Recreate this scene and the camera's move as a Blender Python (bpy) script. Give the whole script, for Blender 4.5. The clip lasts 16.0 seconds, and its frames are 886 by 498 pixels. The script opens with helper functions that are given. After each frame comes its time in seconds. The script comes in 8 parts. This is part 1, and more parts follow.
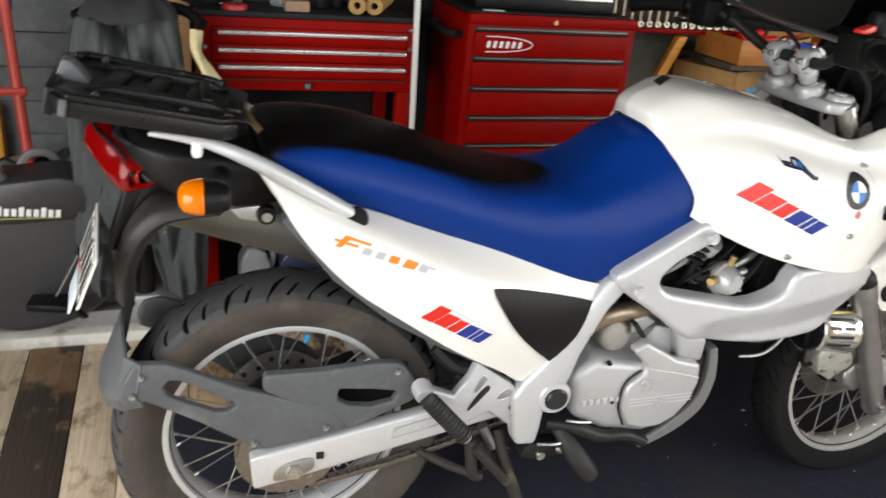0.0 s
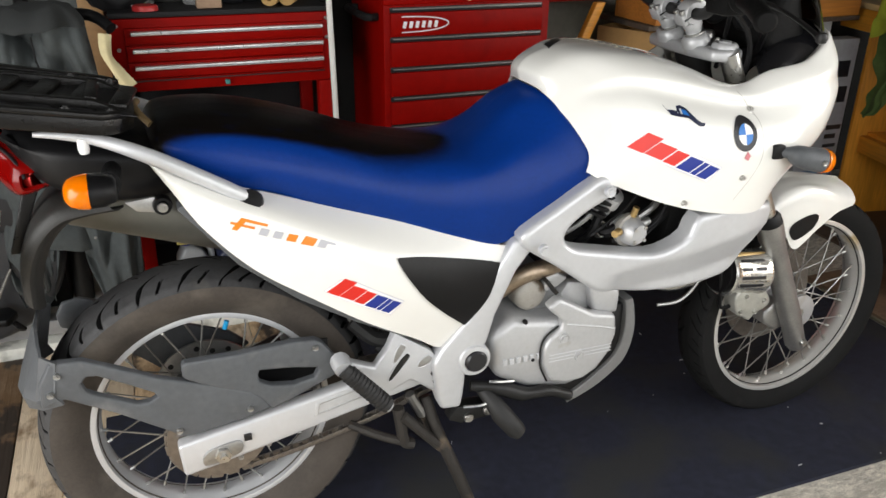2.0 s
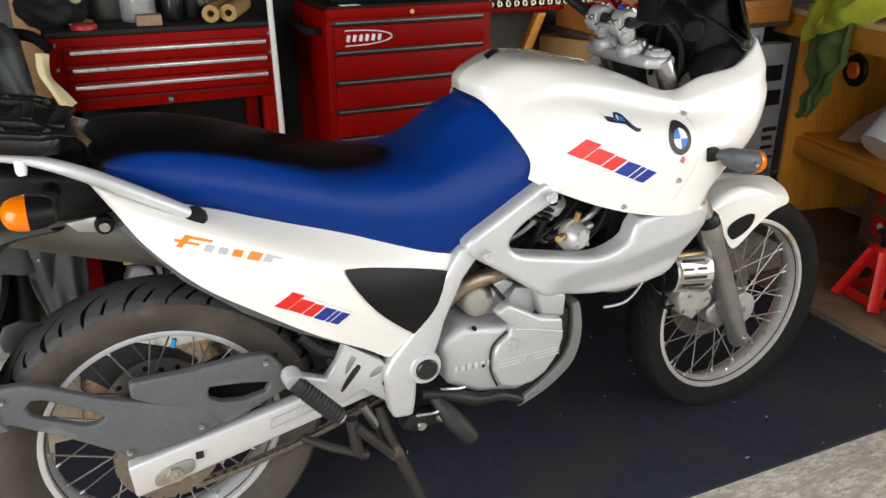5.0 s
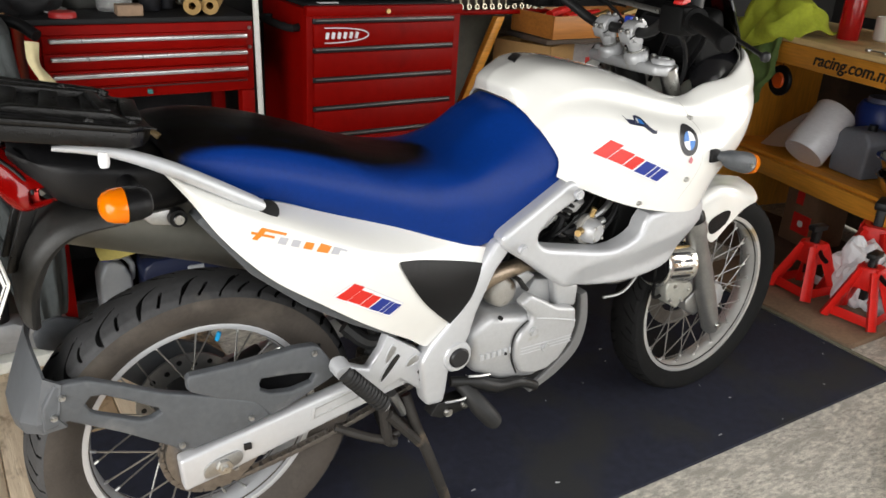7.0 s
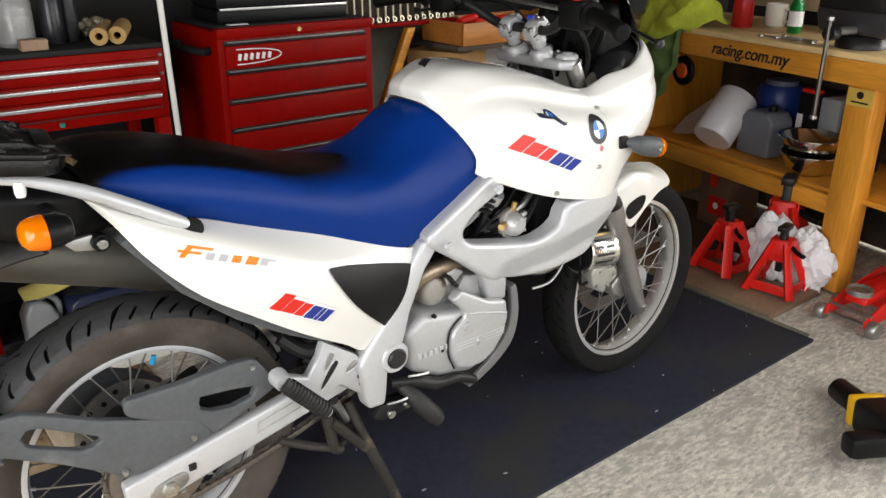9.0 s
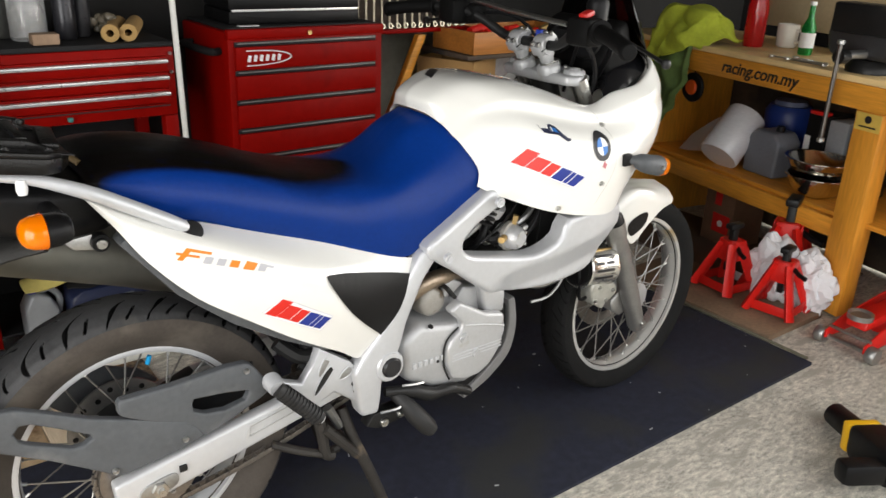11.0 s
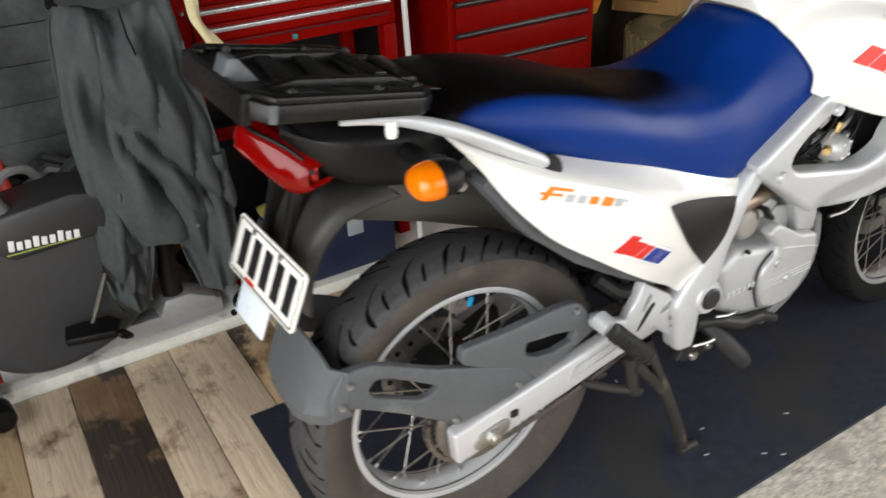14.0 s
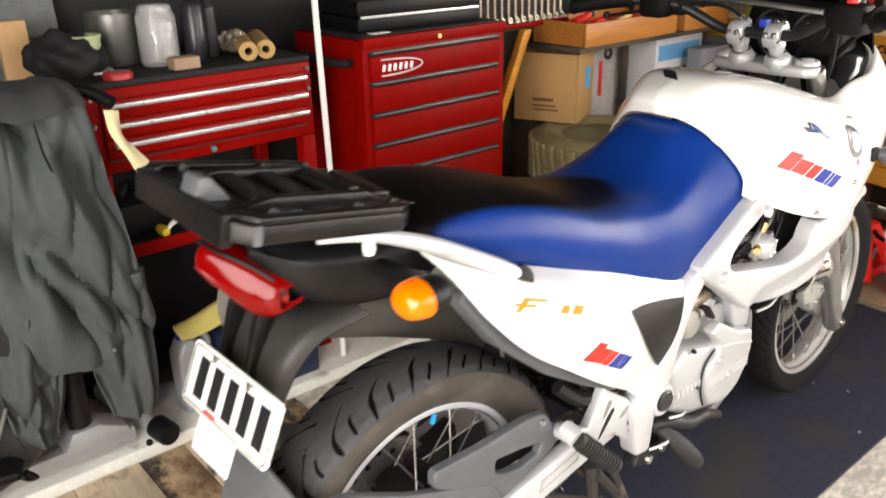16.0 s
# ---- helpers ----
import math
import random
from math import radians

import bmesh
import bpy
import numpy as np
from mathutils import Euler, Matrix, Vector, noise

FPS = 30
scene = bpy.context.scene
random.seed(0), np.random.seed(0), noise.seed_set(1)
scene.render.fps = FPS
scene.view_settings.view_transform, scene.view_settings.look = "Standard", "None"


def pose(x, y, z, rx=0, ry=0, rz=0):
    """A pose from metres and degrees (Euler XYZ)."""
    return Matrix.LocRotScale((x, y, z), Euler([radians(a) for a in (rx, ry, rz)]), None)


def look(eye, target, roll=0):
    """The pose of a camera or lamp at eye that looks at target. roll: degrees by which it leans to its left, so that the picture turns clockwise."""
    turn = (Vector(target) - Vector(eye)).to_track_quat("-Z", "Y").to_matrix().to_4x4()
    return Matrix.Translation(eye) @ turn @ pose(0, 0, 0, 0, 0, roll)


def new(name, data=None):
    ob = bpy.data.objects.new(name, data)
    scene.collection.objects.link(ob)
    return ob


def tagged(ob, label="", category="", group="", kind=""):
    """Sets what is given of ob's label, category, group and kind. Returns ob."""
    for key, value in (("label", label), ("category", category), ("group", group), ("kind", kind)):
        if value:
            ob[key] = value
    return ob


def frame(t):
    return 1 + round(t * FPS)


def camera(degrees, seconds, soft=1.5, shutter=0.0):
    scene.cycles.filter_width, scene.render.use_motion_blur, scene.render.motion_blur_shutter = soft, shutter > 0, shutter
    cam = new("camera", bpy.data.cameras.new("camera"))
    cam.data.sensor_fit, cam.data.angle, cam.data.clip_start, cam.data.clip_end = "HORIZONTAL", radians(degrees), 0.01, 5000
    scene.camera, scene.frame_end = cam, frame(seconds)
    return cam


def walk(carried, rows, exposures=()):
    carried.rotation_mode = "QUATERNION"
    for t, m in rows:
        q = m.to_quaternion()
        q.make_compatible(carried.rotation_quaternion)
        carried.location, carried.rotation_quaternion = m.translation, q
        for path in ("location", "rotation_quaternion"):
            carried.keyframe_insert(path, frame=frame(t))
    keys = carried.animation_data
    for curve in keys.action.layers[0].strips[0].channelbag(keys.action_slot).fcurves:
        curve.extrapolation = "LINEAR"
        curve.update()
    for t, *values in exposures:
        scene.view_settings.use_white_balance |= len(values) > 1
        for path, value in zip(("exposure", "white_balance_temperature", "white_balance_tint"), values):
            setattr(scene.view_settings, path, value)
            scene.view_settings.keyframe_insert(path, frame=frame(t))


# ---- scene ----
cam = camera(57.3, 16.0, shutter=0.5)
PATH = [
    (0, (-0.176, -1.417, 1.364), (0.431, 0.315, 0.57), 5.2),
    (0.5, (-0.125, -1.423, 1.371), (0.553, 0.291, 0.595), 2.3),
    (1, (-0.115, -1.412, 1.369), (0.596, 0.275, 0.564), 1.4),
    (1.5, (-0.091, -1.457, 1.368), (0.633, 0.219, 0.552), 0.9),
    (2, (-0.062, -1.508, 1.356), (0.595, 0.195, 0.539), 0.7),
    (2.5, (-0.036, -1.517, 1.365), (0.689, 0.172, 0.577), 1.3),
    (3, (-0.054, -1.51, 1.365), (0.662, 0.192, 0.598), 1.3),
    (3.5, (-0.062, -1.513, 1.361), (0.66, 0.18, 0.578), 1.7),
    (3.7, (-0.05, -1.517, 1.36), (0.671, 0.173, 0.571), 1.8),
    (5.8, (-0.06, -1.534, 1.364), (0.727, 0.134, 0.591), -0.9),
    (6, (-0.091, -1.522, 1.388), (0.765, 0.123, 0.639), 0.9),
    (6.5, (-0.29, -1.481, 1.356), (0.685, 0.094, 0.6), 0.5),
    (7, (-0.363, -1.45, 1.373), (0.647, 0.085, 0.586), 3.5),
    (7.5, (-0.379, -1.454, 1.351), (0.669, 0.043, 0.537), 3.2),
    (8, (-0.398, -1.445, 1.357), (0.619, 0.075, 0.55), 3.5),
    (8.5, (-0.384, -1.473, 1.362), (0.719, -0.006, 0.57), 2.7),
    (8.7, (-0.379, -1.495, 1.359), (0.768, -0.039, 0.61), 0.1),
    (10.8, (-0.37, -1.505, 1.379), (0.781, -0.041, 0.648), 2.1),
    (11, (-0.364, -1.504, 1.377), (0.776, -0.036, 0.637), 2.3),
    (11.5, (-0.299, -1.508, 1.386), (0.698, 0.075, 0.677), 2.0),
    (12, (-0.247, -1.484, 1.365), (0.637, 0.111, 0.544), 3.4),
    (12.5, (-0.379, -1.401, 1.337), (0.521, 0.204, 0.554), 1.6),
    (13, (-0.553, -1.238, 1.38), (0.432, 0.286, 0.539), -0.4),
    (13.5, (-0.571, -1.194, 1.385), (0.278, 0.376, 0.484), -1.5),
    (14, (-0.635, -1.106, 1.381), (0.247, 0.396, 0.399), -2.9),
    (14.5, (-0.851, -0.925, 1.334), (0.092, 0.558, 0.379), -5.7),
    (14.8, (-0.909, -0.890, 1.346), (0.127, 0.541, 0.41), -2.6),
    (15, (-0.919, -0.883, 1.349), (0.16, 0.558, 0.478), -1.7),
    (15.1, (-0.915, -0.896, 1.353), (0.213, 0.518, 0.5), -0.5),
    (15.2, (-0.913, -0.897, 1.353), (0.217, 0.516, 0.5), -0.5),
    (15.5, (-0.879, -0.915, 1.367), (0.312, 0.463, 0.541), -1.2),
    (15.7, (-0.845, -0.92, 1.374), (0.413, 0.418, 0.582), 0.8),
    (16, (-0.717, -0.988, 1.384), (0.467, 0.43, 0.619), -1.1),
]
walk(cam, [(t, look(eye, target, roll)) for t, eye, target, roll in PATH],
     [(0, -0.36, 6500, 10), (2.5, -0.44, 6500, 10), (3.7, -0.46, 6500, 10), (6.5, -0.38, 6500, 10), (11, -0.38, 6550, 10), (12.5, -0.44, 6500, 10), (13.2, -0.52, 6450, 10), (13.6, -0.5, 6450, 10), (14.1, -0.36, 6450, 10), (14.7, -0.1, 6650, 11), (15.4, 0.27, 6850, 13), (16, 0.34, 6900, 14)])

# ---- light: overcast daylight through the open garage door behind the camera, plus side fills ----
world = bpy.data.worlds.new("sky")
scene.world = world
world.use_nodes = True
_n = world.node_tree.nodes
_sky = _n.new("ShaderNodeTexSky")
_sky.sky_type, _sky.sun_disc = "NISHITA", False
_sky.sun_elevation, _sky.sun_rotation = radians(42), radians(150)
world.node_tree.links.new(_sky.outputs[0], _n["Background"].inputs[0])
_n["Background"].inputs[1].default_value = 0.06
sun = new("sun", bpy.data.lights.new("sun", "SUN"))
sun.data.energy, sun.data.angle, sun.data.color = 1.0, radians(12), (1, 0.96, 0.9)
sun.matrix_world = look((2.5, -6, 6), (0.6, -2.5, 0))
door_light = new("door_daylight", bpy.data.lights.new("door_daylight", "AREA"))
door_light.data.shape, door_light.data.size, door_light.data.size_y = "RECTANGLE", 4.5, 1.7
door_light.data.energy, door_light.data.color = 84, (1, 0.985, 0.96)
door_light.matrix_world = look((2.1, -2.35, 1.45), (2.1, 0.0, 0.35))
# added fill from the left, standing in an assumed opening of the unseen wall
side_light = new("side_fill", bpy.data.lights.new("side_fill", "AREA"))
side_light.data.shape, side_light.data.size, side_light.data.size_y = "RECTANGLE", 2.0, 2.1
side_light.data.energy, side_light.data.color = 122, (1, 0.985, 0.96)
side_light.matrix_world = look((-1.93, -1.3, 1.2), (0.0, -0.6, 0.4))
# added fill that brightens the bench, set in an assumed opening on the right
right_light = new("right_fill", bpy.data.lights.new("right_fill", "AREA"))
right_light.data.shape, right_light.data.size, right_light.data.size_y = "RECTANGLE", 1.5, 2.0
right_light.data.energy, right_light.data.color = 130, (1, 0.97, 0.92)
right_light.matrix_world = look((4.43, -1.5, 1.25), (2.8, -0.1, 0.9))


# ---- materials ----
def mat(name, color, rough=0.5, metal=0.0, vary=0.12, scale=8.0, bump=0.0, bscale=60.0, coat=0.0, dirt=None, dirt_at=0.6, dirt_scale=3.0, spec=0.5, stretch=None):
    """Principled surface with large and fine variation, optional stains of colour dirt, and fine relief."""
    m = bpy.data.materials.new(name)
    m.use_nodes = True
    nt = m.node_tree
    N, L = nt.nodes, nt.links
    b = N["Principled BSDF"]
    b.inputs["Roughness"].default_value, b.inputs["Metallic"].default_value = rough, metal
    b.inputs["Coat Weight"].default_value = coat
    b.inputs["Specular IOR Level"].default_value = spec
    tc = N.new("ShaderNodeTexCoord")
    coords = tc.outputs["Object"]
    if stretch:
        mp = N.new("ShaderNodeMapping")
        mp.inputs["Scale"].default_value = stretch
        L.new(coords, mp.inputs["Vector"])
        coords = mp.outputs[0]
    n1, n2 = N.new("ShaderNodeTexNoise"), N.new("ShaderNodeTexNoise")
    n1.inputs["Scale"].default_value, n2.inputs["Scale"].default_value = scale, scale * 9
    n1.inputs["Detail"].default_value, n2.inputs["Detail"].default_value = 4, 3
    for n in (n1, n2):
        L.new(coords, n.inputs["Vector"])
    add = N.new("ShaderNodeMath")
    add.operation = "ADD"
    L.new(n1.outputs[0], add.inputs[0]), L.new(n2.outputs[0], add.inputs[1])
    mr = N.new("ShaderNodeMapRange")
    mr.inputs[1].default_value, mr.inputs[2].default_value = 0.6, 1.4
    mr.inputs[3].default_value, mr.inputs[4].default_value = 1 - vary, 1 + vary
    L.new(add.outputs[0], mr.inputs[0])
    mul = N.new("ShaderNodeVectorMath")
    mul.operation = "SCALE"
    mul.inputs[0].default_value = color[:3]
    L.new(mr.outputs[0], mul.inputs["Scale"])
    out = mul.outputs[0]
    if dirt:
        nd = N.new("ShaderNodeTexNoise")
        nd.inputs["Scale"].default_value, nd.inputs["Detail"].default_value = dirt_scale, 6
        L.new(coords, nd.inputs["Vector"])
        rr = N.new("ShaderNodeMapRange")
        rr.inputs[1].default_value, rr.inputs[2].default_value = dirt_at, dirt_at + 0.12
        L.new(nd.outputs[0], rr.inputs[0])
        mx = N.new("ShaderNodeMixRGB")
        mx.inputs[2].default_value = (*dirt, 1)
        L.new(rr.outputs[0], mx.inputs[0]), L.new(out, mx.inputs[1])
        out = mx.outputs[0]
    L.new(out, b.inputs["Base Color"])
    rv = N.new("ShaderNodeMapRange")
    rv.inputs[3].default_value, rv.inputs[4].default_value = max(0.02, rough - 0.08), min(1, rough + 0.08)
    L.new(n2.outputs[0], rv.inputs[0]), L.new(rv.outputs[0], b.inputs["Roughness"])
    if bump:
        nb, bp = N.new("ShaderNodeTexNoise"), N.new("ShaderNodeBump")
        nb.inputs["Scale"].default_value, nb.inputs["Detail"].default_value = bscale, 5
        L.new(coords, nb.inputs["Vector"])
        bp.inputs["Strength"].default_value, bp.inputs["Distance"].default_value = bump, 0.004
        L.new(nb.outputs[0], bp.inputs["Height"]), L.new(bp.outputs[0], b.inputs["Normal"])
    return m


def glass(name, color, rough=0.05, alpha=1.0, spec=0.5):
    m = bpy.data.materials.new(name)
    m.use_nodes = True
    b = m.node_tree.nodes["Principled BSDF"]
    b.inputs["Base Color"].default_value = (*color, 1)
    b.inputs["Roughness"].default_value, b.inputs["Transmission Weight"].default_value = rough, alpha
    b.inputs["IOR"].default_value, b.inputs["Specular IOR Level"].default_value = 1.45, spec
    return m


WHITE = mat("white_paint", (0.79, 0.785, 0.745), 0.22, vary=0.015, scale=3, coat=0.75)

SILVER = mat("silver_paint", (0.55, 0.56, 0.575), 0.38, metal=0.35, vary=0.05, scale=9, dirt=(0.46, 0.455, 0.44), dirt_at=0.68, dirt_scale=14)
ALLOY = mat("cast_alloy", (0.47, 0.475, 0.48), 0.42, metal=0.4, vary=0.07, scale=14, bump=0.1, bscale=300, dirt=(0.38, 0.36, 0.32), dirt_at=0.66, dirt_scale=18)
CHROME = mat("bright_metal", (0.48, 0.475, 0.455), 0.3, metal=1.0, vary=0.08, scale=20)
STEEL = mat("dull_steel", (0.4, 0.4, 0.39), 0.42, metal=0.9, vary=0.15, scale=25)
SPOKE = mat("spoke_steel", (0.33, 0.325, 0.31), 0.4, metal=0.85, vary=0.15, scale=30)
BRASS = mat("brass", (0.6, 0.42, 0.18), 0.35, metal=0.9, vary=0.1)
RUBBER = mat("tyre_rubber", (0.010, 0.010, 0.010), 0.75, spec=0.15, vary=0.2, scale=14, bump=0.2, bscale=260, dirt=(0.024, 0.022, 0.02), dirt_at=0.64, dirt_scale=9)
TREAD = mat("tread_rubber", (0.045, 0.045, 0.046), 0.62, spec=0.35, vary=0.3, scale=12, bump=0.15, bscale=220, dirt=(0.075, 0.07, 0.062), dirt_at=0.6, dirt_scale=8)
GRIP = mat("grip_rubber", (0.004, 0.004, 0.004), 0.6, spec=0.12, vary=0.2, scale=30, bump=0.3, bscale=300)
# groove faces: rubber free of dust, blackened further for the shade in their depth
GROOVE = mat("shaded_groove_rubber", (0.006, 0.006, 0.006), 0.85, spec=0.1, vary=0.2)

SIDEWALL = mat("tyre_sidewall", (0.06, 0.051, 0.043), 0.75, spec=0.3, vary=0.2, scale=16, bump=0.15, bscale=200, dirt=(0.095, 0.082, 0.068), dirt_at=0.58, dirt_scale=10)
GREYPLA = mat("grey_plastic", (0.084, 0.09, 0.097), 0.46, spec=0.4, vary=0.16, scale=9, bump=0.3, bscale=500, dirt=(0.135, 0.138, 0.14), dirt_at=0.6, dirt_scale=16)
BLACKPLA = mat("black_plastic", (0.0055, 0.0055, 0.006), 0.4, spec=0.2, vary=0.2, scale=12, bump=0.2, bscale=450)
RACKPLA = mat("worn_black_plastic", (0.0062, 0.0058, 0.0054), 0.3, spec=0.3, vary=0.3, scale=12, bump=0.2, bscale=300, dirt=(0.014, 0.0125, 0.011), dirt_at=0.6, dirt_scale=9)
FENDERPLA = mat("dusty_fender", (0.026, 0.0255, 0.024), 0.5, spec=0.35, vary=0.3, scale=14, bump=0.2, bscale=300, dirt=(0.05, 0.046, 0.04), dirt_at=0.6, dirt_scale=9)
BLACKMET = mat("black_steel", (0.014, 0.014, 0.014), 0.42, spec=0.35, metal=0.2, vary=0.25, scale=18, dirt=(0.05, 0.04, 0.03), dirt_at=0.64, dirt_scale=16)
STANDMET = mat("dusty_black_steel", (0.03, 0.027, 0.024), 0.55, spec=0.35, vary=0.3, scale=22, bump=0.2, bscale=150, dirt=(0.11, 0.085, 0.06), dirt_at=0.58, dirt_scale=20)
PEGRUBBER = mat("peg_rubber", (0.017, 0.017, 0.017), 0.55, spec=0.35, vary=0.25, scale=30)
CHAINMAT = mat("oily_chain", (0.22, 0.2, 0.18), 0.34, metal=0.8, vary=0.3, scale=60)
REDPAINT = mat("red_enamel", (0.235, 0.0026, 0.0012), 0.45, vary=0.12, scale=5, spec=0.07, dirt=(0.17, 0.003, 0.002), dirt_at=0.62, dirt_scale=7)
JACKRED = mat("jack_red", (0.66, 0.015, 0.01), 0.4, vary=0.12, scale=9, spec=0.35)
CONCRETE = mat("concrete", (0.53, 0.50, 0.43), 0.88, vary=0.75, scale=42, bump=1.0, bscale=120, dirt=(0.39, 0.365, 0.31), dirt_at=0.54, dirt_scale=9, stretch=(1.0, 2.4, 1.0))
SLAB = mat("painted_slab", (0.7, 0.7, 0.64), 0.7, vary=0.15, scale=6, bump=0.3, bscale=140, dirt=(0.2, 0.19, 0.17), dirt_at=0.6, dirt_scale=8)
CARPET = mat("navy_carpet", (0.0115, 0.014, 0.0295), 0.95, vary=0.6, scale=34, bump=1.0, bscale=420, dirt=(0.0185, 0.0195, 0.021), dirt_at=0.5, dirt_scale=3.2)
DARKWOOD = mat("stained_plank", (0.075, 0.053, 0.037), 0.8, vary=0.35, scale=7, bump=0.5, bscale=90, dirt=(0.025, 0.02, 0.016), dirt_at=0.5, dirt_scale=4)
BENCHWOOD = mat("varnished_timber", (0.64, 0.27, 0.03), 0.42, spec=0.35, vary=0.3, scale=9, bump=0.15, bscale=60, stretch=(0.12, 1, 1.6))
LEGWOOD = mat("varnished_post", (0.64, 0.27, 0.03), 0.42, spec=0.35, vary=0.3, scale=9, bump=0.15, bscale=60, stretch=(1.6, 1, 0.12))
SIDING = mat("grey_siding", (0.097, 0.106, 0.106), 0.6, vary=0.45, scale=4, bump=0.15, bscale=40, dirt=(0.06, 0.066, 0.066), dirt_at=0.58, dirt_scale=2.5)
DARKWALL = mat("dark_lining", (0.007, 0.0065, 0.006), 0.8, vary=0.3, scale=4)
CEIL = mat("ceiling_board", (0.06, 0.055, 0.05), 0.9, vary=0.1)
AMBER = glass("amber_lens", (1.0, 0.25, 0.0), 0.12, 0.4)
REDLENS = glass("red_lens", (0.22, 0.0016, 0.0012), 0.12, 0.35, 0.3)


# ---- mesh helpers ----
def finish(name, bm, material, parent=None, label="", smooth=True, angle=40):
    me = bpy.data.meshes.new(name)
    bmesh.ops.recalc_face_normals(bm, faces=bm.faces)
    if smooth:
        for f in bm.faces:
            f.smooth = True
        for e in bm.edges:
            if len(e.link_faces) == 2 and e.calc_face_angle(0) > radians(angle):
                e.smooth = False
    bm.to_mesh(me)
    bm.free()
    me.materials.append(material)
    ob = new(name, me)
    if parent is not None:
        ob.parent = parent
    if label:
        tagged(ob, label)
    return ob


def part(name, bm, material, parent, label=""):
    return finish(name, bm, material, parent, label)


def thing(name, label, category, group="", kind="", at=None):
    ob = new(name)
    if at is not None:
        ob.matrix_basis = at
    return tagged(ob, label, category, group, kind)


def bevel(bm, w, seg=2, angle=25):
    es = [e for e in bm.edges if len(e.link_faces) == 2 and e.calc_face_angle(0) > radians(angle)]
    if w > 0 and es:
        bmesh.ops.bevel(bm, geom=es, offset=w, segments=seg, affect="EDGES", profile=0.5, clamp_overlap=True)
    return bm


def box(x0, x1, y0, y1, z0, z1, w=0.003, m=None, bm=None):
    b = bmesh.new()
    bmesh.ops.create_cube(b, size=1)
    for v in b.verts:
        v.co = Vector(((x0, x1)[v.co.x > 0], (y0, y1)[v.co.y > 0], (z0, z1)[v.co.z > 0]))
    bevel(b, w)
    if m is not None:
        b.transform(m)
    return join(bm, b)


def join(bm, b):
    if bm is None:
        return b
    me = bpy.data.meshes.new("tmp")
    b.to_mesh(me)
    bm.from_mesh(me)
    b.free()
    bpy.data.meshes.remove(me)
    return bm


def prism(pts, y0, y1, w=0.004, axis="y", bm=None, seg=2):
    """An outline of (x, z) pairs given thickness from y0 to y1 (or (x, y) pairs from z0 to z1)."""
    b = bmesh.new()
    put = (lambda p, q: (p[0], q, p[1])) if axis == "y" else (lambda p, q: (p[0], p[1], q)) if axis == "z" else (lambda p, q: (q, p[0], p[1]))
    lo = [b.verts.new(put(p, y0)) for p in pts]
    hi = [b.verts.new(put(p, y1)) for p in pts]
    b.faces.new(lo), b.faces.new(hi[::-1])
    n = len(pts)
    for i in range(n):
        b.faces.new((lo[i], hi[i], hi[(i + 1) % n], lo[(i + 1) % n]))
    bmesh.ops.recalc_face_normals(b, faces=b.faces)
    bevel(b, w, seg)
    return join(bm, b)


def inset_loop(pts, d):
    """A closed outline of (x, z) pairs moved by d to its left side."""
    out, n = [], len(pts)
    for i in range(n):
        a, b, c = Vector(pts[i - 1]), Vector(pts[i]), Vector(pts[(i + 1) % n])
        u, v = (b - a).normalized(), (c - b).normalized()
        p, q = Vector((-u.y, u.x)), Vector((-v.y, v.x))
        m = (p + q).normalized()
        out.append(b + m * (d / max(0.5, m.dot(p))))
    return out


def cut_plate(outer, holes, y0, y1, w=0.005, seg=3, warp=None, fine=0.0):
    """A plate with round edges and openings, its face at y0; warp(x, z) shifts it in y."""
    area = lambda P: sum(P[i][0] * P[(i + 1) % len(P)][1] - P[(i + 1) % len(P)][0] * P[i][1] for i in range(len(P)))
    loops = [list(outer) if area(outer) > 0 else list(outer)[::-1]] + [list(h) if area(h) < 0 else list(h)[::-1] for h in holes]
    b, s = bmesh.new(), (1 if y1 > y0 else -1)
    front, back = [], []
    for P in loops:
        rings = []
        for k in range(seg + 1):
            a = math.pi / 2 * k / seg
            rings.append([b.verts.new((q[0], y0 + s * w * (1 - math.cos(a)), q[1])) for q in inset_loop(P, w * (1 - math.sin(a)))])
        rings.append([b.verts.new((q[0], y1, q[1])) for q in P])
        for A, B in zip(rings, rings[1:]):
            for k in range(len(P)):
                b.faces.new((A[k], A[(k + 1) % len(P)], B[(k + 1) % len(P)], B[k]))
        front.append(rings[0]), back.append(rings[-1])
    for caps in (front, back):
        es = [b.edges.get((R[k], R[(k + 1) % len(R)])) for R in caps for k in range(len(R))]
        bmesh.ops.triangle_fill(b, edges=es, use_beauty=True)
    flat = lambda f: all(abs(v.co.y - y0) < 1e-6 for v in f.verts)
    for _ in range(4 if fine else 0):
        long = [e for e in b.edges if e.calc_length() > fine and len(e.link_faces) == 2 and flat(e.link_faces[0]) and flat(e.link_faces[1])]
        if not long:
            break
        bmesh.ops.subdivide_edges(b, edges=long, cuts=1)
        bmesh.ops.triangulate(b, faces=[f for f in b.faces if len(f.verts) > 3 and flat(f)])
    if warp:
        for v in b.verts:
            v.co.y += warp(v.co.x, v.co.z)
    return b


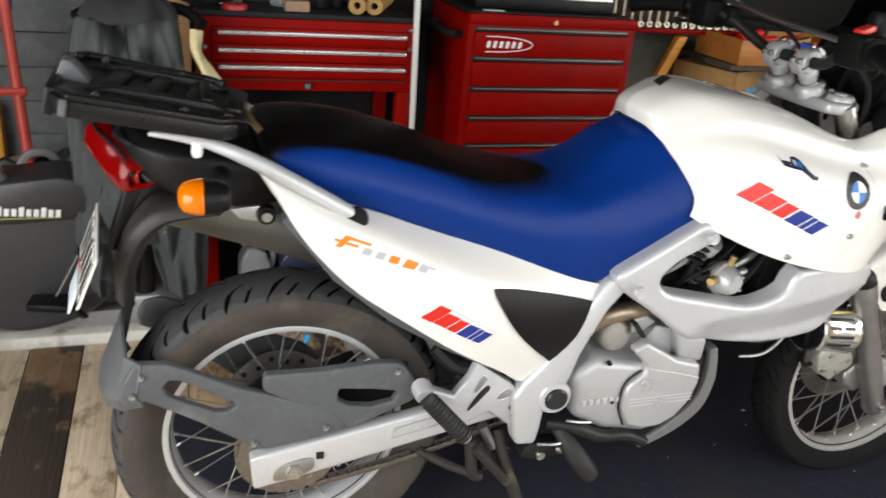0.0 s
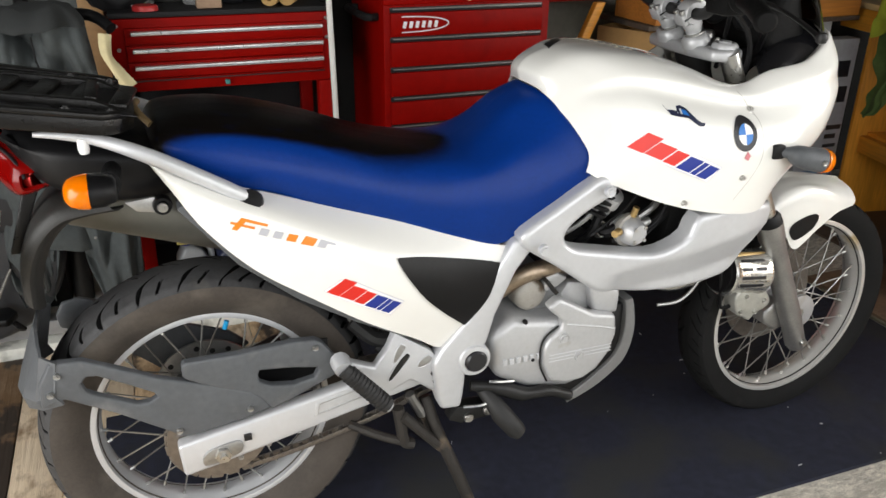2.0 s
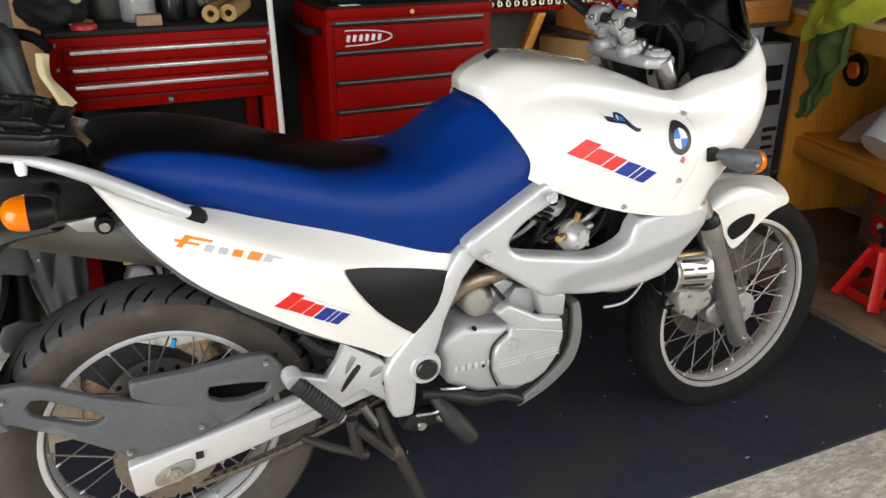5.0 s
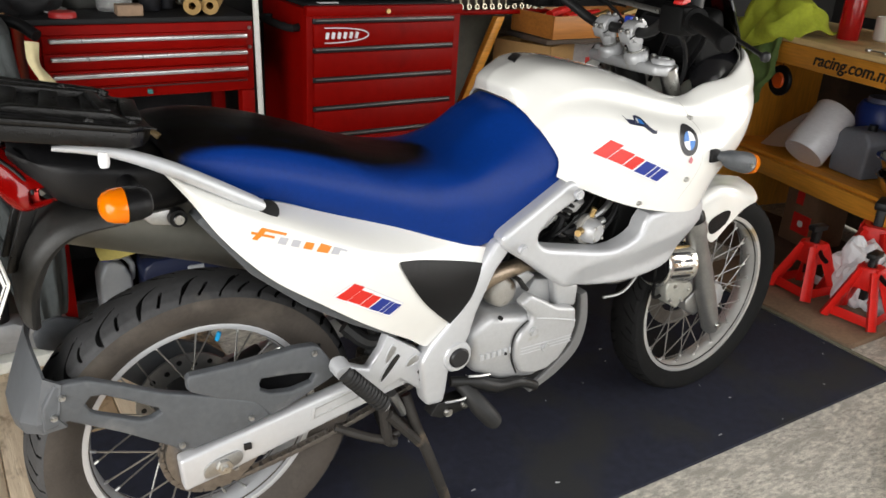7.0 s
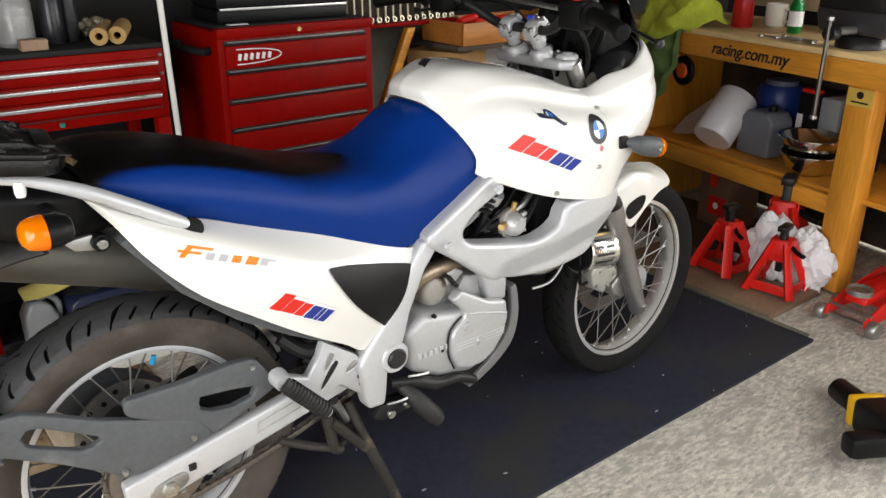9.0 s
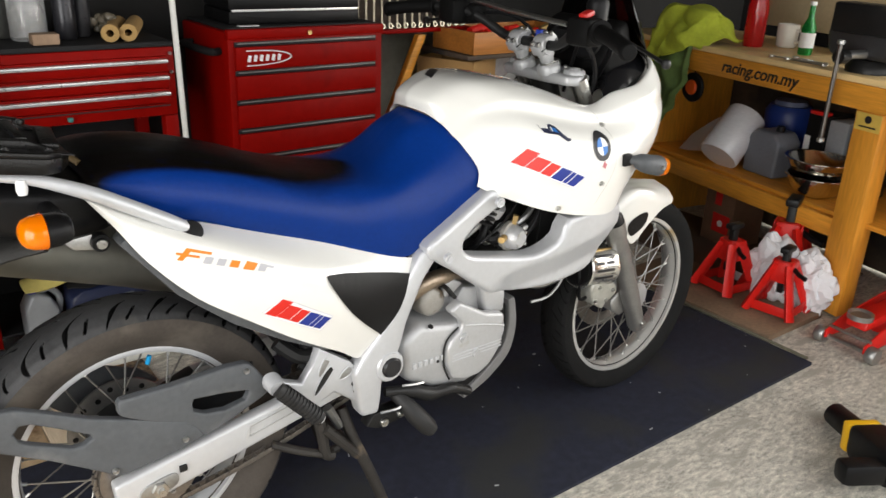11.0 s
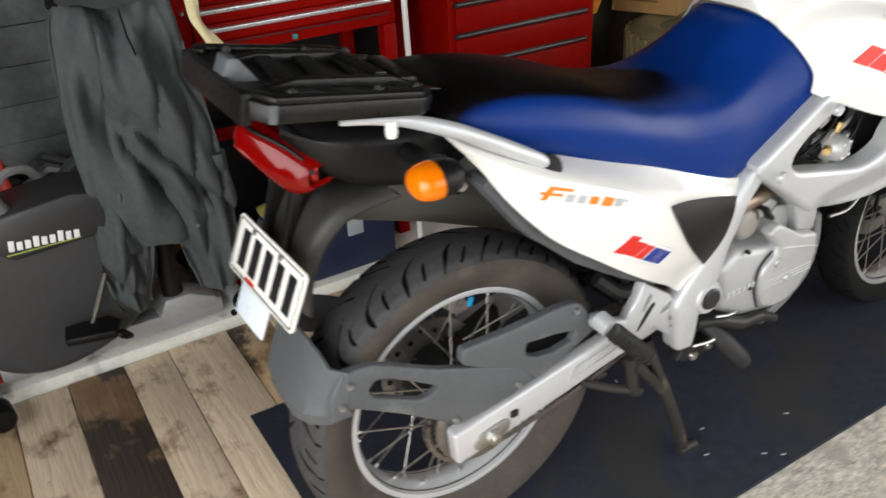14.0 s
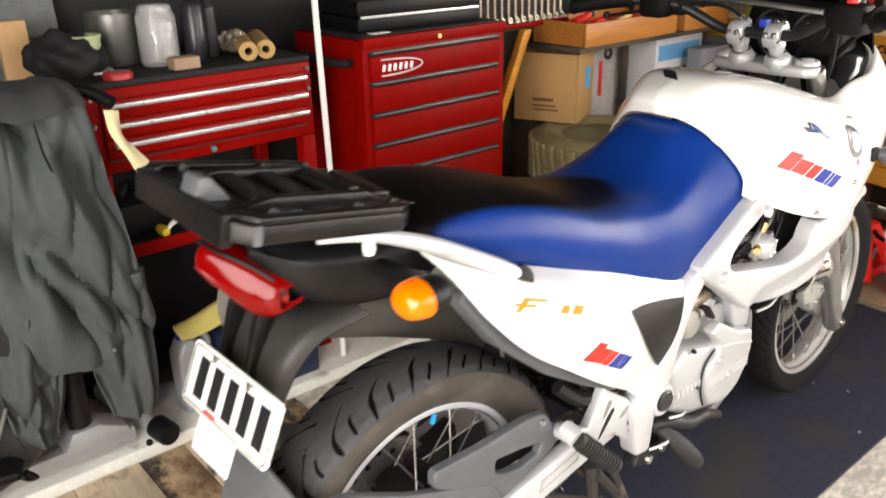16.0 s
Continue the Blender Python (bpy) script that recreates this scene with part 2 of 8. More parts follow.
def smooth_loop(pts, n=4, closed=True):
    """Catmull-Rom through pts, n steps a span."""
    P = [Vector(p) for p in pts]
    out, m = [], len(P)
    for i in range(m if closed else m - 1):
        a, b, c, d = (P[(i + k) % m] if closed else P[min(max(i + k, 0), m - 1)] for k in (-1, 0, 1, 2))
        for j in range(n):
            t = j / n
            out.append(0.5 * (2 * b + (c - a) * t + (2 * a - 5 * b + 4 * c - d) * t * t + (3 * b - a - 3 * c + d) * t ** 3))
    if not closed:
        out.append(P[-1].copy())
    return out


def tube(path, r, seg=12, bm=None, closed=False, caps=True, flat=1.0):
    """A tube of radius r (or one radius a point) along a path."""
    b = bmesh.new()
    P = [Vector(p) for p in path]
    R = r if isinstance(r, (list, tuple)) else [r] * len(P)
    rings, n = [], len(P)
    up = None
    for i, p in enumerate(P):
        d = ((P[(i + 1) % n] - P[i - 1]) if closed else (P[min(i + 1, n - 1)] - P[max(i - 1, 0)])).normalized()
        if up is None:
            up = Vector((0, 0, 1)) if abs(d.z) < 0.9 else Vector((0, 1, 0))
        s = d.cross(up).normalized()
        up = s.cross(d).normalized()
        rings.append([b.verts.new(p + R[i] * (math.cos(a) * s + flat * math.sin(a) * up)) for a in (2 * math.pi * k / seg for k in range(seg))])
    for i in range(n if closed else n - 1):
        A, B = rings[i], rings[(i + 1) % n]
        for k in range(seg):
            b.faces.new((A[k], A[(k + 1) % seg], B[(k + 1) % seg], B[k]))
    if caps and not closed:
        b.faces.new(rings[0][::-1]), b.faces.new(rings[-1])
    return join(bm, b)


def lathe(profile, m=None, seg=32, bm=None, closed=False):
    """Turns (radius, height) pairs round the z axis, then places the form by m."""
    b = bmesh.new()
    rings = []
    for r, h in profile:
        if r < 1e-5:
            rings.append([b.verts.new((0, 0, h))])
        else:
            rings.append([b.verts.new((r * math.cos(a), r * math.sin(a), h)) for a in (2 * math.pi * k / seg for k in range(seg))])
    pairs = list(zip(rings, rings[1:])) + ([(rings[-1], rings[0])] if closed else [])
    for A, B in pairs:
        for k in range(seg):
            q = [A[k % len(A)], A[(k + 1) % len(A)], B[(k + 1) % len(B)], B[k % len(B)]]
            q = list(dict.fromkeys(q))
            if len(q) > 2:
                b.faces.new(q)
    if m is not None:
        b.transform(m)
    return join(bm, b)


def grid_points(rows, nu=5, nv=5):
    """Smooths a coarse grid of points into a fine one."""
    R = [smooth_loop(r, nv, False) for r in rows]
    cols = list(zip(*R))
    C = [smooth_loop(c, nu, False) for c in cols]
    return list(zip(*C))


def skin(G, keep=None, mirror=False, thick=0.004, bm=None):
    """Faces over a fine grid; keep(centre) picks faces; thick gives the shell depth."""
    b = bmesh.new()
    sides = (1, -1) if mirror else (1,)
    for s in sides:
        V = [[b.verts.new((p[0], p[1] * s, p[2])) for p in row] for row in G]
        for i in range(len(V) - 1):
            for j in range(len(V[0]) - 1):
                q = (V[i][j], V[i + 1][j], V[i + 1][j + 1], V[i][j + 1])
                c = sum((v.co for v in q), Vector()) / 4
                c.y *= s
                if keep is None or keep(c):
                    b.faces.new(q if s > 0 else q[::-1])
    bmesh.ops.remove_doubles(b, verts=b.verts, dist=0.0004)
    bmesh.ops.delete(b, geom=[v for v in b.verts if not v.link_faces], context="VERTS")
    bmesh.ops.recalc_face_normals(b, faces=b.faces)
    n = len(b.verts)
    mid = sum((v.co for v in b.verts), Vector()) / n
    for isl in islands(b):
        if sum(f.normal.dot(f.calc_center_median() - mid) * f.calc_area() for f in isl) < 0:
            bmesh.ops.reverse_faces(b, faces=isl)
    if thick:
        thicken(b, abs(thick))
    return join(bm, b)


def islands(b):
    left, out = set(b.faces), []
    while left:
        todo, isl = [left.pop()], []
        while todo:
            f = todo.pop()
            isl.append(f)
            for e in f.edges:
                for g in e.link_faces:
                    if g in left:
                        left.discard(g)
                        todo.append(g)
        out.append(isl)
    return out


def thicken(b, t):
    """Gives an open surface an inner face t behind its outer one, and a rim."""
    b.normal_update()
    inner = {v: v.co - v.normal * t for v in b.verts}
    faces = list(b.faces)
    rims = [(e, e.link_faces[0]) for e in b.edges if len(e.link_faces) == 1]
    made = {v: b.verts.new(c) for v, c in inner.items()}
    for f in faces:
        b.faces.new([made[v] for v in reversed(f.verts)])
    for e, f in rims:
        a, c = e.verts
        vs = list(f.verts)
        if vs[(vs.index(a) + 1) % len(vs)] != c:
            a, c = c, a
        b.faces.new((c, a, made[a], made[c]))
    b.normal_update()


def spin_pose(centre, yaw=0):
    """Turns the lathe's z axis to the wheel's axle (y)."""
    return pose(*centre, -90, 0, 0) if not yaw else pose(*centre, 0, 0, yaw) @ pose(0, 0, 0, -90, 0, 0)


# ---- the garage ----
def wall(name, x0, x1, y0, y1, z0, z1, m):
    return tagged(finish(name, box(x0, x1, y0, y1, z0, z1, 0), m), kind="structure")


CORNER_L, CORNER_R, BACK = -1.9, 4.4, 1.62
tagged(finish("floor", box(-2.0, 4.5, -2.4, BACK, -0.12, -0.012, 0), CONCRETE), "grey rough concrete garage floor", kind="structure")
tagged(finish("ground", box(-60, 60, -70, -2.4, -0.14, -0.02, 0), CONCRETE), "pale concrete yard outside the door", kind="structure")
tagged(finish("yard", box(-60, -2.0, -2.4, 40, -0.14, -0.02, 0), CONCRETE), "pale concrete yard beside the garage", kind="structure")
# the gap in the left wall, out of view, is assumed for side_light
wall("wall_left", CORNER_L - 0.1, CORNER_L, -0.25, BACK, -0.1, 2.5, DARKWALL)
wall("wall_left_lintel", CORNER_L - 0.1, CORNER_L, -2.4, -0.25, 2.3, 2.5, DARKWALL)
# the gap in this unseen wall is assumed, to let right_light in
wall("wall_right", CORNER_R, CORNER_R + 0.1, -0.7, BACK, -0.1, 2.5, DARKWALL)
wall("wall_right_lintel", CORNER_R, CORNER_R + 0.1, -2.4, -0.7, 2.3, 2.5, DARKWALL)
wall("wall_back", CORNER_L, CORNER_R, BACK, BACK + 0.1, -0.1, 2.5, DARKWALL)
wall("wall_front_lintel", CORNER_L, CORNER_R, -2.5, -2.4, 2.3, 2.5, DARKWALL)
wall("ceiling", CORNER_L - 0.1, CORNER_R + 0.1, -2.5, BACK + 0.1, 2.5, 2.6, CEIL)


# ---- motorcycle ----
bike = thing("motorcycle", "white motorcycle with blue seat on its centre stand on navy carpet", "motorcycle")
RC, FC = (0.002, 0.0, 0.345), (1.508, -0.012, 0.331)
STEER = 1.5


def wheel(name, centre, rim_r, rim_w, tyre_r, tyre_w, hub_r, spokes, yaw, lugs, groove, sweep):
    M = spin_pose(centre, yaw)
    w = part(name, lathe([(hub_r * 0.55, -0.065), (hub_r, -0.06), (hub_r, -0.05), (hub_r * 0.6, -0.04), (hub_r * 0.6, 0.04), (hub_r, 0.05), (hub_r, 0.06), (hub_r * 0.55, 0.065), (0.012, 0.065), (0.012, -0.065)], M, 28, closed=True), ALLOY, bike, "spoked wheel with cast hub")
    h = rim_w / 2
    part("rim", lathe([(rim_r - 0.006, -h), (rim_r, -h + 0.002), (rim_r, -h + 0.006), (rim_r - 0.006, -h + 0.012), (rim_r - 0.012, 0), (rim_r - 0.006, h - 0.012), (rim_r, h - 0.006), (rim_r, h - 0.002), (rim_r - 0.006, h), (rim_r - 0.012, h - 0.002), (rim_r - 0.014, h - 0.014), (rim_r - 0.021, 0.01), (rim_r - 0.021, -0.01), (rim_r - 0.014, -h + 0.014), (rim_r - 0.012, -h + 0.002)], M, 72, closed=True), mat("polished_rim", (0.72, 0.71, 0.68), 0.22, metal=0.55, vary=0.05, scale=6, dirt=(0.5, 0.38, 0.2), dirt_at=0.66, dirt_scale=7) if name == "front_wheel" else SILVER, w, "polished alloy rim")
    tw = tyre_w / 2
    d = tyre_r - rim_r
    side = [(rim_r - 0.008, -h + 0.006), (rim_r + 0.012, -h - 0.006), (rim_r + 0.35 * d, -tw * 0.93), (rim_r + 0.62 * d, -tw), (rim_r + 0.74 * d, -tw * 0.98)]
    tread = [(rim_r + 0.74 * d, -tw * 0.98), (rim_r + 0.86 * d, -tw * 0.84), (rim_r + 0.95 * d, -tw * 0.55), (rim_r + 0.993 * d, -tw * 0.22)]
    t = part("tyre", lathe([(r, y) for r, y in side] + [(r - 0.008, y * 0.8) for r, y in side[::-1]], M, 72, closed=True), SIDEWALL if name == "rear_wheel" else RUBBER, w, "dusty tyre sidewall")
    far = part("sidewall", lathe([(r, -y) for r, y in side] + [(r - 0.008, -y * 0.8) for r, y in side[::-1]], M, 72, closed=True), SIDEWALL if name == "rear_wheel" else RUBBER, w)
    # tread with long and short curved grooves; the rows of the mesh follow the grooves
    bm, nj = bmesh.new(), 40
    CUTS = ((0.0, 1, 0), (0.055, 1, 0), (0.075, 0, 0), (0.26, 0, 0), (0.44, 0, 0), (0.46, 0, 1), (0.51, 0, 1), (0.53, 0, 0), (0.74, 0, 0), (0.98, 0, 0))
    ramp = lambda v, a, c: min(1.0, max(0.0, (v - a) / (c - a)))
    long_at = lambda u: ramp(u, 0.10, 0.18) * ramp(u, 0.97, 0.88)
    short_at = lambda u: ramp(u, 0.44, 0.52) * ramp(u, 0.90, 0.82)
    na = lugs * len(CUTS)
    rr, yy = [q[0] for q in tread] + [q[0] for q in tread[::-1]], [q[1] for q in tread] + [-q[1] for q in tread[::-1]]
    rings = []
    for i in range(na):
        c, dl, ds = CUTS[i % len(CUTS)]
        ring = []
        for j in range(nj + 1):
            u = 2 * j / nj - 1
            v = abs(u)
            a = 2 * math.pi / lugs * (i // len(CUTS) + c + 0.5 * ramp(u, -0.08, 0.08)) - sweep * (1 - (1 - v) ** 1.6) - 0.012 * math.sin(v * 7 + i // len(CUTS))
            r = float(np.interp(u * tw * 0.98, yy, rr)) - groove * max(dl * long_at(v), ds * short_at(v))
            ring.append(bm.verts.new(M @ Vector((r * math.cos(a), r * math.sin(a), u * tw * 0.98))))
        rings.append(ring)
    for i in range(na):
        A, B = rings[i], rings[(i + 1) % na]
        (_, l0, s0), (_, l1, s1) = CUTS[i % len(CUTS)], CUTS[(i + 1) % len(CUTS)]
        for j in range(nj):
            v = abs(2 * (j + 0.5) / nj - 1)
            f = bm.faces.new((A[j], B[j], B[j + 1], A[j + 1]))
            f.material_index = 1 if (l0 + l1) * long_at(v) > 0.5 or (s0 + s1) * short_at(v) > 0.5 else 0
    part("tread", bm, TREAD if name == "rear_wheel" else RUBBER, t, "dusty black tyre tread with curved grooves").data.materials.append(GROOVE)
    for k in range(spokes):
        a = 2 * math.pi * k / spokes
        s = 1 if k % 2 else -1
        lean = 0.55 * (1 if (k // 2) % 2 else -1)
        p = Vector((hub_r * 0.95 * math.cos(a + lean), hub_r * 0.95 * math.sin(a + lean), s * 0.05))
        q = Vector(((rim_r - 0.020) * math.cos(a), (rim_r - 0.020) * math.sin(a), s * 0.008))
        part("nipple", tube([M @ (q - (q - p).normalized() * 0.010), M @ q], 0.0036, 6), CHROME, w)
        part("spoke", tube([M @ p, M @ q, M @ (q + (q - p).normalized() * 0.012)], [0.0019, 0.0019, 0.0034], 5), SPOKE, w)
    return w


rear = wheel("rear_wheel", RC, 0.236, 0.078, 0.328, 0.135, 0.062, 32, 0, 25, 0.007, 0.20)
front = wheel("front_wheel", FC, 0.255, 0.072, 0.319, 0.100, 0.05, 36, STEER, 27, 0.003, 0.16)
rdisc = part("rear_disc", lathe([(0.05, 0.003), (0.11, 0.003), (0.11, -0.003), (0.05, -0.003)], spin_pose((RC[0], 0.085, RC[2])), 48, closed=True), STEEL, rear, "rear brake disc")
for k in range(18):
    a = 2 * math.pi * k / 18
    part("disc_hole", lathe([(0, 0.0008), (0.006, 0.0008), (0.006, -0.0008), (0, -0.0008)], spin_pose((RC[0] + (0.085 + 0.01 * (k % 2)) * math.cos(a), 0.0815, RC[2] + (0.085 + 0.01 * (k % 2)) * math.sin(a))), 10), BLACKMET, rdisc)
rear.location = (0, -0.03, 0.02)
part("hub_carrier", lathe([(0, -0.05), (0.085, -0.05), (0.09, -0.04), (0.085, 0.05), (0, 0.05)], spin_pose((RC[0], 0.0, RC[2])), 28), BLACKMET, rear, "dark rear hub carrier")

# seat: dark top, blue flanks
SEAT = [
    [(-0.055, 0, 0.972), (-0.055, -0.05, 0.970), (-0.052, -0.10, 0.965), (-0.05, -0.12, 0.957), (-0.045, -0.125, 0.952), (-0.04, -0.12, 0.946)],
    [(-0.03, 0, 0.990), (-0.03, -0.07, 0.988), (-0.028, -0.125, 0.978), (-0.025, -0.145, 0.962), (-0.02, -0.15, 0.945), (-0.015, -0.145, 0.93)],
    [(0.05, 0, 0.992), (0.05, -0.08, 0.989), (0.05, -0.138, 0.976), (0.05, -0.162, 0.95), (0.05, -0.168, 0.92), (0.05, -0.16, 0.894)],
    [(0.14, 0, 0.980), (0.14, -0.08, 0.976), (0.14, -0.142, 0.960), (0.14, -0.168, 0.93), (0.14, -0.175, 0.90), (0.14, -0.165, 0.866)],
    [(0.24, 0, 0.952), (0.24, -0.08, 0.948), (0.24, -0.142, 0.932), (0.24, -0.170, 0.90), (0.24, -0.178, 0.865), (0.24, -0.168, 0.826)],
    [(0.34, 0, 0.916), (0.34, -0.08, 0.912), (0.34, -0.140, 0.898), (0.34, -0.170, 0.866), (0.34, -0.178, 0.83), (0.34, -0.168, 0.79)],
    [(0.44, 0, 0.890), (0.44, -0.08, 0.887), (0.44, -0.135, 0.876), (0.445, -0.165, 0.845), (0.45, -0.178, 0.80), (0.45, -0.17, 0.748)],
    [(0.52, 0, 0.887), (0.52, -0.075, 0.884), (0.53, -0.128, 0.873), (0.54, -0.162, 0.848), (0.55, -0.178, 0.79), (0.56, -0.17, 0.708)],
    [(0.585, 0, 0.916), (0.585, -0.065, 0.912), (0.60, -0.112, 0.896), (0.61, -0.152, 0.868), (0.63, -0.175, 0.80), (0.645, -0.17, 0.735)],
    [(0.638, 0, 0.960), (0.643, -0.06, 0.955), (0.662, -0.100, 0.934), (0.685, -0.142, 0.898), (0.705, -0.172, 0.84), (0.715, -0.172, 0.785)],
    [(0.695, 0, 0.985), (0.702, -0.058, 0.98), (0.718, -0.100, 0.961), (0.740, -0.143, 0.922), (0.766, -0.170, 0.872), (0.768, -0.174, 0.828)],
]
SG = grid_points(SEAT, 10, 10)


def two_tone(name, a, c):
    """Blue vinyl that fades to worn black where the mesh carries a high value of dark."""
    m = mat(name, a, 0.33, vary=0.1, scale=14, bump=0.12, bscale=420, spec=0.17)
    N, L = m.node_tree.nodes, m.node_tree.links
    bsdf = N["Principled BSDF"]
    at, n, ad, r, mx = N.new("ShaderNodeAttribute"), N.new("ShaderNodeTexNoise"), N.new("ShaderNodeMath"), N.new("ShaderNodeMapRange"), N.new("ShaderNodeMixRGB")
    at.attribute_name = "dark"
    n.inputs["Scale"].default_value, n.inputs["Detail"].default_value = 26, 5
    ad.operation, ad.inputs[2].default_value = "MULTIPLY_ADD", 0.0
    ad.inputs[1].default_value = 0.35
    L.new(n.outputs[0], ad.inputs[0]), L.new(at.outputs["Fac"], ad.inputs[2])
    r.inputs[1].default_value, r.inputs[2].default_value = 0.2, 1.15
    L.new(ad.outputs[0], r.inputs[0])
    L.new(r.outputs[0], mx.inputs[0]), L.new(bsdf.inputs["Base Color"].links[0].from_socket, mx.inputs[1])
    mx.inputs[2].default_value = (*c, 1)
    L.new(mx.outputs[0], bsdf.inputs["Base Color"])
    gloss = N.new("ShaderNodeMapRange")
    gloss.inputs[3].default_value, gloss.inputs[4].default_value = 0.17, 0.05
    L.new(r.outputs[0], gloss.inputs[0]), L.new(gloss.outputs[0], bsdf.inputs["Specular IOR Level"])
    return m


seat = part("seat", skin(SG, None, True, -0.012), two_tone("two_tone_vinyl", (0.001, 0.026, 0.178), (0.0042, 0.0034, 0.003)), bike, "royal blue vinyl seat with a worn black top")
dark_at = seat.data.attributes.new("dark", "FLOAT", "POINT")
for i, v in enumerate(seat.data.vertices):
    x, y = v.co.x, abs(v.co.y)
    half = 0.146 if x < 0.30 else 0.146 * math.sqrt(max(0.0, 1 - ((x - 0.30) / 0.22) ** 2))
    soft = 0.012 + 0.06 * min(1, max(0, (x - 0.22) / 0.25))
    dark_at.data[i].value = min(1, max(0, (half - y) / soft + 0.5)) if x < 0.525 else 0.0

# tank and fairing shell
BODY = [
    [(0.684, 0, 0.993), (0.695, -0.06, 0.987), (0.709, -0.104, 0.968), (0.733, -0.147, 0.928), (0.758, -0.174, 0.879), (0.752, -0.182, 0.842)],
    [(0.682, 0, 1.020), (0.697, -0.065, 1.015), (0.733, -0.11, 0.993), (0.764, -0.157, 0.948), (0.786, -0.192, 0.884), (0.778, -0.200, 0.828)],
    [(0.714, 0, 1.045), (0.735, -0.075, 1.038), (0.778, -0.127, 1.010), (0.804, -0.178, 0.96), (0.83, -0.214, 0.88), (0.828, -0.220, 0.806)],
    [(0.79, 0, 1.062), (0.80, -0.09, 1.056), (0.838, -0.148, 1.025), (0.86, -0.203, 0.96), (0.89, -0.236, 0.87), (0.895, -0.238, 0.78)],
    [(0.90, 0, 1.052), (0.905, -0.105, 1.047), (0.92, -0.170, 1.016), (0.935, -0.232, 0.945), (0.96, -0.254, 0.855), (0.97, -0.250, 0.758)],
    [(1.01, 0, 1.026), (1.01, -0.115, 1.020), (1.02, -0.19, 0.993), (1.035, -0.246, 0.925), (1.05, -0.265, 0.845), (1.06, -0.255, 0.74)],
    [(1.10, -0.125, 0.965), (1.095, -0.165, 0.989), (1.105, -0.205, 0.976), (1.12, -0.252, 0.918), (1.13, -0.266, 0.845), (1.14, -0.246, 0.735)],
    [(1.165, -0.165, 1.0), (1.17, -0.182, 1.017), (1.185, -0.217, 0.995), (1.22, -0.250, 0.915), (1.215, -0.250, 0.85), (1.185, -0.232, 0.775)],
    [(1.265, -0.163, 1.018), (1.27, -0.180, 1.034), (1.30, -0.203, 1.012), (1.325, -0.212, 0.94), (1.31, -0.208, 0.87), (1.26, -0.19, 0.815)],
    [(1.35, -0.12, 1.072), (1.36, -0.132, 1.076), (1.378, -0.142, 1.035), (1.386, -0.145, 0.965), (1.37, -0.14, 0.888), (1.325, -0.125, 0.818)],
    [(1.365, 0, 1.09), (1.38, 0, 1.085), (1.405, 0, 1.04), (1.415, 0, 0.965), (1.395, 0, 0.888), (1.355, 0, 0.82)],
]
for k, depth in ((2, 0.001), (3, 0.004), (4, 0.008), (5, 0.009), (6, 0.006), (7, 0.002)):
    a, c = Vector(BODY[k][2]), Vector(BODY[k][3])
    BODY[k] = BODY[k][:2] + [tuple(a + Vector((0, -0.002, 0.001))), tuple(a.lerp(c, 0.36) + Vector((0, depth, -depth * 0.6)))] + BODY[k][3:]
for k in (0, 1, 8, 9, 10):
    BODY[k] = BODY[k][:3] + [tuple(Vector(BODY[k][2]).lerp(Vector(BODY[k][3]), 0.45))] + BODY[k][3:]
BG = grid_points(BODY, 7, 6)
fairing = part("fairing", skin(BG, None, True, -0.005), WHITE, bike, "glossy white tank cover and fairing")
# dark inner cowl and smoked screen
INNER = [[(1.158, -0.168, 0.995), (1.166, -0.145, 1.016), (1.178, -0.115, 1.012), (1.188, -0.06, 0.965)], [(1.215, -0.168, 1.005), (1.214, -0.148, 1.040), (1.213, -0.105, 1.058), (1.212, -0.03, 1.03)], [(1.265, -0.163, 1.02), (1.262, -0.135, 1.064), (1.255, -0.08, 1.082), (1.25, 0, 1.06)], [(1.352, -0.12, 1.07), (1.34, -0.09, 1.094), (1.32, -0.045, 1.098), (1.31, 0, 1.09)], [(1.375, 0, 1.088), (1.36, 0, 1.10), (1.34, 0, 1.1), (1.32, 0, 1.09)]]
COWLBLK = mat("gloss_black", (0.006, 0.006, 0.007), 0.16, spec=0.45, vary=0.1)
part("inner_cowl", skin(grid_points(INNER, 5, 4), None, True, 0.004), COWLBLK, bike, "black plastic inner cowl")
SCREEN = [[(1.325, -0.155, 1.052), (1.31, -0.15, 1.11), (1.285, -0.14, 1.17)], [(1.352, -0.125, 1.074), (1.322, -0.115, 1.16), (1.28, -0.10, 1.25)], [(1.375, -0.07, 1.085), (1.34, -0.06, 1.19), (1.285, -0.055, 1.31)], [(1.382, 0, 1.09), (1.348, 0, 1.205), (1.288, 0, 1.33)]]
SMOKE = glass("smoked_screen", (0.012, 0.011, 0.011), 0.12, 0.9)
part("windscreen", skin(grid_points(SCREEN, 5, 5), None, True, 0.004), SMOKE, bike, "smoked windscreen")

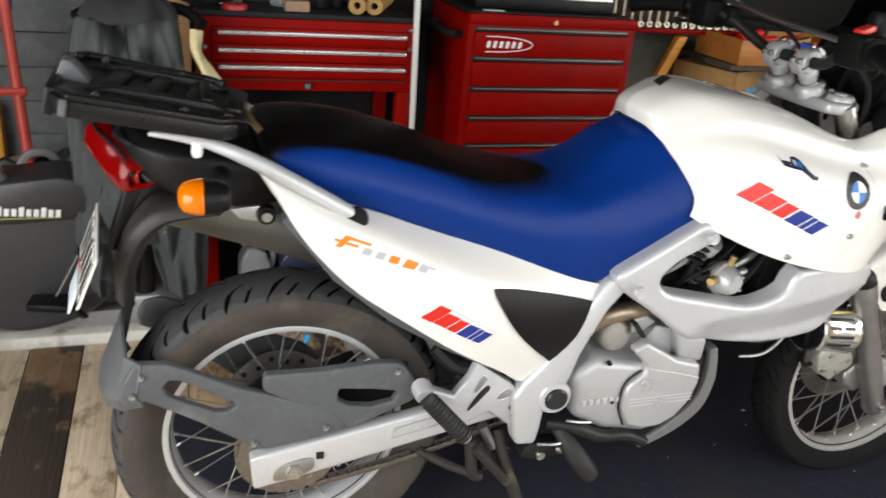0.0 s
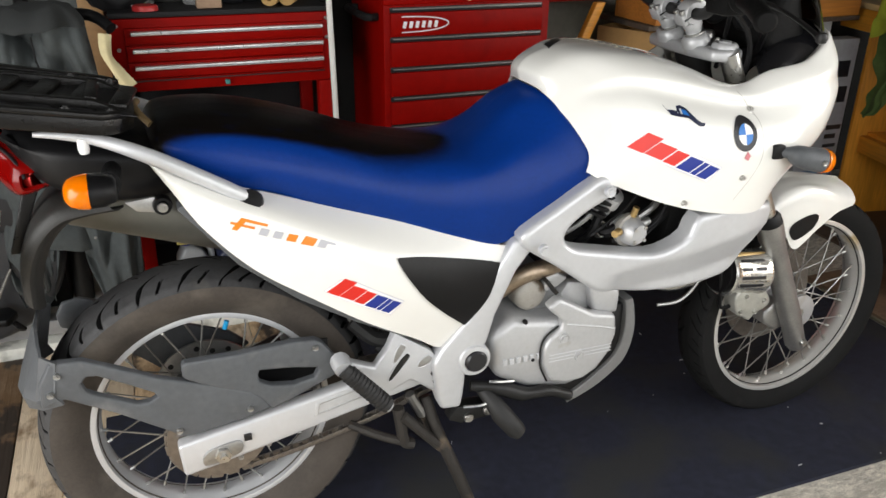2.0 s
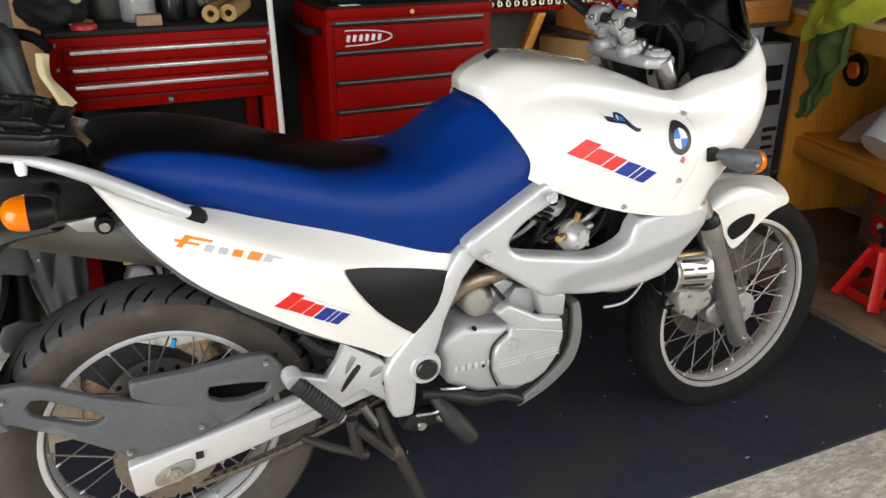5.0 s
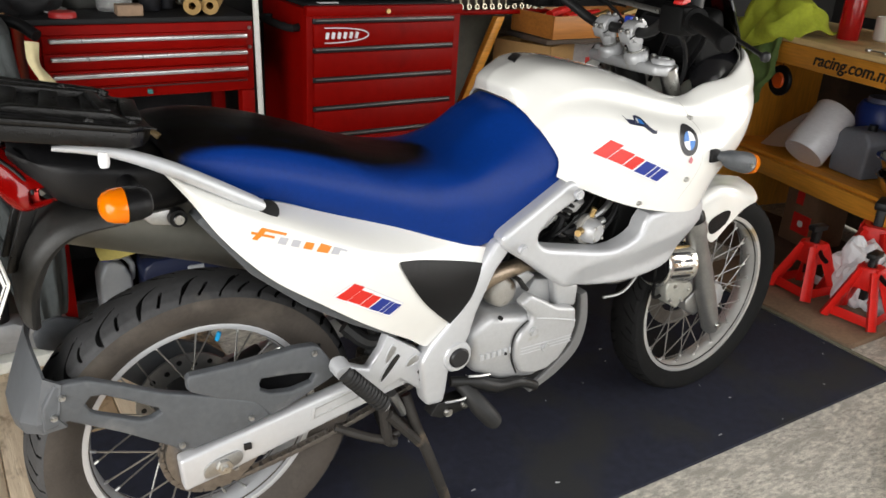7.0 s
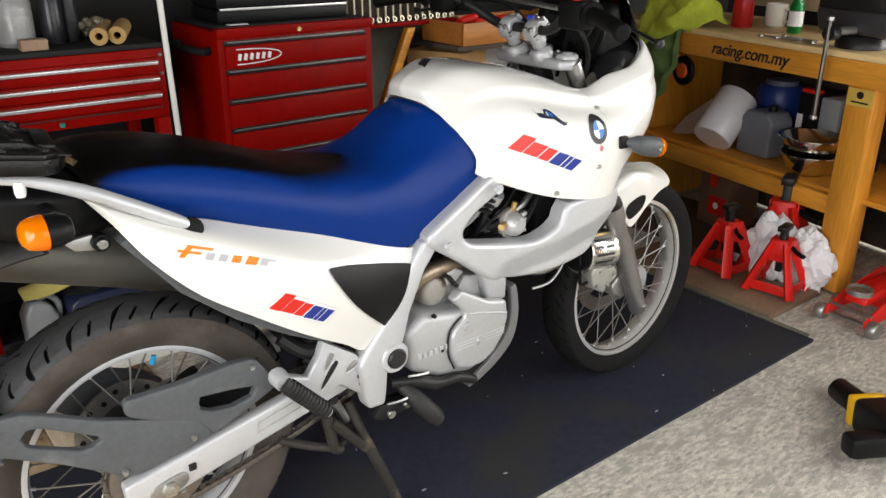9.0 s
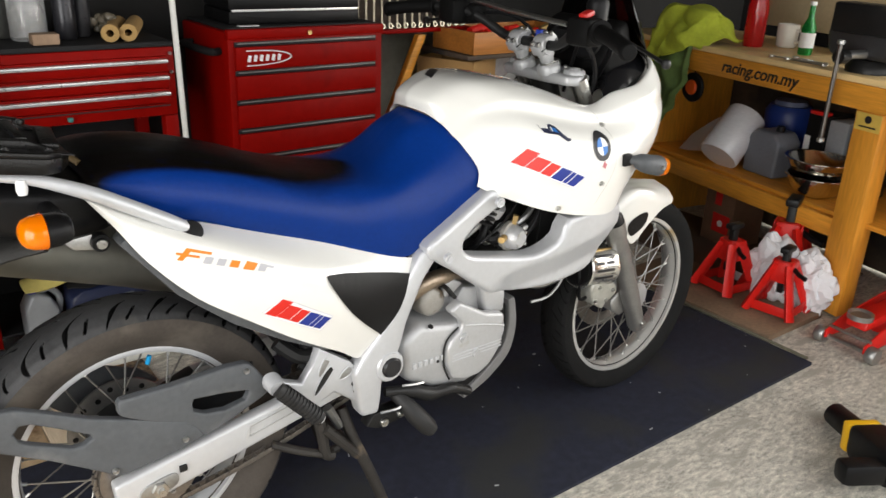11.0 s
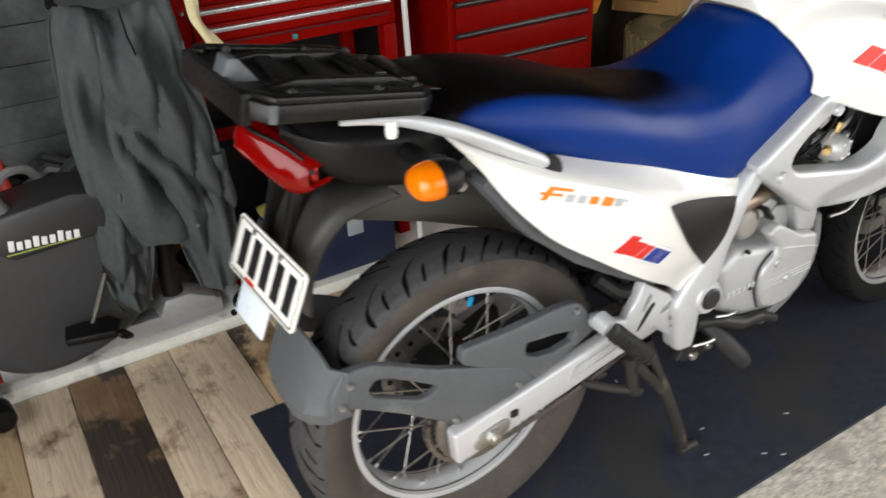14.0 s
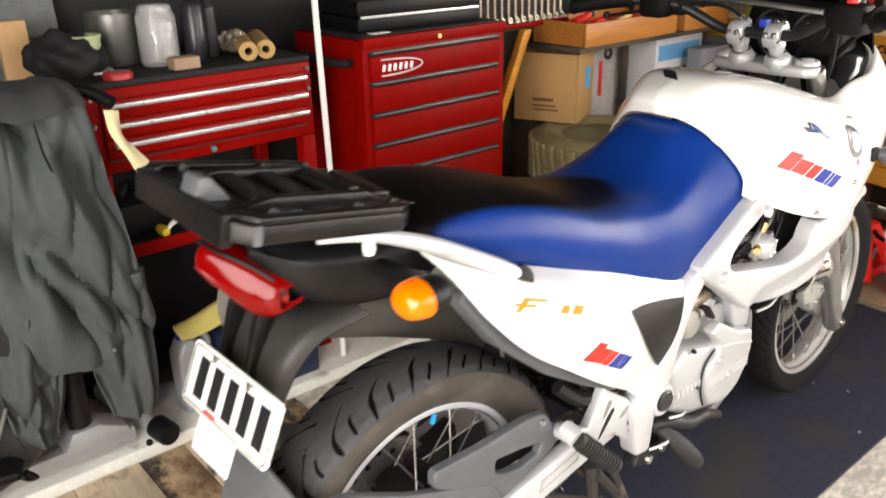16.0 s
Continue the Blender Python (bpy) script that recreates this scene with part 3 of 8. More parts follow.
# white tail panels
TAIL = [
    [(-0.062, -0.145, 0.948), (-0.062, -0.15, 0.946), (-0.062, -0.152, 0.944), (-0.06, -0.15, 0.938)],
    [(-0.02, -0.155, 0.928), (-0.02, -0.185, 0.92), (-0.025, -0.195, 0.91), (-0.03, -0.185, 0.898)],
    [(0.06, -0.165, 0.893), (0.05, -0.215, 0.88), (0.035, -0.222, 0.86), (0.015, -0.21, 0.83)],
    [(0.15, -0.17, 0.862), (0.14, -0.23, 0.84), (0.12, -0.238, 0.80), (0.09, -0.222, 0.75)],
    [(0.25, -0.17, 0.825), (0.235, -0.235, 0.795), (0.215, -0.245, 0.745), (0.185, -0.225, 0.68)],
    [(0.36, -0.17, 0.786), (0.34, -0.225, 0.745), (0.32, -0.242, 0.69), (0.285, -0.222, 0.61)],
    [(0.48, -0.17, 0.738), (0.46, -0.205, 0.69), (0.425, -0.22, 0.625), (0.385, -0.20, 0.545)],
    [(0.58, -0.17, 0.704), (0.555, -0.19, 0.655), (0.51, -0.195, 0.585), (0.45, -0.18, 0.502)],
    [(0.635, -0.17, 0.705), (0.60, -0.182, 0.655), (0.55, -0.185, 0.58), (0.495, -0.175, 0.545)],
]
TG = grid_points(TAIL, 6, 5)
part("tail_panel", skin(TG, None, True, -0.004), WHITE, bike, "white tail side panels")


def tris(G):
    T = []
    for i in range(len(G) - 1):
        for k in range(len(G[0]) - 1):
            a, b, c, d = G[i][k], G[i + 1][k], G[i + 1][k + 1], G[i][k + 1]
            T += [(a, b, c), (a, c, d)]
    return np.array([[tuple(p) for p in t] for t in T])


def on_panel(T, x, z):
    """The y of the panel's outer face at (x, z)."""
    A, B, C = T[:, 0][:, [0, 2]], T[:, 1][:, [0, 2]], T[:, 2][:, [0, 2]]
    v0, v1, v2 = B - A, C - A, np.array((x, z)) - A
    den = v0[:, 0] * v1[:, 1] - v1[:, 0] * v0[:, 1]
    den = np.where(abs(den) < 1e-9, 1e-9, den)
    u = (v2[:, 0] * v1[:, 1] - v1[:, 0] * v2[:, 1]) / den
    v = (v0[:, 0] * v2[:, 1] - v2[:, 0] * v0[:, 1]) / den
    ok = (u >= -0.02) & (v >= -0.02) & (u + v <= 1.02)
    if ok.any():
        y = T[:, 0, 1] + u * (T[:, 1, 1] - T[:, 0, 1]) + v * (T[:, 2, 1] - T[:, 0, 1])
        return float(y[ok].min())
    c = T.mean(1)
    return float(c[np.argmin((c[:, 0] - x) ** 2 + (c[:, 2] - z) ** 2), 1])


BT, TT = tris(BG), tris(TG)


def plaque(name, outline, T, material, parent, lift=0.002, label="", fine=0.012, bm=None):
    """A thin plate in outline (x, z) laid over a panel's outer face."""
    b = bmesh.new()
    bmesh.ops.triangulate(b, faces=[b.faces.new([b.verts.new((p[0], 0, p[1])) for p in outline])])
    for _ in range(5):
        es = [e for e in b.edges if e.calc_length() > fine]
        if not es:
            break
        bmesh.ops.subdivide_edges(b, edges=es, cuts=1)
        bmesh.ops.triangulate(b, faces=b.faces[:])
    for v in b.verts:
        v.co.y = on_panel(T, v.co.x, v.co.z) - lift
    bmesh.ops.recalc_face_normals(b, faces=b.faces)
    if sum(f.normal.y for f in b.faces) > 0:
        bmesh.ops.reverse_faces(b, faces=b.faces[:])
    thicken(b, 0.0008)
    if name is None:
        return join(bm, b)
    return part(name, b, material, parent, label)


plaque("knee_insert", [p.to_tuple() for p in smooth_loop([(0.345, 0.728), (0.365, 0.734), (0.46, 0.708), (0.572, 0.674), (0.585, 0.658), (0.555, 0.60), (0.508, 0.545), (0.485, 0.558), (0.40, 0.642)], 4)], TT, BLACKPLA, bike, 0.004, "black triangular knee insert")

# frame
FRAME = [(0.615, 0.703), (0.606, 0.722), (0.614, 0.740), (0.690, 0.785), (0.764, 0.829), (0.785, 0.836), (0.808, 0.828), (0.816, 0.810), (0.803, 0.790), (0.744, 0.760), (0.712, 0.733), (0.704, 0.714), (0.714, 0.697), (0.738, 0.684), (0.807, 0.669), (0.860, 0.660), (0.910, 0.656), (0.950, 0.667), (0.986, 0.692), (1.005, 0.735), (1.10, 0.742), (1.195, 0.738), (1.200, 0.690), (1.185, 0.640), (1.147, 0.591), (1.109, 0.566), (1.016, 0.552), (0.926, 0.549), (0.857, 0.557), (0.800, 0.574), (0.765, 0.596), (0.730, 0.622), (0.690, 0.652)]
hump = lambda x: min(1, max(0, (x - 0.78) / 0.27))
crease = lambda x, z: min(0.07, max(0.0, 0.620 + 0.2 * (x - 0.823) - z)) * min(1, max(0, (x - 0.79) / 0.06))
for s in (-1, 1):
    part("frame_panel", cut_plate([p.to_tuple() for p in smooth_loop(FRAME, 2)], [], s * 0.207, s * 0.16, 0.013, 5, lambda x, z: s * 0.034 * hump(x) ** 2 * (3 - 2 * hump(x)) * (1 - 0.5 * min(1, max(0, (x - 1.10) / 0.1)) ** 2) - s * 0.5 * crease(x, z), 0.016), SILVER, bike, "silver side frame panel")
    part("frame_plate", prism([(0.60, 0.722), (0.652, 0.712), (0.605, 0.653), (0.562, 0.560), (0.550, 0.515), (0.530, 0.460), (0.500, 0.432), (0.496, 0.386), (0.490, 0.352), (0.446, 0.356), (0.437, 0.389), (0.427, 0.470), (0.446, 0.500), (0.507, 0.566), (0.562, 0.661)], s * 0.15, s * 0.195, 0.01, seg=3), SILVER, bike, "silver frame plate")
# engine
eng = part("engine", prism([(0.56, 0.50), (0.61, 0.535), (0.70, 0.515), (0.87, 0.50), (0.86, 0.41), (0.81, 0.35), (0.75, 0.335), (0.65, 0.355), (0.575, 0.395)], -0.181, 0.15, 0.02, seg=3), ALLOY, bike, "cast aluminium engine cases")
part("cylinder", prism([(0.62, 0.60), (0.69, 0.61), (0.83, 0.57), (0.86, 0.5), (0.66, 0.5)], -0.12, 0.12, 0.015, seg=2), ALLOY, bike)
part("cylinder_head", prism([(0.70, 0.58), (0.95, 0.60), (1.0, 0.74), (0.78, 0.76)], -0.09, 0.10, 0.015), BLACKMET, bike, "dark engine block behind the frame")
# forks, mudguards
for s in (-1, 1):
    M = pose(FC[0], FC[1], 0, 0, 0, STEER)
    part("fork_leg", tube([M @ Vector((-0.033, s * 0.1, 0.258)), M @ Vector((-0.038, s * 0.1, 0.270)), M @ Vector((-0.070, s * 0.1, 0.345)), M @ Vector((-0.085, s * 0.1, 0.375)), M @ Vector((-0.182, s * 0.1, 0.580)), M @ Vector((-0.188, s * 0.1, 0.592)), M @ Vector((-0.206, s * 0.1, 0.634))], [0.020, 0.026, 0.027, 0.029, 0.028, 0.032, 0.032], 18), STEEL, bike, "grey fork slider")
    part("dust_seal", tube([M @ Vector((-0.205, s * 0.1, 0.632)), M @ Vector((-0.212, s * 0.1, 0.648)), M @ Vector((-0.217, s * 0.1, 0.658))], [0.031, 0.030, 0.023], 16), BLACKPLA, bike, "black fork dust seal")
    part("fork_tube", tube([M @ Vector((-0.20, s * 0.1, 0.62)), M @ Vector((-0.405, s * 0.1, 1.045))], 0.021, 14), CHROME, bike)
# front mudguard: crown, shoulder, side and lower edge, rear to front
FEND = [
    [(1.335, 0, 0.655), (1.33, -0.05, 0.652), (1.325, -0.08, 0.638), (1.325, -0.084, 0.625)],
    [(1.38, 0, 0.688), (1.375, -0.05, 0.688), (1.37, -0.083, 0.668), (1.385, -0.089, 0.59)],
    [(1.44, 0, 0.698), (1.437, -0.05, 0.700), (1.43, -0.084, 0.684), (1.428, -0.091, 0.542)],
    [(1.50, 0, 0.698), (1.50, -0.05, 0.694), (1.50, -0.083, 0.676), (1.49, -0.089, 0.585)],
    [(1.56, 0, 0.694), (1.563, -0.05, 0.682), (1.56, -0.08, 0.657), (1.55, -0.085, 0.622)],
    [(1.61, 0, 0.684), (1.618, -0.045, 0.667), (1.615, -0.072, 0.645), (1.605, -0.078, 0.632)],
]
FEND = [[(x - 0.012, y, z) for x, y, z in r] for r in FEND]
fend = [[(p[0], FC[1] + p[1], p[2]) for p in r] for r in FEND]
mudguard = part("front_mudguard", skin(grid_points(fend, 5, 5), None, False, 0.004), WHITE, bike, "white front mudguard")
part("far_half", skin(grid_points([[(p[0], FC[1] - p[1], p[2]) for p in r] for r in FEND], 5, 5), None, False, 0.004), WHITE, mudguard)
FT = tris(grid_points(fend, 5, 5))
plaque("mudguard_opening", [p.to_tuple() for p in smooth_loop([(1.388, 0.600), (1.405, 0.617), (1.447, 0.630), (1.474, 0.624), (1.462, 0.592), (1.415, 0.568), (1.395, 0.578)], 3)], FT, BLACKPLA, mudguard, 0.002, "dark opening in the mudguard")
# decals: plain shapes in their colours
INKRED = mat("decal_red", (0.62, 0.02, 0.012), 0.35, vary=0.03)
INKBLUE = mat("decal_blue", (0.012, 0.03, 0.24), 0.35, vary=0.03)
INKWHITE = mat("decal_white", (0.8, 0.8, 0.8), 0.3, vary=0.02)
INKGREY = mat("decal_grey", (0.42, 0.42, 0.45), 0.4, vary=0.05)
INKEDGE = mat("decal_edge", (0.6, 0.6, 0.64), 0.4, vary=0.05)
INKNAVY = mat("decal_navy", (0.012, 0.016, 0.045), 0.35, vary=0.3, scale=90)
INKORANGE = mat("decal_orange", (0.75, 0.2, 0.01), 0.4, vary=0.05)
INKBLACK = mat("decal_black", (0.012, 0.012, 0.014), 0.35, vary=0.05)
SKYBLUE = mat("badge_blue", (0.02, 0.16, 0.5), 0.3, vary=0.03)


def banner(o, ux, uz, T, name, label):
    """A slanted sticker: outlined white ground with red and blue slanted blocks; o is its lower left, ux along, uz up."""
    P = lambda a, b: (o[0] + ux[0] * a + uz[0] * b, o[1] + ux[1] * a + uz[1] * b)
    base = plaque(name, [P(-0.015, 0.1), P(0.14, 0.92), P(0.30, 1.05), P(0.56, 0.98), P(1.03, 0.85), P(0.93, -0.05), P(0.1, -0.01)], T, INKEDGE, bike, 0.0012, label)
    plaque("ground", [P(0.0, 0.115), P(0.147, 0.895), P(0.303, 1.015), P(0.56, 0.945), P(1.012, 0.82), P(0.92, -0.015), P(0.105, 0.025)], T, INKWHITE, base, 0.0016)
    for a0, a1, lo, hi, ink in ((0.03, 0.185, 0.10, 1.02, INKRED), (0.197, 0.375, 0.12, 0.84, INKRED), (0.387, 0.515, 0.10, 0.80, INKRED), (0.535, 0.685, 0.07, 0.77, INKBLUE), (0.70, 0.755, 0.06, 0.75, INKBLUE), (0.77, 0.885, 0.05, 0.73, INKBLUE)):
        lean = 0.17 * (hi - lo)
        plaque("block", [P(a0, lo), P(a0 + lean, hi), P(a1 + lean, hi), P(a1, lo)], T, ink, base, 0.0024)


banner((0.815, 0.893), (0.185, -0.078), (0.012, 0.043), BT, "fairing_sticker", "slanted red and blue sponsor sticker")
banner((0.203, 0.692), (0.136, -0.074), (0.012, 0.041), TT, "tail_sticker", "slanted red and blue sponsor sticker")


def badge(o, ux, uz, items, T, name, label):
    P = lambda a, b: (o[0] + ux[0] * a + uz[0] * b, o[1] + ux[1] * a + uz[1] * b)
    base = None
    for shape, material, lift in items:
        q = plaque(name if base is None else "block", [P(*p) for p in shape], T, material, bike if base is None else base, lift, label if base is None else "", 0.02)
        base = base or q


badge((0.052, 0.832), (0.172, -0.056), (0.006, 0.026), [
    ([(0.02, 0.1), (0.09, 1.0), (0.34, 0.95), (0.33, 0.78), (0.13, 0.8), (0.07, 0.1)], INKORANGE, 0.0016),
    ([(0.0, 0.45), (0.0, 0.6), (0.22, 0.6), (0.22, 0.45)], INKORANGE, 0.0022),
    ([(0.26, 0.15), (0.28, 0.62), (0.36, 0.62), (0.34, 0.15)], INKGREY, 0.0016),
    ([(0.39, 0.15), (0.41, 0.62), (0.49, 0.62), (0.47, 0.15)], INKGREY, 0.0016),
    ([(0.52, 0.15), (0.54, 0.62), (0.63, 0.62), (0.61, 0.15)], INKORANGE, 0.0016),
    ([(0.66, 0.1), (0.70, 0.68), (0.82, 0.6), (0.78, 0.1)], INKORANGE, 0.0016),
    ([(0.82, 0.1), (0.85, 0.62), (1.0, 0.5), (1.0, 0.38), (0.92, 0.4), (0.9, 0.1)], INKGREY, 0.0016),
], TT, "model_sticker", "small orange and grey sticker strip")
# round badge with a black ring and quarters
RBX, RBZ = 1.066, 0.910
ring = plaque("round_badge", [(RBX + 0.027 * math.cos(a), RBZ + 0.033 * math.sin(a)) for a in (2 * math.pi * k / 28 for k in range(28))], BT, INKBLACK, bike, 0.0025, "round badge with black ring and blue white quarters", 0.02)
for q in range(4):
    a0 = q * math.pi / 2
    plaque("quarter", [(RBX, RBZ)] + [(RBX + 0.0165 * math.cos(a), RBZ + 0.020 * math.sin(a)) for a in (a0 + math.pi / 2 * k / 8 for k in range(9))], BT, SKYBLUE if q % 2 else INKWHITE, ring, 0.0035, "", 0.02)
badge((0.895, 0.958), (0.08, -0.03), (0.0, 0.025), [([(0, 0.55), (0.06, 0.3), (0.2, 0.45), (0.33, 0.5), (0.36, 0.85), (0.47, 1.0), (0.6, 0.95), (0.68, 0.7), (0.78, 0.45), (0.92, 0.3), (1.0, 0.4), (0.98, 0.12), (0.85, -0.02), (0.7, 0.15), (0.58, 0.3), (0.42, 0.2), (0.3, 0.12), (0.14, 0.05)], INKNAVY, 0.002), ([(0.44, 0.45), (0.45, 0.75), (0.56, 0.78), (0.6, 0.5)], SKYBLUE, 0.003)], BT, "winged_sticker", "small dark blue winged sticker")
badge((1.064, 0.858), (0.014, 0), (0, 0.018), [([(0, 0.3), (0.5, 1), (1, 0.5), (0.6, 0)], mat("faded_pink", (0.5, 0.16, 0.18), 0.5), 0.002)], BT, "faded_sticker", "faded pink sticker")
# black label on the tank top, laid over the shell from above
def on_top(x, y):
    T = BT[:, :, [0, 2, 1]].copy()
    T[:, :, 1] *= -1
    return -on_panel(T, x, y)


b = bmesh.new()
bmesh.ops.create_grid(b, x_segments=6, y_segments=6, size=0.5)
for v in b.verts:
    x, y = 0.772 + 0.05 * v.co.x + 0.010 * v.co.y, 0.03 + 0.042 * v.co.x + 0.04 * v.co.y
    v.co = Vector((x, y, on_top(x, -abs(y)) + 0.0015))
thicken(b, 0.0008)
part("warning_label", b, INKBLACK, bike, "black label on the tank")


seam_path = smooth_loop([(1.078, 0, 0.982), (1.098, 0, 0.955), (1.108, 0, 0.92), (1.109, 0, 0.864), (1.087, 0, 0.816), (1.058, 0, 0.772)], 6, False)
part("panel_seam", tube([(p.x, on_panel(BT, p.x, p.z) + 0.0008, p.z) for p in seam_path], 0.0011, 6), mat("seam_shadow", (0.4, 0.39, 0.36), 0.7), bike, "fine gap between fairing panels")


def bolt(p, r=0.009, parent=None, d=(0, -1, 0), material=None):
    D = Vector(d).normalized()
    M = Matrix.Translation(p) @ D.to_track_quat("Z", "Y").to_matrix().to_4x4()
    return part("bolt", lathe([(0, 0.007), (r * 0.5, 0.007), (r * 0.55, 0.004), (r * 0.9, 0.005), (r, 0.003), (r, -0.004), (0, -0.004)], M, 12), material or CHROME, parent or bike)


for p in ((0.783, -0.226, 0.812), (0.645, -0.226, 0.707), (1.06, -0.228, 0.715)):
    bolt(p, 0.012, material=SILVER)
for x, z in ((1.100, 0.950), (1.066, 0.822), (0.945, 0.776), (0.475, 0.515)):
    bolt((x, on_panel(BT if x > 0.6 else TT, x, z) - 0.001, z), 0.006)

part("valve_cap", tube([(0.04, -0.012, 0.528), (0.046, -0.012, 0.545)], 0.005, 8), mat("cyan_cap", (0.01, 0.3, 0.6), 0.4), rear, "bright blue valve cap")
# engine covers
DIRTYALLOY = mat("dirty_alloy", (0.33, 0.315, 0.285), 0.5, metal=0.3, vary=0.12, scale=18, bump=0.15, bscale=200, dirt=(0.13, 0.10, 0.07), dirt_at=0.55, dirt_scale=24)
COVER = [(0.7, 0.371), (0.68, 0.415), (0.68, 0.457), (0.692, 0.479), (0.718, 0.498), (0.722, 0.515), (0.682, 0.553), (0.708, 0.573), (0.735, 0.557), (0.792, 0.522), (0.85, 0.508), (0.856, 0.46), (0.84, 0.413), (0.814, 0.379), (0.779, 0.36), (0.736, 0.358)]
part("clutch_cover", prism(COVER, -0.196, -0.165, 0.009, seg=4), ALLOY, eng, "cast clutch cover")
part("cover_seam", tube(smooth_loop([(0.697, -0.182, 0.366), (0.677, -0.184, 0.412), (0.677, -0.184, 0.459), (0.69, -0.184, 0.483), (0.716, -0.184, 0.501)], 5, False), 0.0022, 6), BLACKMET, eng)
part("cover_rib", tube(smooth_loop([(0.728, -0.195, 0.508), (0.765, -0.196, 0.50), (0.82, -0.196, 0.485), (0.85, -0.195, 0.475)], 4, False), 0.003, 8), ALLOY, eng)
for dz in (0.006, -0.002, -0.010):
    part("cast_line", box(0.692, 0.845, -0.1972, -0.190, 0.431 + dz, 0.4335 + dz, 0.0008), SILVER, eng)
for k in range(6):
    part("cast_mark", box(0.588 + 0.016 * k, 0.598 + 0.016 * k, -0.185, -0.178, 0.427, 0.441, 0.001), SILVER, eng)
bolt((0.764, -0.196, 0.426), 0.012, eng, material=ALLOY), bolt((0.724, -0.196, 0.477), 0.012, eng, material=ALLOY), bolt((0.636, -0.182, 0.525), 0.005, eng, material=BLACKMET), bolt((0.658, -0.182, 0.429), 0.004, eng, material=BLACKMET)
part("oil_filter_cap", lathe([(0, 0.013), (0.022, 0.012), (0.030, 0.009), (0.035, 0.003), (0.037, -0.006), (0.038, -0.04), (0, -0.04)], pose(0.660, -0.150, 0.570, 90, 0, 0), 28), DIRTYALLOY, eng, "round cast oil filter cover")
part("header_pipe", tube(smooth_loop([(0.60, -0.12, 0.575), (0.642, -0.140, 0.612), (0.70, -0.142, 0.622), (0.76, -0.12, 0.610), (0.82, -0.09, 0.58)], 5, False), 0.020, 14), mat("heat_stained_steel", (0.34, 0.27, 0.2), 0.35, metal=0.9, vary=0.3, scale=14), eng, "heat-stained exhaust pipe")
part("head_post", prism([(0.79, 0.585), (0.872, 0.556), (0.87, 0.497), (0.806, 0.511)], -0.172, -0.10, 0.010, seg=3), ALLOY, eng, "cast engine mounting post")
part("cylinder_side", prism([(0.735, 0.56), (0.752, 0.585), (0.80, 0.575), (0.81, 0.505), (0.74, 0.51)], -0.150, -0.09, 0.008), ALLOY, eng)
part("seam_gap", prism([(0.682, 0.607), (0.688, 0.611), (0.714, 0.578), (0.707, 0.573)], -0.178, -0.12, 0.001), BLACKMET, eng)
part("case_neck", prism([(0.69, 0.575), (0.712, 0.576), (0.745, 0.60), (0.72, 0.615), (0.69, 0.61)], -0.160, -0.11, 0.006, seg=3), ALLOY, eng)
GUARD_OUT = smooth_loop([(0.775, 0.268), (0.815, 0.283), (0.865, 0.309), (0.918, 0.358), (0.936, 0.426), (0.930, 0.487), (0.922, 0.515)], 5, False)
GUARD_IN = smooth_loop([(0.772, 0.286), (0.805, 0.306), (0.842, 0.330), (0.890, 0.374), (0.908, 0.431), (0.906, 0.490), (0.902, 0.512)], 5, False)
part("sump_guard", cut_plate([p.to_tuple() for p in GUARD_OUT + GUARD_IN[::-1]], [], -0.150, 0.14, 0.004), mat("guard_grey", (0.19, 0.19, 0.19), 0.45, metal=0.2, vary=0.1, dirt=(0.28, 0.27, 0.25), dirt_at=0.6), bike, "grey engine guard strip")
part("belly", prism([(0.58, 0.40), (0.66, 0.335), (0.76, 0.285), (0.84, 0.29), (0.888, 0.335), (0.91, 0.40), (0.908, 0.50), (0.87, 0.5), (0.7, 0.38)], -0.14, 0.14, 0.01), BLACKMET, bike, "black engine underside")
# carburettor, hoses and cables behind the frame
carb = part("carburettor", lathe([(0, 0.045), (0.02, 0.044), (0.028, 0.034), (0.03, 0.015), (0.026, 0.012), (0.026, -0.02), (0, -0.02)], pose(0.875, -0.155, 0.694, 90, 0, 12), 24), ALLOY, bike, "cast carburettor body")
part("carburettor_flange", lathe([(0.030, 0.016), (0.036, 0.014), (0.037, 0.008), (0.036, 0.002), (0.028, 0.0)], pose(0.875, -0.155, 0.694, 90, 0, 12), 24, closed=True), DIRTYALLOY, carb, "cast flange")
for k in range(4):
    a = math.pi / 4 + math.pi / 2 * k
    part("cover_screw", lathe([(0, 0.003), (0.004, 0.003), (0.0045, 0), (0, 0)], pose(0.875, -0.155, 0.694, 90, 0, 12) @ pose(0.020 * math.cos(a), 0.020 * math.sin(a), 0.044), 8), CHROME, carb)
for k in range(5):
    part("bellows_ring", lathe([(0.018, -0.005), (0.027, -0.003), (0.027, 0.003), (0.018, 0.005)], pose(0.800 + 0.006 * k, -0.150, 0.742 + 0.0125 * k, 8, 22, 0), 20, closed=True), BLACKPLA, carb, "ribbed rubber bellows")
for P, r in (([(0.79, -0.16, 0.690), (0.82, -0.172, 0.72), (0.86, -0.17, 0.745), (0.90, -0.165, 0.79)], 0.003), ([(0.90, -0.165, 0.685), (0.935, -0.17, 0.70), (0.965, -0.165, 0.74), (0.97, -0.15, 0.79)], 0.0035), ([(0.84, -0.165, 0.672), (0.88, -0.172, 0.668), (0.93, -0.168, 0.685), (0.98, -0.15, 0.72)], 0.003)):
    part("cable", tube(smooth_loop(P, 5, False), r, 6), BLACKPLA, carb)
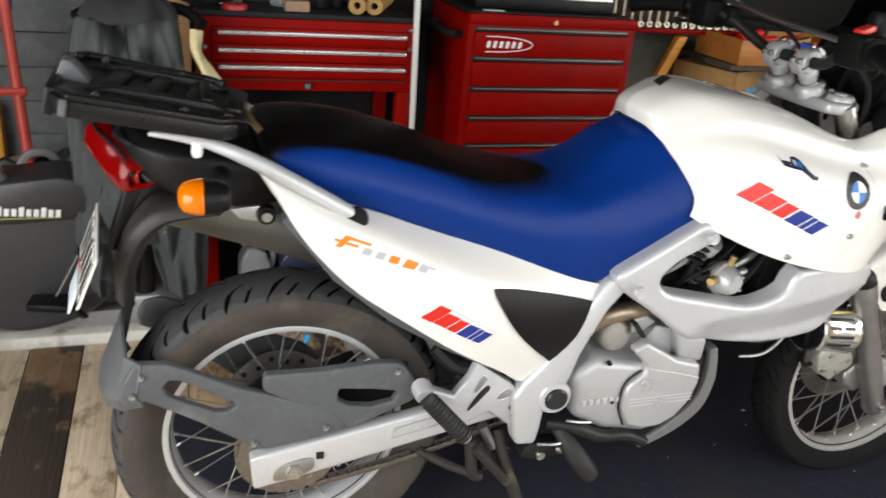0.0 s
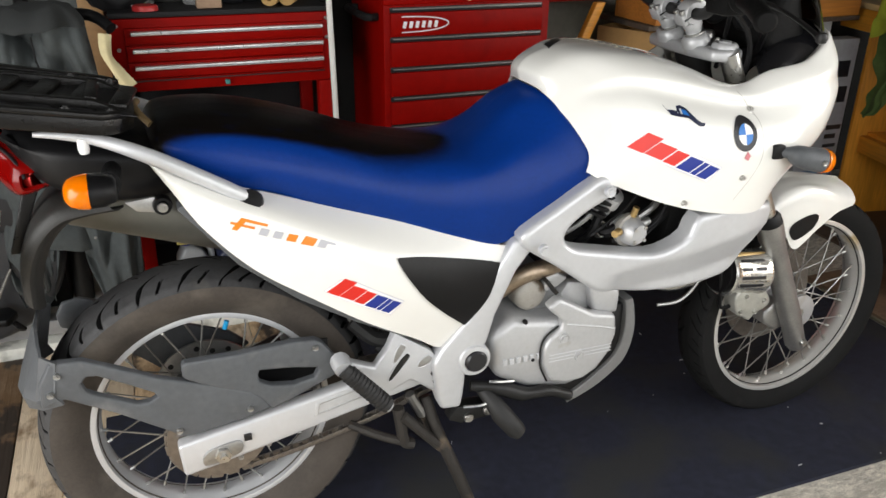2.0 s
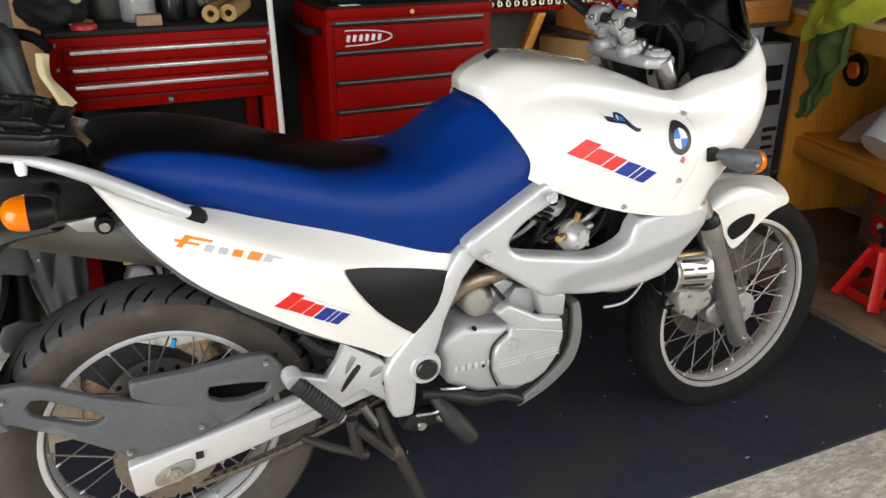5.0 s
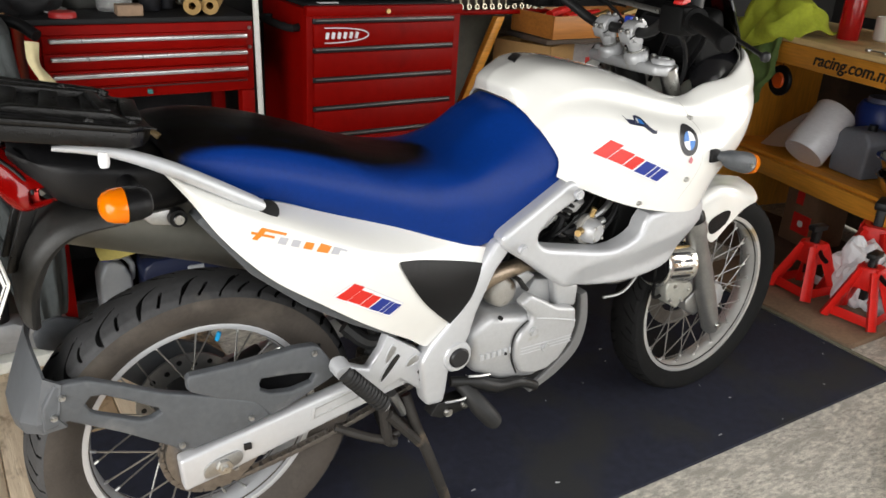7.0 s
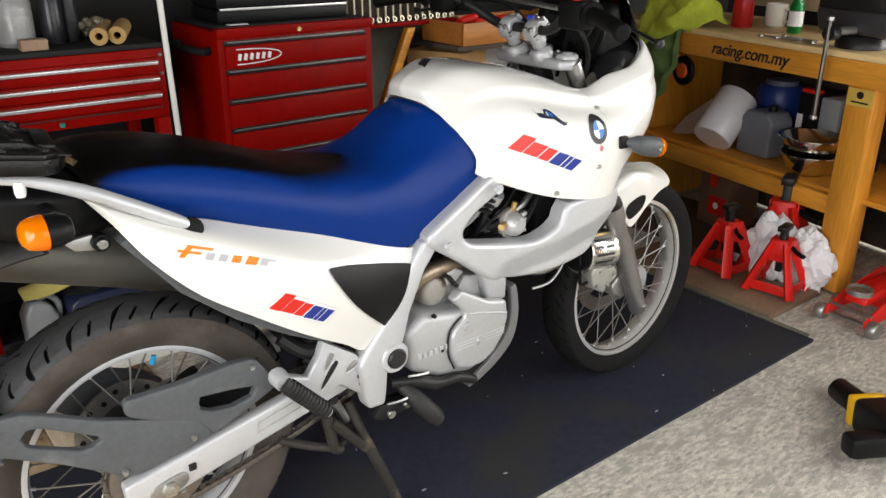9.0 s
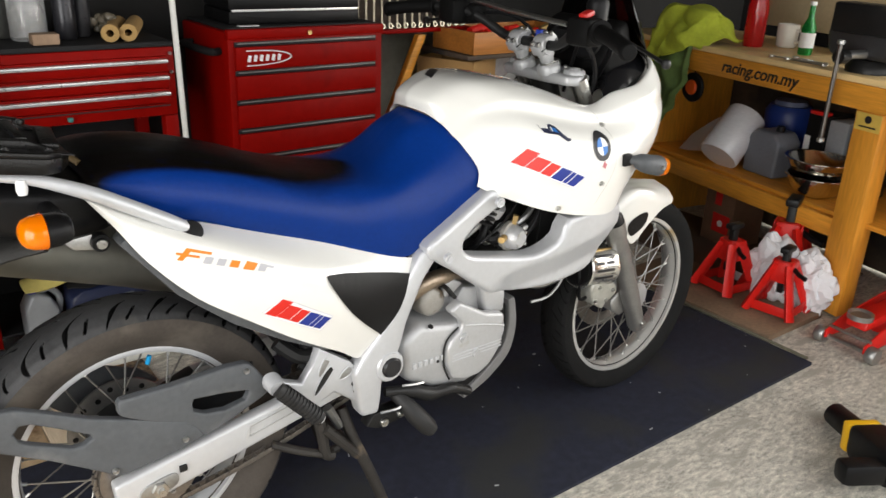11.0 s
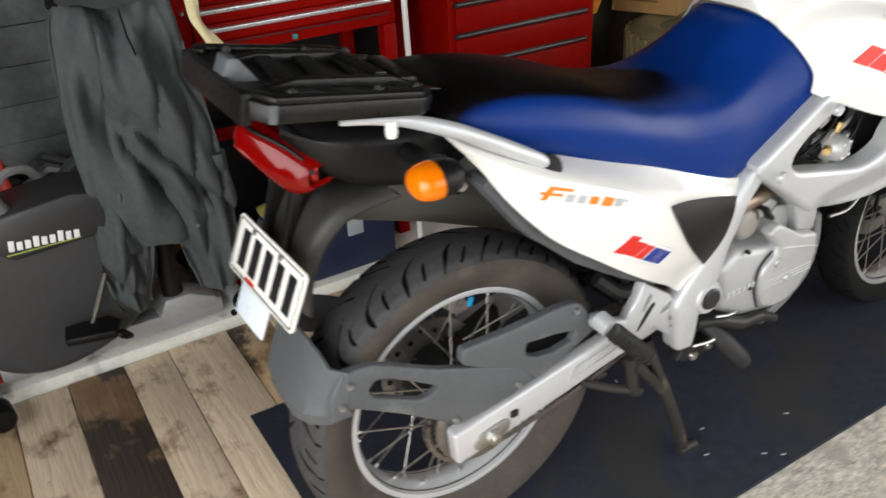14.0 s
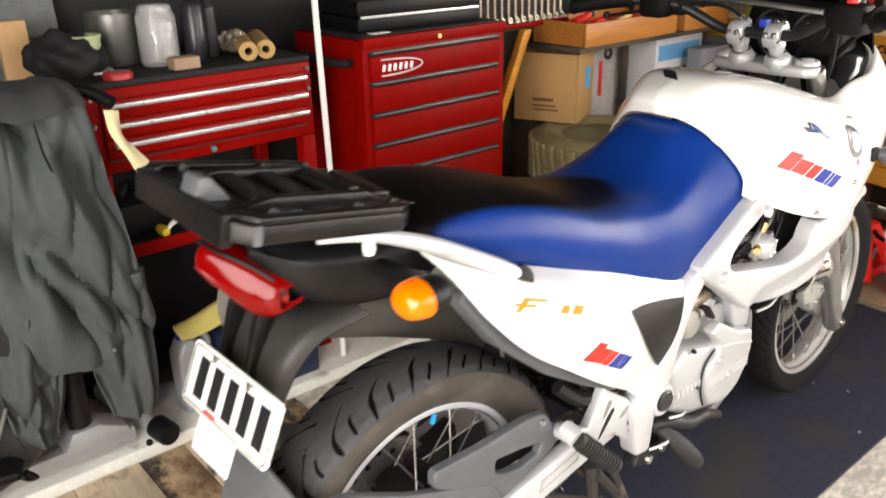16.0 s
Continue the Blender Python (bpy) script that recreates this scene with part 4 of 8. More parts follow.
part("hose_joint", lathe([(0, 0.014), (0.007, 0.014), (0.009, 0.008), (0.009, -0.008), (0.006, -0.012), (0, -0.012)], pose(0.915, -0.165, 0.705, 0, 70, 0), 12), STEEL, carb)
part("brass_jet", lathe([(0, 0.02), (0.008, 0.02), (0.009, 0), (0, 0)], pose(0.845, -0.18, 0.70, 90, 0, -60), 10), BRASS, carb)
part("carburettor_top", lathe([(0, 0.05), (0.026, 0.045), (0.03, 0.02), (0.024, 0.018), (0.027, 0.0), (0.022, -0.03), (0, -0.03)], pose(0.825, -0.13, 0.745, 35, 20, 0), 22), ALLOY, carb)
part("brass_nut", lathe([(0, 0.012), (0.007, 0.012), (0.007, -0.01), (0, -0.01)], pose(0.885, -0.17, 0.735, 10, 10, 0), 8), BRASS, carb)
for P, r, m in (([(0.80, -0.10, 0.70), (0.83, -0.15, 0.69), (0.85, -0.16, 0.70)], 0.013, BLACKPLA), ([(0.78, -0.12, 0.66), (0.80, -0.15, 0.70), (0.83, -0.14, 0.77)], 0.010, BLACKPLA), ([(0.90, -0.14, 0.70), (0.94, -0.15, 0.73), (0.99, -0.13, 0.76)], 0.008, STEEL), ([(0.92, -0.12, 0.66), (0.97, -0.14, 0.70), (1.0, -0.12, 0.74)], 0.014, BLACKMET), ([(0.86, -0.13, 0.66), (0.90, -0.16, 0.668), (0.95, -0.14, 0.68)], 0.006, BLACKPLA), ([(0.74, -0.13, 0.69), (0.79, -0.15, 0.735), (0.84, -0.13, 0.80)], 0.006, STEEL)):
    part("hose", tube(smooth_loop(P, 5, False), r, 8), m, carb)
part("clamp", lathe([(0.015, 0.006), (0.018, 0.006), (0.018, -0.006), (0.015, -0.006)], pose(0.82, -0.145, 0.695, 60, 30, 0), 16, closed=True), CHROME, carb)
# radiator mass and nose underside, dark
part("radiator", prism([(0.98, 0.60), (1.16, 0.66), (1.2, 0.82), (1.0, 0.86)], -0.15, 0.15, 0.01), BLACKMET, bike, "black radiator behind the panels")
part("exhaust_front", tube(smooth_loop([(0.98, -0.06, 0.56), (1.04, -0.09, 0.50), (1.12, -0.10, 0.505), (1.19, -0.09, 0.53)], 5, False), 0.013, 10), CHROME, bike, "chromed front pipe")
part("brake_hose", tube(smooth_loop([(1.17, -0.09, 0.62), (1.13, -0.12, 0.53), (1.08, -0.12, 0.47), (1.02, -0.11, 0.46)], 5, False), 0.004, 8), STEEL, bike)
part("brake_hose", tube(smooth_loop([(1.20, -0.08, 0.60), (1.19, -0.12, 0.50), (1.21, -0.11, 0.42), (1.27, -0.1, 0.42)], 5, False), 0.005, 8), BLACKPLA, bike)
# slotted barrel cover and bracket behind the fork
CM = pose(1.256, -0.100, 0.507, 0, 97, 0) @ Matrix.Scale(1.15, 4)
cal = part("horn_cover", lathe([(0.049, -0.050), (0.052, -0.046), (0.047, -0.030), (0.0475, 0.030), (0.051, 0.046), (0.049, 0.050), (0.045, 0.046), (0.043, -0.046)], CM, 32, closed=True), mat("bright_cover", (0.62, 0.61, 0.57), 0.22, metal=0.85, vary=0.08), bike, "slotted bright metal horn cover")
part("cover_back", lathe([(0, 0.02), (0.040, 0.02), (0.042, -0.056), (0, -0.056)], CM, 24), BLACKPLA, cal)
part("red_terminal", box(1.222, 1.232, -0.115, -0.1, 0.512, 0.524, 0.002), INKRED, cal)
# brass strip paints the gold reflection along the cover's top
part("gold_glint", box(-0.004, 0.004, -0.045, 0.045, -0.0015, 0.0015, 0.001, CM @ pose(0, 0, 0, 0, 0, -163) @ pose(0.0478, 0, 0, 0, 0, 0) @ pose(0, 0, 0, 90, 0, 0)), BRASS, cal, "brass strip that paints the gold reflection on the top edge")
for a in (-140, -118, -96, -74):
    for h, l in (((-0.018, 0.013), (0.018, 0.013)) if a == -118 else ((0.0, 0.030),)):
        part("slot", box(-0.0006, 0.0016, -0.0035, 0.0035, h - l, h + l, 0.0005, CM @ pose(0, 0, 0, 0, 0, a) @ pose(0.047, 0, 0)), INKBLACK, cal)
part("bracket", cut_plate([p.to_tuple() for p in smooth_loop([(1.242, 0.462), (1.238, 0.432), (1.248, 0.400), (1.270, 0.388), (1.290, 0.376), (1.304, 0.392), (1.330, 0.402), (1.346, 0.420), (1.332, 0.448), (1.30, 0.470)], 2)], [], -0.128, -0.085, 0.006), mat("cast_bracket", (0.42, 0.42, 0.38), 0.4, metal=0.5, vary=0.2, scale=40), cal, "cast grey bracket")
for x, z in ((1.256, 0.408), (1.30, 0.402), (1.268, 0.448), (1.325, 0.428)):
    bolt((x, -0.129, z), 0.006, cal)
part("front_caliper", cut_plate([(1.365, 0.37), (1.40, 0.40), (1.44, 0.375), (1.445, 0.33), (1.41, 0.31), (1.37, 0.335)], [], -0.10, -0.055, 0.008), STEEL, bike, "grey front brake caliper")
part("horn", lathe([(0, 0.02), (0.03, 0.018), (0.036, 0.0), (0.03, -0.03), (0, -0.03)], pose(1.265, -0.07, 0.515, 80, 0, 40), 20), BLACKPLA, bike, "black horn")
part("front_disc", lathe([(0.095, 0.002), (0.138, 0.002), (0.138, -0.002), (0.095, -0.002)], spin_pose((FC[0], FC[1] + 0.06, FC[2])), 48, closed=True), CHAINMAT, front, "dark steel brake disc")
# front axle clamp and nut
bolt((1.470, -0.140, 0.285), 0.010), bolt((FC[0], -0.07, FC[2]), 0.016, front)
# headstock, yoke, bars
yoke = part("top_yoke", prism([(1.045, -0.12), (1.07, -0.138), (1.115, -0.13), (1.14, -0.06), (1.15, 0), (1.14, 0.05), (1.115, 0.12), (1.075, 0.128), (1.045, 0.11), (1.035, 0.05), (1.035, -0.05)], 1.035, 1.06, 0.008, "z", seg=3), ALLOY, bike, "silver cast top yoke")
for s in (-1, 1):
    part("fork_cap", lathe([(0, 0.012), (0.012, 0.012), (0.014, 0.008), (0.022, 0.009), (0.027, 0.004), (0.028, -0.004), (0, -0.004)], pose(1.09, s * 0.1, 1.062), 20), ALLOY, yoke, "fork cap")
    R = pose(1.058, s * 0.045, 1.06, 0, -20, 0)
    ris = part("riser", lathe([(0, 0.050), (0.019, 0.050), (0.0205, 0.044), (0.017, 0.036), (0.0165, 0.026), (0.024, 0.022), (0.029, 0.014), (0.030, 0.0), (0, -0.006)], R, 22), ALLOY, yoke, "cast bar riser with a wide foot")
    part("riser_washer", lathe([(0.0175, 0.028), (0.0215, 0.028), (0.0215, 0.024), (0.0175, 0.024)], R, 20, closed=True), CHROME, ris)
    part("pinch_boss", lathe([(0, 0.012), (0.006, 0.012), (0.006, 0.008), (0.013, 0.008), (0.016, 0.004), (0.017, 0), (0, 0)], pose(1.108, s * 0.05, 1.06), 16), CHROME, yoke)
    c = part("bar_clamp", lathe([(0.0125, -0.019), (0.022, -0.019), (0.0245, -0.015), (0.0245, 0.015), (0.022, 0.019), (0.0125, 0.019)], pose(1.033, s * 0.045, 1.127, 90, 0, 0), 24, closed=True), ALLOY, yoke, "round bar clamp with two bolts")
    CR = pose(1.033, s * 0.045, 1.127, 0, -32, 0)
    part("clamp_split", box(-0.0285, 0.0285, -0.0196, 0.0196, -0.0012, 0.0012, 0, CR), BLACKMET, c)
    for dx in (-0.0235, 0.0235):
        part("clamp_ear", box(dx - 0.0085, dx + 0.0085, -0.017, 0.017, -0.014, 0.013, 0.004, CR), ALLOY, c)
        for dy in (-0.010, 0.010):
            part("clamp_bolt", lathe([(0.0025, 0.019), (0.0055, 0.020), (0.0062, 0.018), (0.0062, 0.012), (0, 0.012)], CR @ pose(dx, dy, 0), 10), CHROME, c)
part("steering_nut", lathe([(0, 0.016), (0.012, 0.016), (0.017, 0.01), (0.018, -0.004), (0, -0.004)], pose(1.12, 0, 1.064), 18), CHROME, yoke)
bars = part("handlebar", tube(smooth_loop([(0.90, -0.41, 1.172), (0.95, -0.30, 1.187), (0.995, -0.19, 1.178), (1.033, -0.09, 1.13), (1.033, 0, 1.127), (1.033, 0.09, 1.13), (0.995, 0.19, 1.178), (0.95, 0.30, 1.187), (0.90, 0.41, 1.172)], 6, False), 0.012, 12), BLACKMET, bike, "black handlebar")
for s in (-1, 1):
    grip = part("grip", tube(smooth_loop([(0.893, s * 0.425, 1.169), (0.92, s * 0.365, 1.180), (0.95, s * 0.30, 1.187)], 4, False), 0.0175, 14), GRIP, bars, "black rubber grip")
    part("grip_flange", lathe([(0.012, 0.004), (0.026, 0.003), (0.027, 0), (0.026, -0.003), (0.012, -0.004)], pose(0.953, s * 0.295, 1.187, 90, 0, s * 24), 18, closed=True), GRIP, grip)
    part("bar_end", lathe([(0, 0.006), (0.015, 0.005), (0.019, 0), (0.019, -0.008), (0, -0.008)], pose(0.89, s * 0.43, 1.168, 90 if s < 0 else -90, 0, 24 * s), 16), GRIP, grip)
    part("switchgear", box(0.94, 1.002, s * 0.235 - 0.034, s * 0.235 + 0.034, 1.15, 1.212, 0.012), GRIP, bars, "black switch housing")
    part("lever_bracket", box(0.985, 1.03, s * 0.20 - 0.028, s * 0.20 + 0.028, 1.155, 1.20, 0.01), GRIP, bars)
    lev = part("lever", tube(smooth_loop([(1.01, s * 0.21, 1.178), (1.042, s * 0.27, 1.168), (1.045, s * 0.34, 1.15), (1.02, s * 0.42, 1.135)], 5, False), [0.009] * 6 + [0.007] * 9 + [0.010], 10, flat=0.6), BLACKMET, bars, "black lever")
    part("lever_ball", lathe([(0, 0.011), (0.008, 0.008), (0.011, 0), (0.008, -0.008), (0, -0.011)], pose(1.02, s * 0.424, 1.135), 12), BLACKMET, lev)
part("kill_switch", box(-0.018, 0.018, -0.011, 0.011, 0, 0.012, 0.004, pose(0.973, -0.233, 1.212, 0, -14, 12)), mat("switch_red", (0.5, 0.015, 0.012), 0.4), bars, "red kill switch")
part("reservoir", lathe([(0, 0.03), (0.022, 0.03), (0.026, 0.022), (0.025, -0.02), (0, -0.02)], pose(1.04, -0.20, 1.215), 18), BLACKPLA, bars, "black brake fluid reservoir")
part("cross_bar", tube([(0.975, -0.175, 1.190), (0.955, 0.0, 1.203), (0.985, 0.20, 1.215)], 0.006, 10), CHROME, bars, "bright cross rod")
for P, r in (([(1.0, -0.2, 1.18), (1.06, -0.14, 1.16), (1.12, -0.06, 1.08), (1.14, -0.02, 1.0)], 0.005), ([(1.0, 0.2, 1.18), (1.08, 0.1, 1.17), (1.14, 0.03, 1.06), (1.14, 0.0, 0.98)], 0.005), ([(0.98, -0.24, 1.17), (1.10, -0.20, 1.14), (1.17, -0.11, 1.06), (1.18, -0.06, 0.98)], 0.007), ([(1.01, -0.19, 1.16), (1.10, -0.15, 1.10), (1.13, -0.13, 1.03), (1.12, -0.10, 0.96)], 0.006)):
    part("cable", tube(smooth_loop(P, 5, False), r, 6), BLACKPLA, bars)
part("ignition_tag", box(1.055, 1.075, -0.01, 0.012, 1.13, 1.155, 0.003), mat("tag_blue", (0.02, 0.05, 0.4), 0.4), bars, "blue tag on the bars")
yoke.location = bars.location = (0.022, 0, -0.008)
part("headstock", tube([(1.10, 0, 1.04), (1.17, 0, 0.86)], 0.035, 16), BLACKMET, bike, "black steering head")
dash = part("instrument_panel", prism([(1.185, 1.06), (1.225, 1.165), (1.27, 1.18), (1.31, 1.06), (1.28, 0.99)], -0.125, 0.125, 0.02, seg=3), GRIP, bike, "black instrument housing")
for s in (-1, 1):
    part("gauge", lathe([(0.036, 0.004), (0.042, 0.006), (0.044, 0), (0.036, -0.002)], pose(1.207, s * 0.05, 1.115, 0, -64, 0), 28, closed=True), BLACKMET, dash, "round gauge rim")
    part("gauge_face", lathe([(0, 0.003), (0.037, 0.003), (0.037, -0.003), (0, -0.003)], pose(1.207, s * 0.05, 1.115, 0, -64, 0), 28), INKBLACK, dash)
part("needle", box(-0.018, 0.018, -0.001, 0.001, 0.004, 0.0052, 0, pose(1.207, -0.05, 1.115, 0, -64, 0) @ pose(0, 0, 0, 0, 0, 40)), INKWHITE, dash)
# front indicators and mirror stubs
for s in (-1, 1):
    ind = part("front_indicator", tube([(1.150, s * 0.262, 0.868), (1.168, s * 0.272, 0.867), (1.176, s * 0.279, 0.865), (1.184, s * 0.284, 0.862), (1.200, s * 0.287, 0.857), (1.222, s * 0.289, 0.852), (1.240, s * 0.291, 0.848)], [0.010, 0.012, 0.019, 0.022, 0.0235, 0.025, 0.0255], 18), GREYPLA, bike, "grey indicator pod")
    part("indicator_lens", tube([(1.241, s * 0.291, 0.848), (1.255, s * 0.2915, 0.845), (1.264, s * 0.292, 0.843)], [0.0260, 0.0245, 0.016], 18), AMBER, ind, "amber lens")
    bolt((1.226, s * 0.3145, 0.851), 0.005, ind, (0, s, 0))
    part("indicator_mount", box(1.134, 1.160, s * 0.260 - 0.014, s * 0.260 + 0.012, 0.854, 0.884, 0.004), BLACKPLA, ind)
part("headlight", lathe([(0, 0.03), (0.05, 0.026), (0.075, 0.01), (0.08, 0), (0, -0.01)], pose(1.436, 0, 0.93, 0, 84, 0), 28), glass("headlight_glass", (0.9, 0.92, 0.95), 0.05, 0.8), bike, "clear headlight glass")
# swingarm with axle, chain and hugger
swing = part("swingarm", prism([(-0.078, 0.366), (-0.072, 0.293), (0.0, 0.306), (0.27, 0.366), (0.50, 0.415), (0.52, 0.44), (0.50, 0.475), (0.30, 0.437)], -0.148, -0.116, 0.007, seg=3), SILVER, bike, "silver box-section swingarm")
part("far_arm", prism([(-0.078, 0.366), (-0.072, 0.293), (0.0, 0.306), (0.27, 0.366), (0.50, 0.415), (0.52, 0.44), (0.50, 0.475), (0.30, 0.437)], 0.106, 0.136, 0.007), SILVER, swing)
swing.location = (0, -0.016, 0.011)
part("axle_slot", prism([p.to_tuple() for p in smooth_loop([(-0.028, 0.312), (-0.035, 0.33), (-0.02, 0.346), (0.03, 0.356), (0.042, 0.343), (0.03, 0.325)], 4)], -0.153, -0.145, 0.002), STEEL, swing, "steel axle adjuster plate")
part("axle_nut", lathe([(0, 0.02), (0.008, 0.02), (0.008, 0.012), (0.016, 0.012), (0.0165, 0.0), (0, 0)], pose(0.003, -0.15, 0.333, 90, 0, 0), 6), CHROME, swing, "bright axle nut")
part("adjuster", box(0.045, 0.06, -0.153, -0.146, 0.352, 0.366, 0.001), BLACKMET, swing)
lab = part("warning_plate", prism([(0.185, 0.373), (0.19, 0.405), (0.30, 0.428), (0.302, 0.398)], -0.1495, -0.147, 0.0006), mat("etched_label", (0.52, 0.53, 0.54), 0.4, metal=0.35), swing, "etched grey label")
part("etched_border", tube([(x, -0.1499, z) for x, z in ((0.193, 0.379), (0.197, 0.401), (0.293, 0.4215), (0.295, 0.4015))], 0.0012, 6, closed=True), STEEL, lab, "engraved border")
# hugger: grey rear guard with side arms
HUGHOLE = [(-0.212, 0.553), (-0.223, 0.540), (-0.217, 0.523), (-0.205, 0.515), (-0.135, 0.481), (-0.115, 0.481), (-0.100, 0.489), (-0.104, 0.499), (-0.150, 0.527), (-0.195, 0.552)]
HUGARM = [(-0.268, 0.590), (-0.215, 0.588), (-0.160, 0.562), (-0.099, 0.531), (0.02, 0.489), (0.070, 0.466), (0.088, 0.450), (0.103, 0.424), (0.05, 0.409), (-0.05, 0.392), (-0.068, 0.393), (-0.085, 0.408), (-0.17, 0.466), (-0.253, 0.514), (-0.292, 0.503), (-0.290, 0.55)]
slant = lambda x, z: 0.016 * min(1, max(0, -(x - 0.05) / 0.3))
hug = part("rear_hugger", cut_plate(HUGARM, [HUGHOLE], -0.162, -0.146, 0.005, 3, slant), GREYPLA, bike, "scuffed grey plastic rear hugger with an open slot")
# faceted shell round the back of the tyre
HG = [[(x + lean, y, zt), (x + lean * 0.55, y, zt * 0.6 + zb * 0.4), (x + lean * 0.12, y, zt * 0.2 + zb * 0.8), (x + 0.012, y, zb)] for y, x, lean, zt, zb in ((-0.148, -0.268, 0.012, 0.591, 0.506), (-0.132, -0.304, 0.022, 0.600, 0.492), (-0.105, -0.330, 0.044, 0.616, 0.486), (-0.065, -0.342, 0.052, 0.628, 0.483), (0.0, -0.342, 0.052, 0.628, 0.483), (0.055, -0.330, 0.044, 0.616, 0.486), (0.082, -0.300, 0.022, 0.600, 0.492))]
finish("guard_shell", skin([[Vector(p) for p in r] for r in HG], None, False, 0.006), GREYPLA, hug, "faceted grey guard round the tyre", angle=14)
part("far_arm", prism([(-0.225, 0.592), (-0.258, 0.585), (-0.272, 0.56), (-0.268, 0.532), (-0.213, 0.508), (-0.12, 0.425), (-0.05, 0.36), (0.02, 0.372), (0.10, 0.422), (0.06, 0.46), (-0.05, 0.505), (-0.19, 0.580)], 0.10, 0.114, 0.004), GREYPLA, hug)
part("rear_caliper", prism([(0.06, 0.40), (0.16, 0.44), (0.17, 0.36), (0.12, 0.33), (0.07, 0.34)], 0.06, 0.10, 0.01), BLACKMET, rear, "dark rear brake caliper")
CGHOLE = [(0.088, 0.510), (0.084, 0.500), (0.086, 0.484), (0.107, 0.471), (0.150, 0.464), (0.192, 0.471), (0.201, 0.486), (0.199, 0.493), (0.150, 0.503)]
CGUARD = [(-0.052, 0.548), (-0.046, 0.554), (0.05, 0.553), (0.156, 0.559), (0.196, 0.556), (0.210, 0.548), (0.249, 0.490), (0.247, 0.478), (0.226, 0.466), (0.15, 0.434), (0.105, 0.420), (0.090, 0.438), (0.077, 0.452), (0.02, 0.480), (-0.045, 0.518), (-0.052, 0.526)]
guard = part("chain_guard", cut_plate(CGUARD, [CGHOLE], -0.160, -0.142, 0.005), GREYPLA, bike, "grey chain guard with an open slot")
# black plate added behind the slot for the shade inside the guard
part("slot_shade", box(0.06, 0.23, -0.118, -0.112, 0.44, 0.53, 0.002), BLACKPLA, guard)
for p in ((-0.258, -0.147, 0.566), (-0.274, -0.147, 0.530), (-0.070, -0.158, 0.410), (0.196, -0.161, 0.540), (0.063, -0.163, 0.432), (0.038, -0.13, 0.300), (0.095, -0.13, 0.318)):
    bolt(p, 0.006, hug, material=STEEL)
# chain and sprockets
part("rear_sprocket", lathe([(0.05, 0.004), (0.098, 0.004), (0.098, -0.004), (0.05, -0.004)], spin_pose((RC[0], -0.098, RC[2])), 42, closed=True), CHAINMAT, rear, "oily rear sprocket")
chain = part("drive_chain", bmesh.new(), CHAINMAT, bike, "oily drive chain")
link = None
loop = []
for k in range(60):
    u = k / 60
    if u < 0.36:
        v = u / 0.36
        loop.append((0.005 + 0.48 * v, 0.443 + 0.012 * v))
    elif u < 0.44:
        a = math.pi / 2 - math.pi * (u - 0.36) / 0.08
        loop.append((0.485 + 0.046 * math.cos(a), 0.409 + 0.046 * math.sin(a)))
    elif u < 0.80:
        v = (u - 0.44) / 0.36
        loop.append((0.48 - 0.46 * v, 0.362 - 0.114 * v - 0.016 * math.sin(math.pi * v)))
    else:
        a = -math.pi / 2 - math.pi * (u - 0.80) / 0.20
        loop.append((0.002 + 0.099 * math.cos(a), 0.345 + 0.099 * math.sin(a)))
for k in range(0, 60):
    p, q = Vector(loop[k]), Vector(loop[(k + 1) % 60])
    d = q - p
    ang = -math.degrees(math.atan2(d.y, d.x))
    c = (p + q) / 2
    M = pose(c.x, -0.098, c.y, 0, ang, 0)
    if link is None:
        b = None
        for y in (-0.009, 0.006):
            b = box(-0.0115, 0.0115, y, y + 0.003, -0.006, 0.006, 0.002, bm=b)
        lathe([(0, 0.011), (0.0045, 0.011), (0.0045, -0.011), (0, -0.011)], pose(-0.008, 0, 0, 90, 0, 0), 8, b)
        link = part("link", b, CHAINMAT, chain)
        link.matrix_basis = M
    else:
        o = link.copy()
        scene.collection.objects.link(o)
        o.matrix_basis = M
# foot pegs and hangers
hang = part("peg_hanger", prism([(0.352, 0.552), (0.427, 0.497), (0.443, 0.476), (0.456, 0.395), (0.444, 0.387), (0.385, 0.434), (0.33, 0.41), (0.29, 0.435), (0.242, 0.488), (0.25, 0.507), (0.31, 0.480), (0.336, 0.515)], -0.178, -0.152, 0.006), SILVER, bike, "cast silver passenger peg hanger")
for sh, m in (([(0.363, 0.524), (0.374, 0.517), (0.371, 0.507), (0.354, 0.484), (0.347, 0.488), (0.354, 0.511)], STEEL), ([(0.376, 0.502), (0.383, 0.495), (0.378, 0.483), (0.345, 0.445), (0.336, 0.445), (0.343, 0.462), (0.361, 0.489)], BLACKMET), ([(0.421, 0.488), (0.431, 0.479), (0.426, 0.468), (0.405, 0.461), (0.398, 0.465), (0.404, 0.477)], STEEL)):
    part("hanger_slot", prism([p.to_tuple() for p in smooth_loop(sh, 3)], -0.1792, -0.176, 0.0006), m, hang)
    part("slot_lip", tube([(p.x, -0.1785, p.y) for p in smooth_loop([Vector((*q, 0)) for q in sh + sh[:1]], 3, False)], 0.0016, 6), SILVER, hang)
for x, z in ((0.433, 0.441), (0.438, 0.421), (0.442, 0.403)):
    part("hanger_hole", lathe([(0, 0.001), (0.006, 0.001), (0.006, -0.002), (0, -0.002)], pose(x, -0.1785, z, 90, 0, 0), 12), INKBLACK, hang)
PA, PB = Vector((0.240, -0.208, 0.508)), Vector((0.318, -0.238, 0.426))
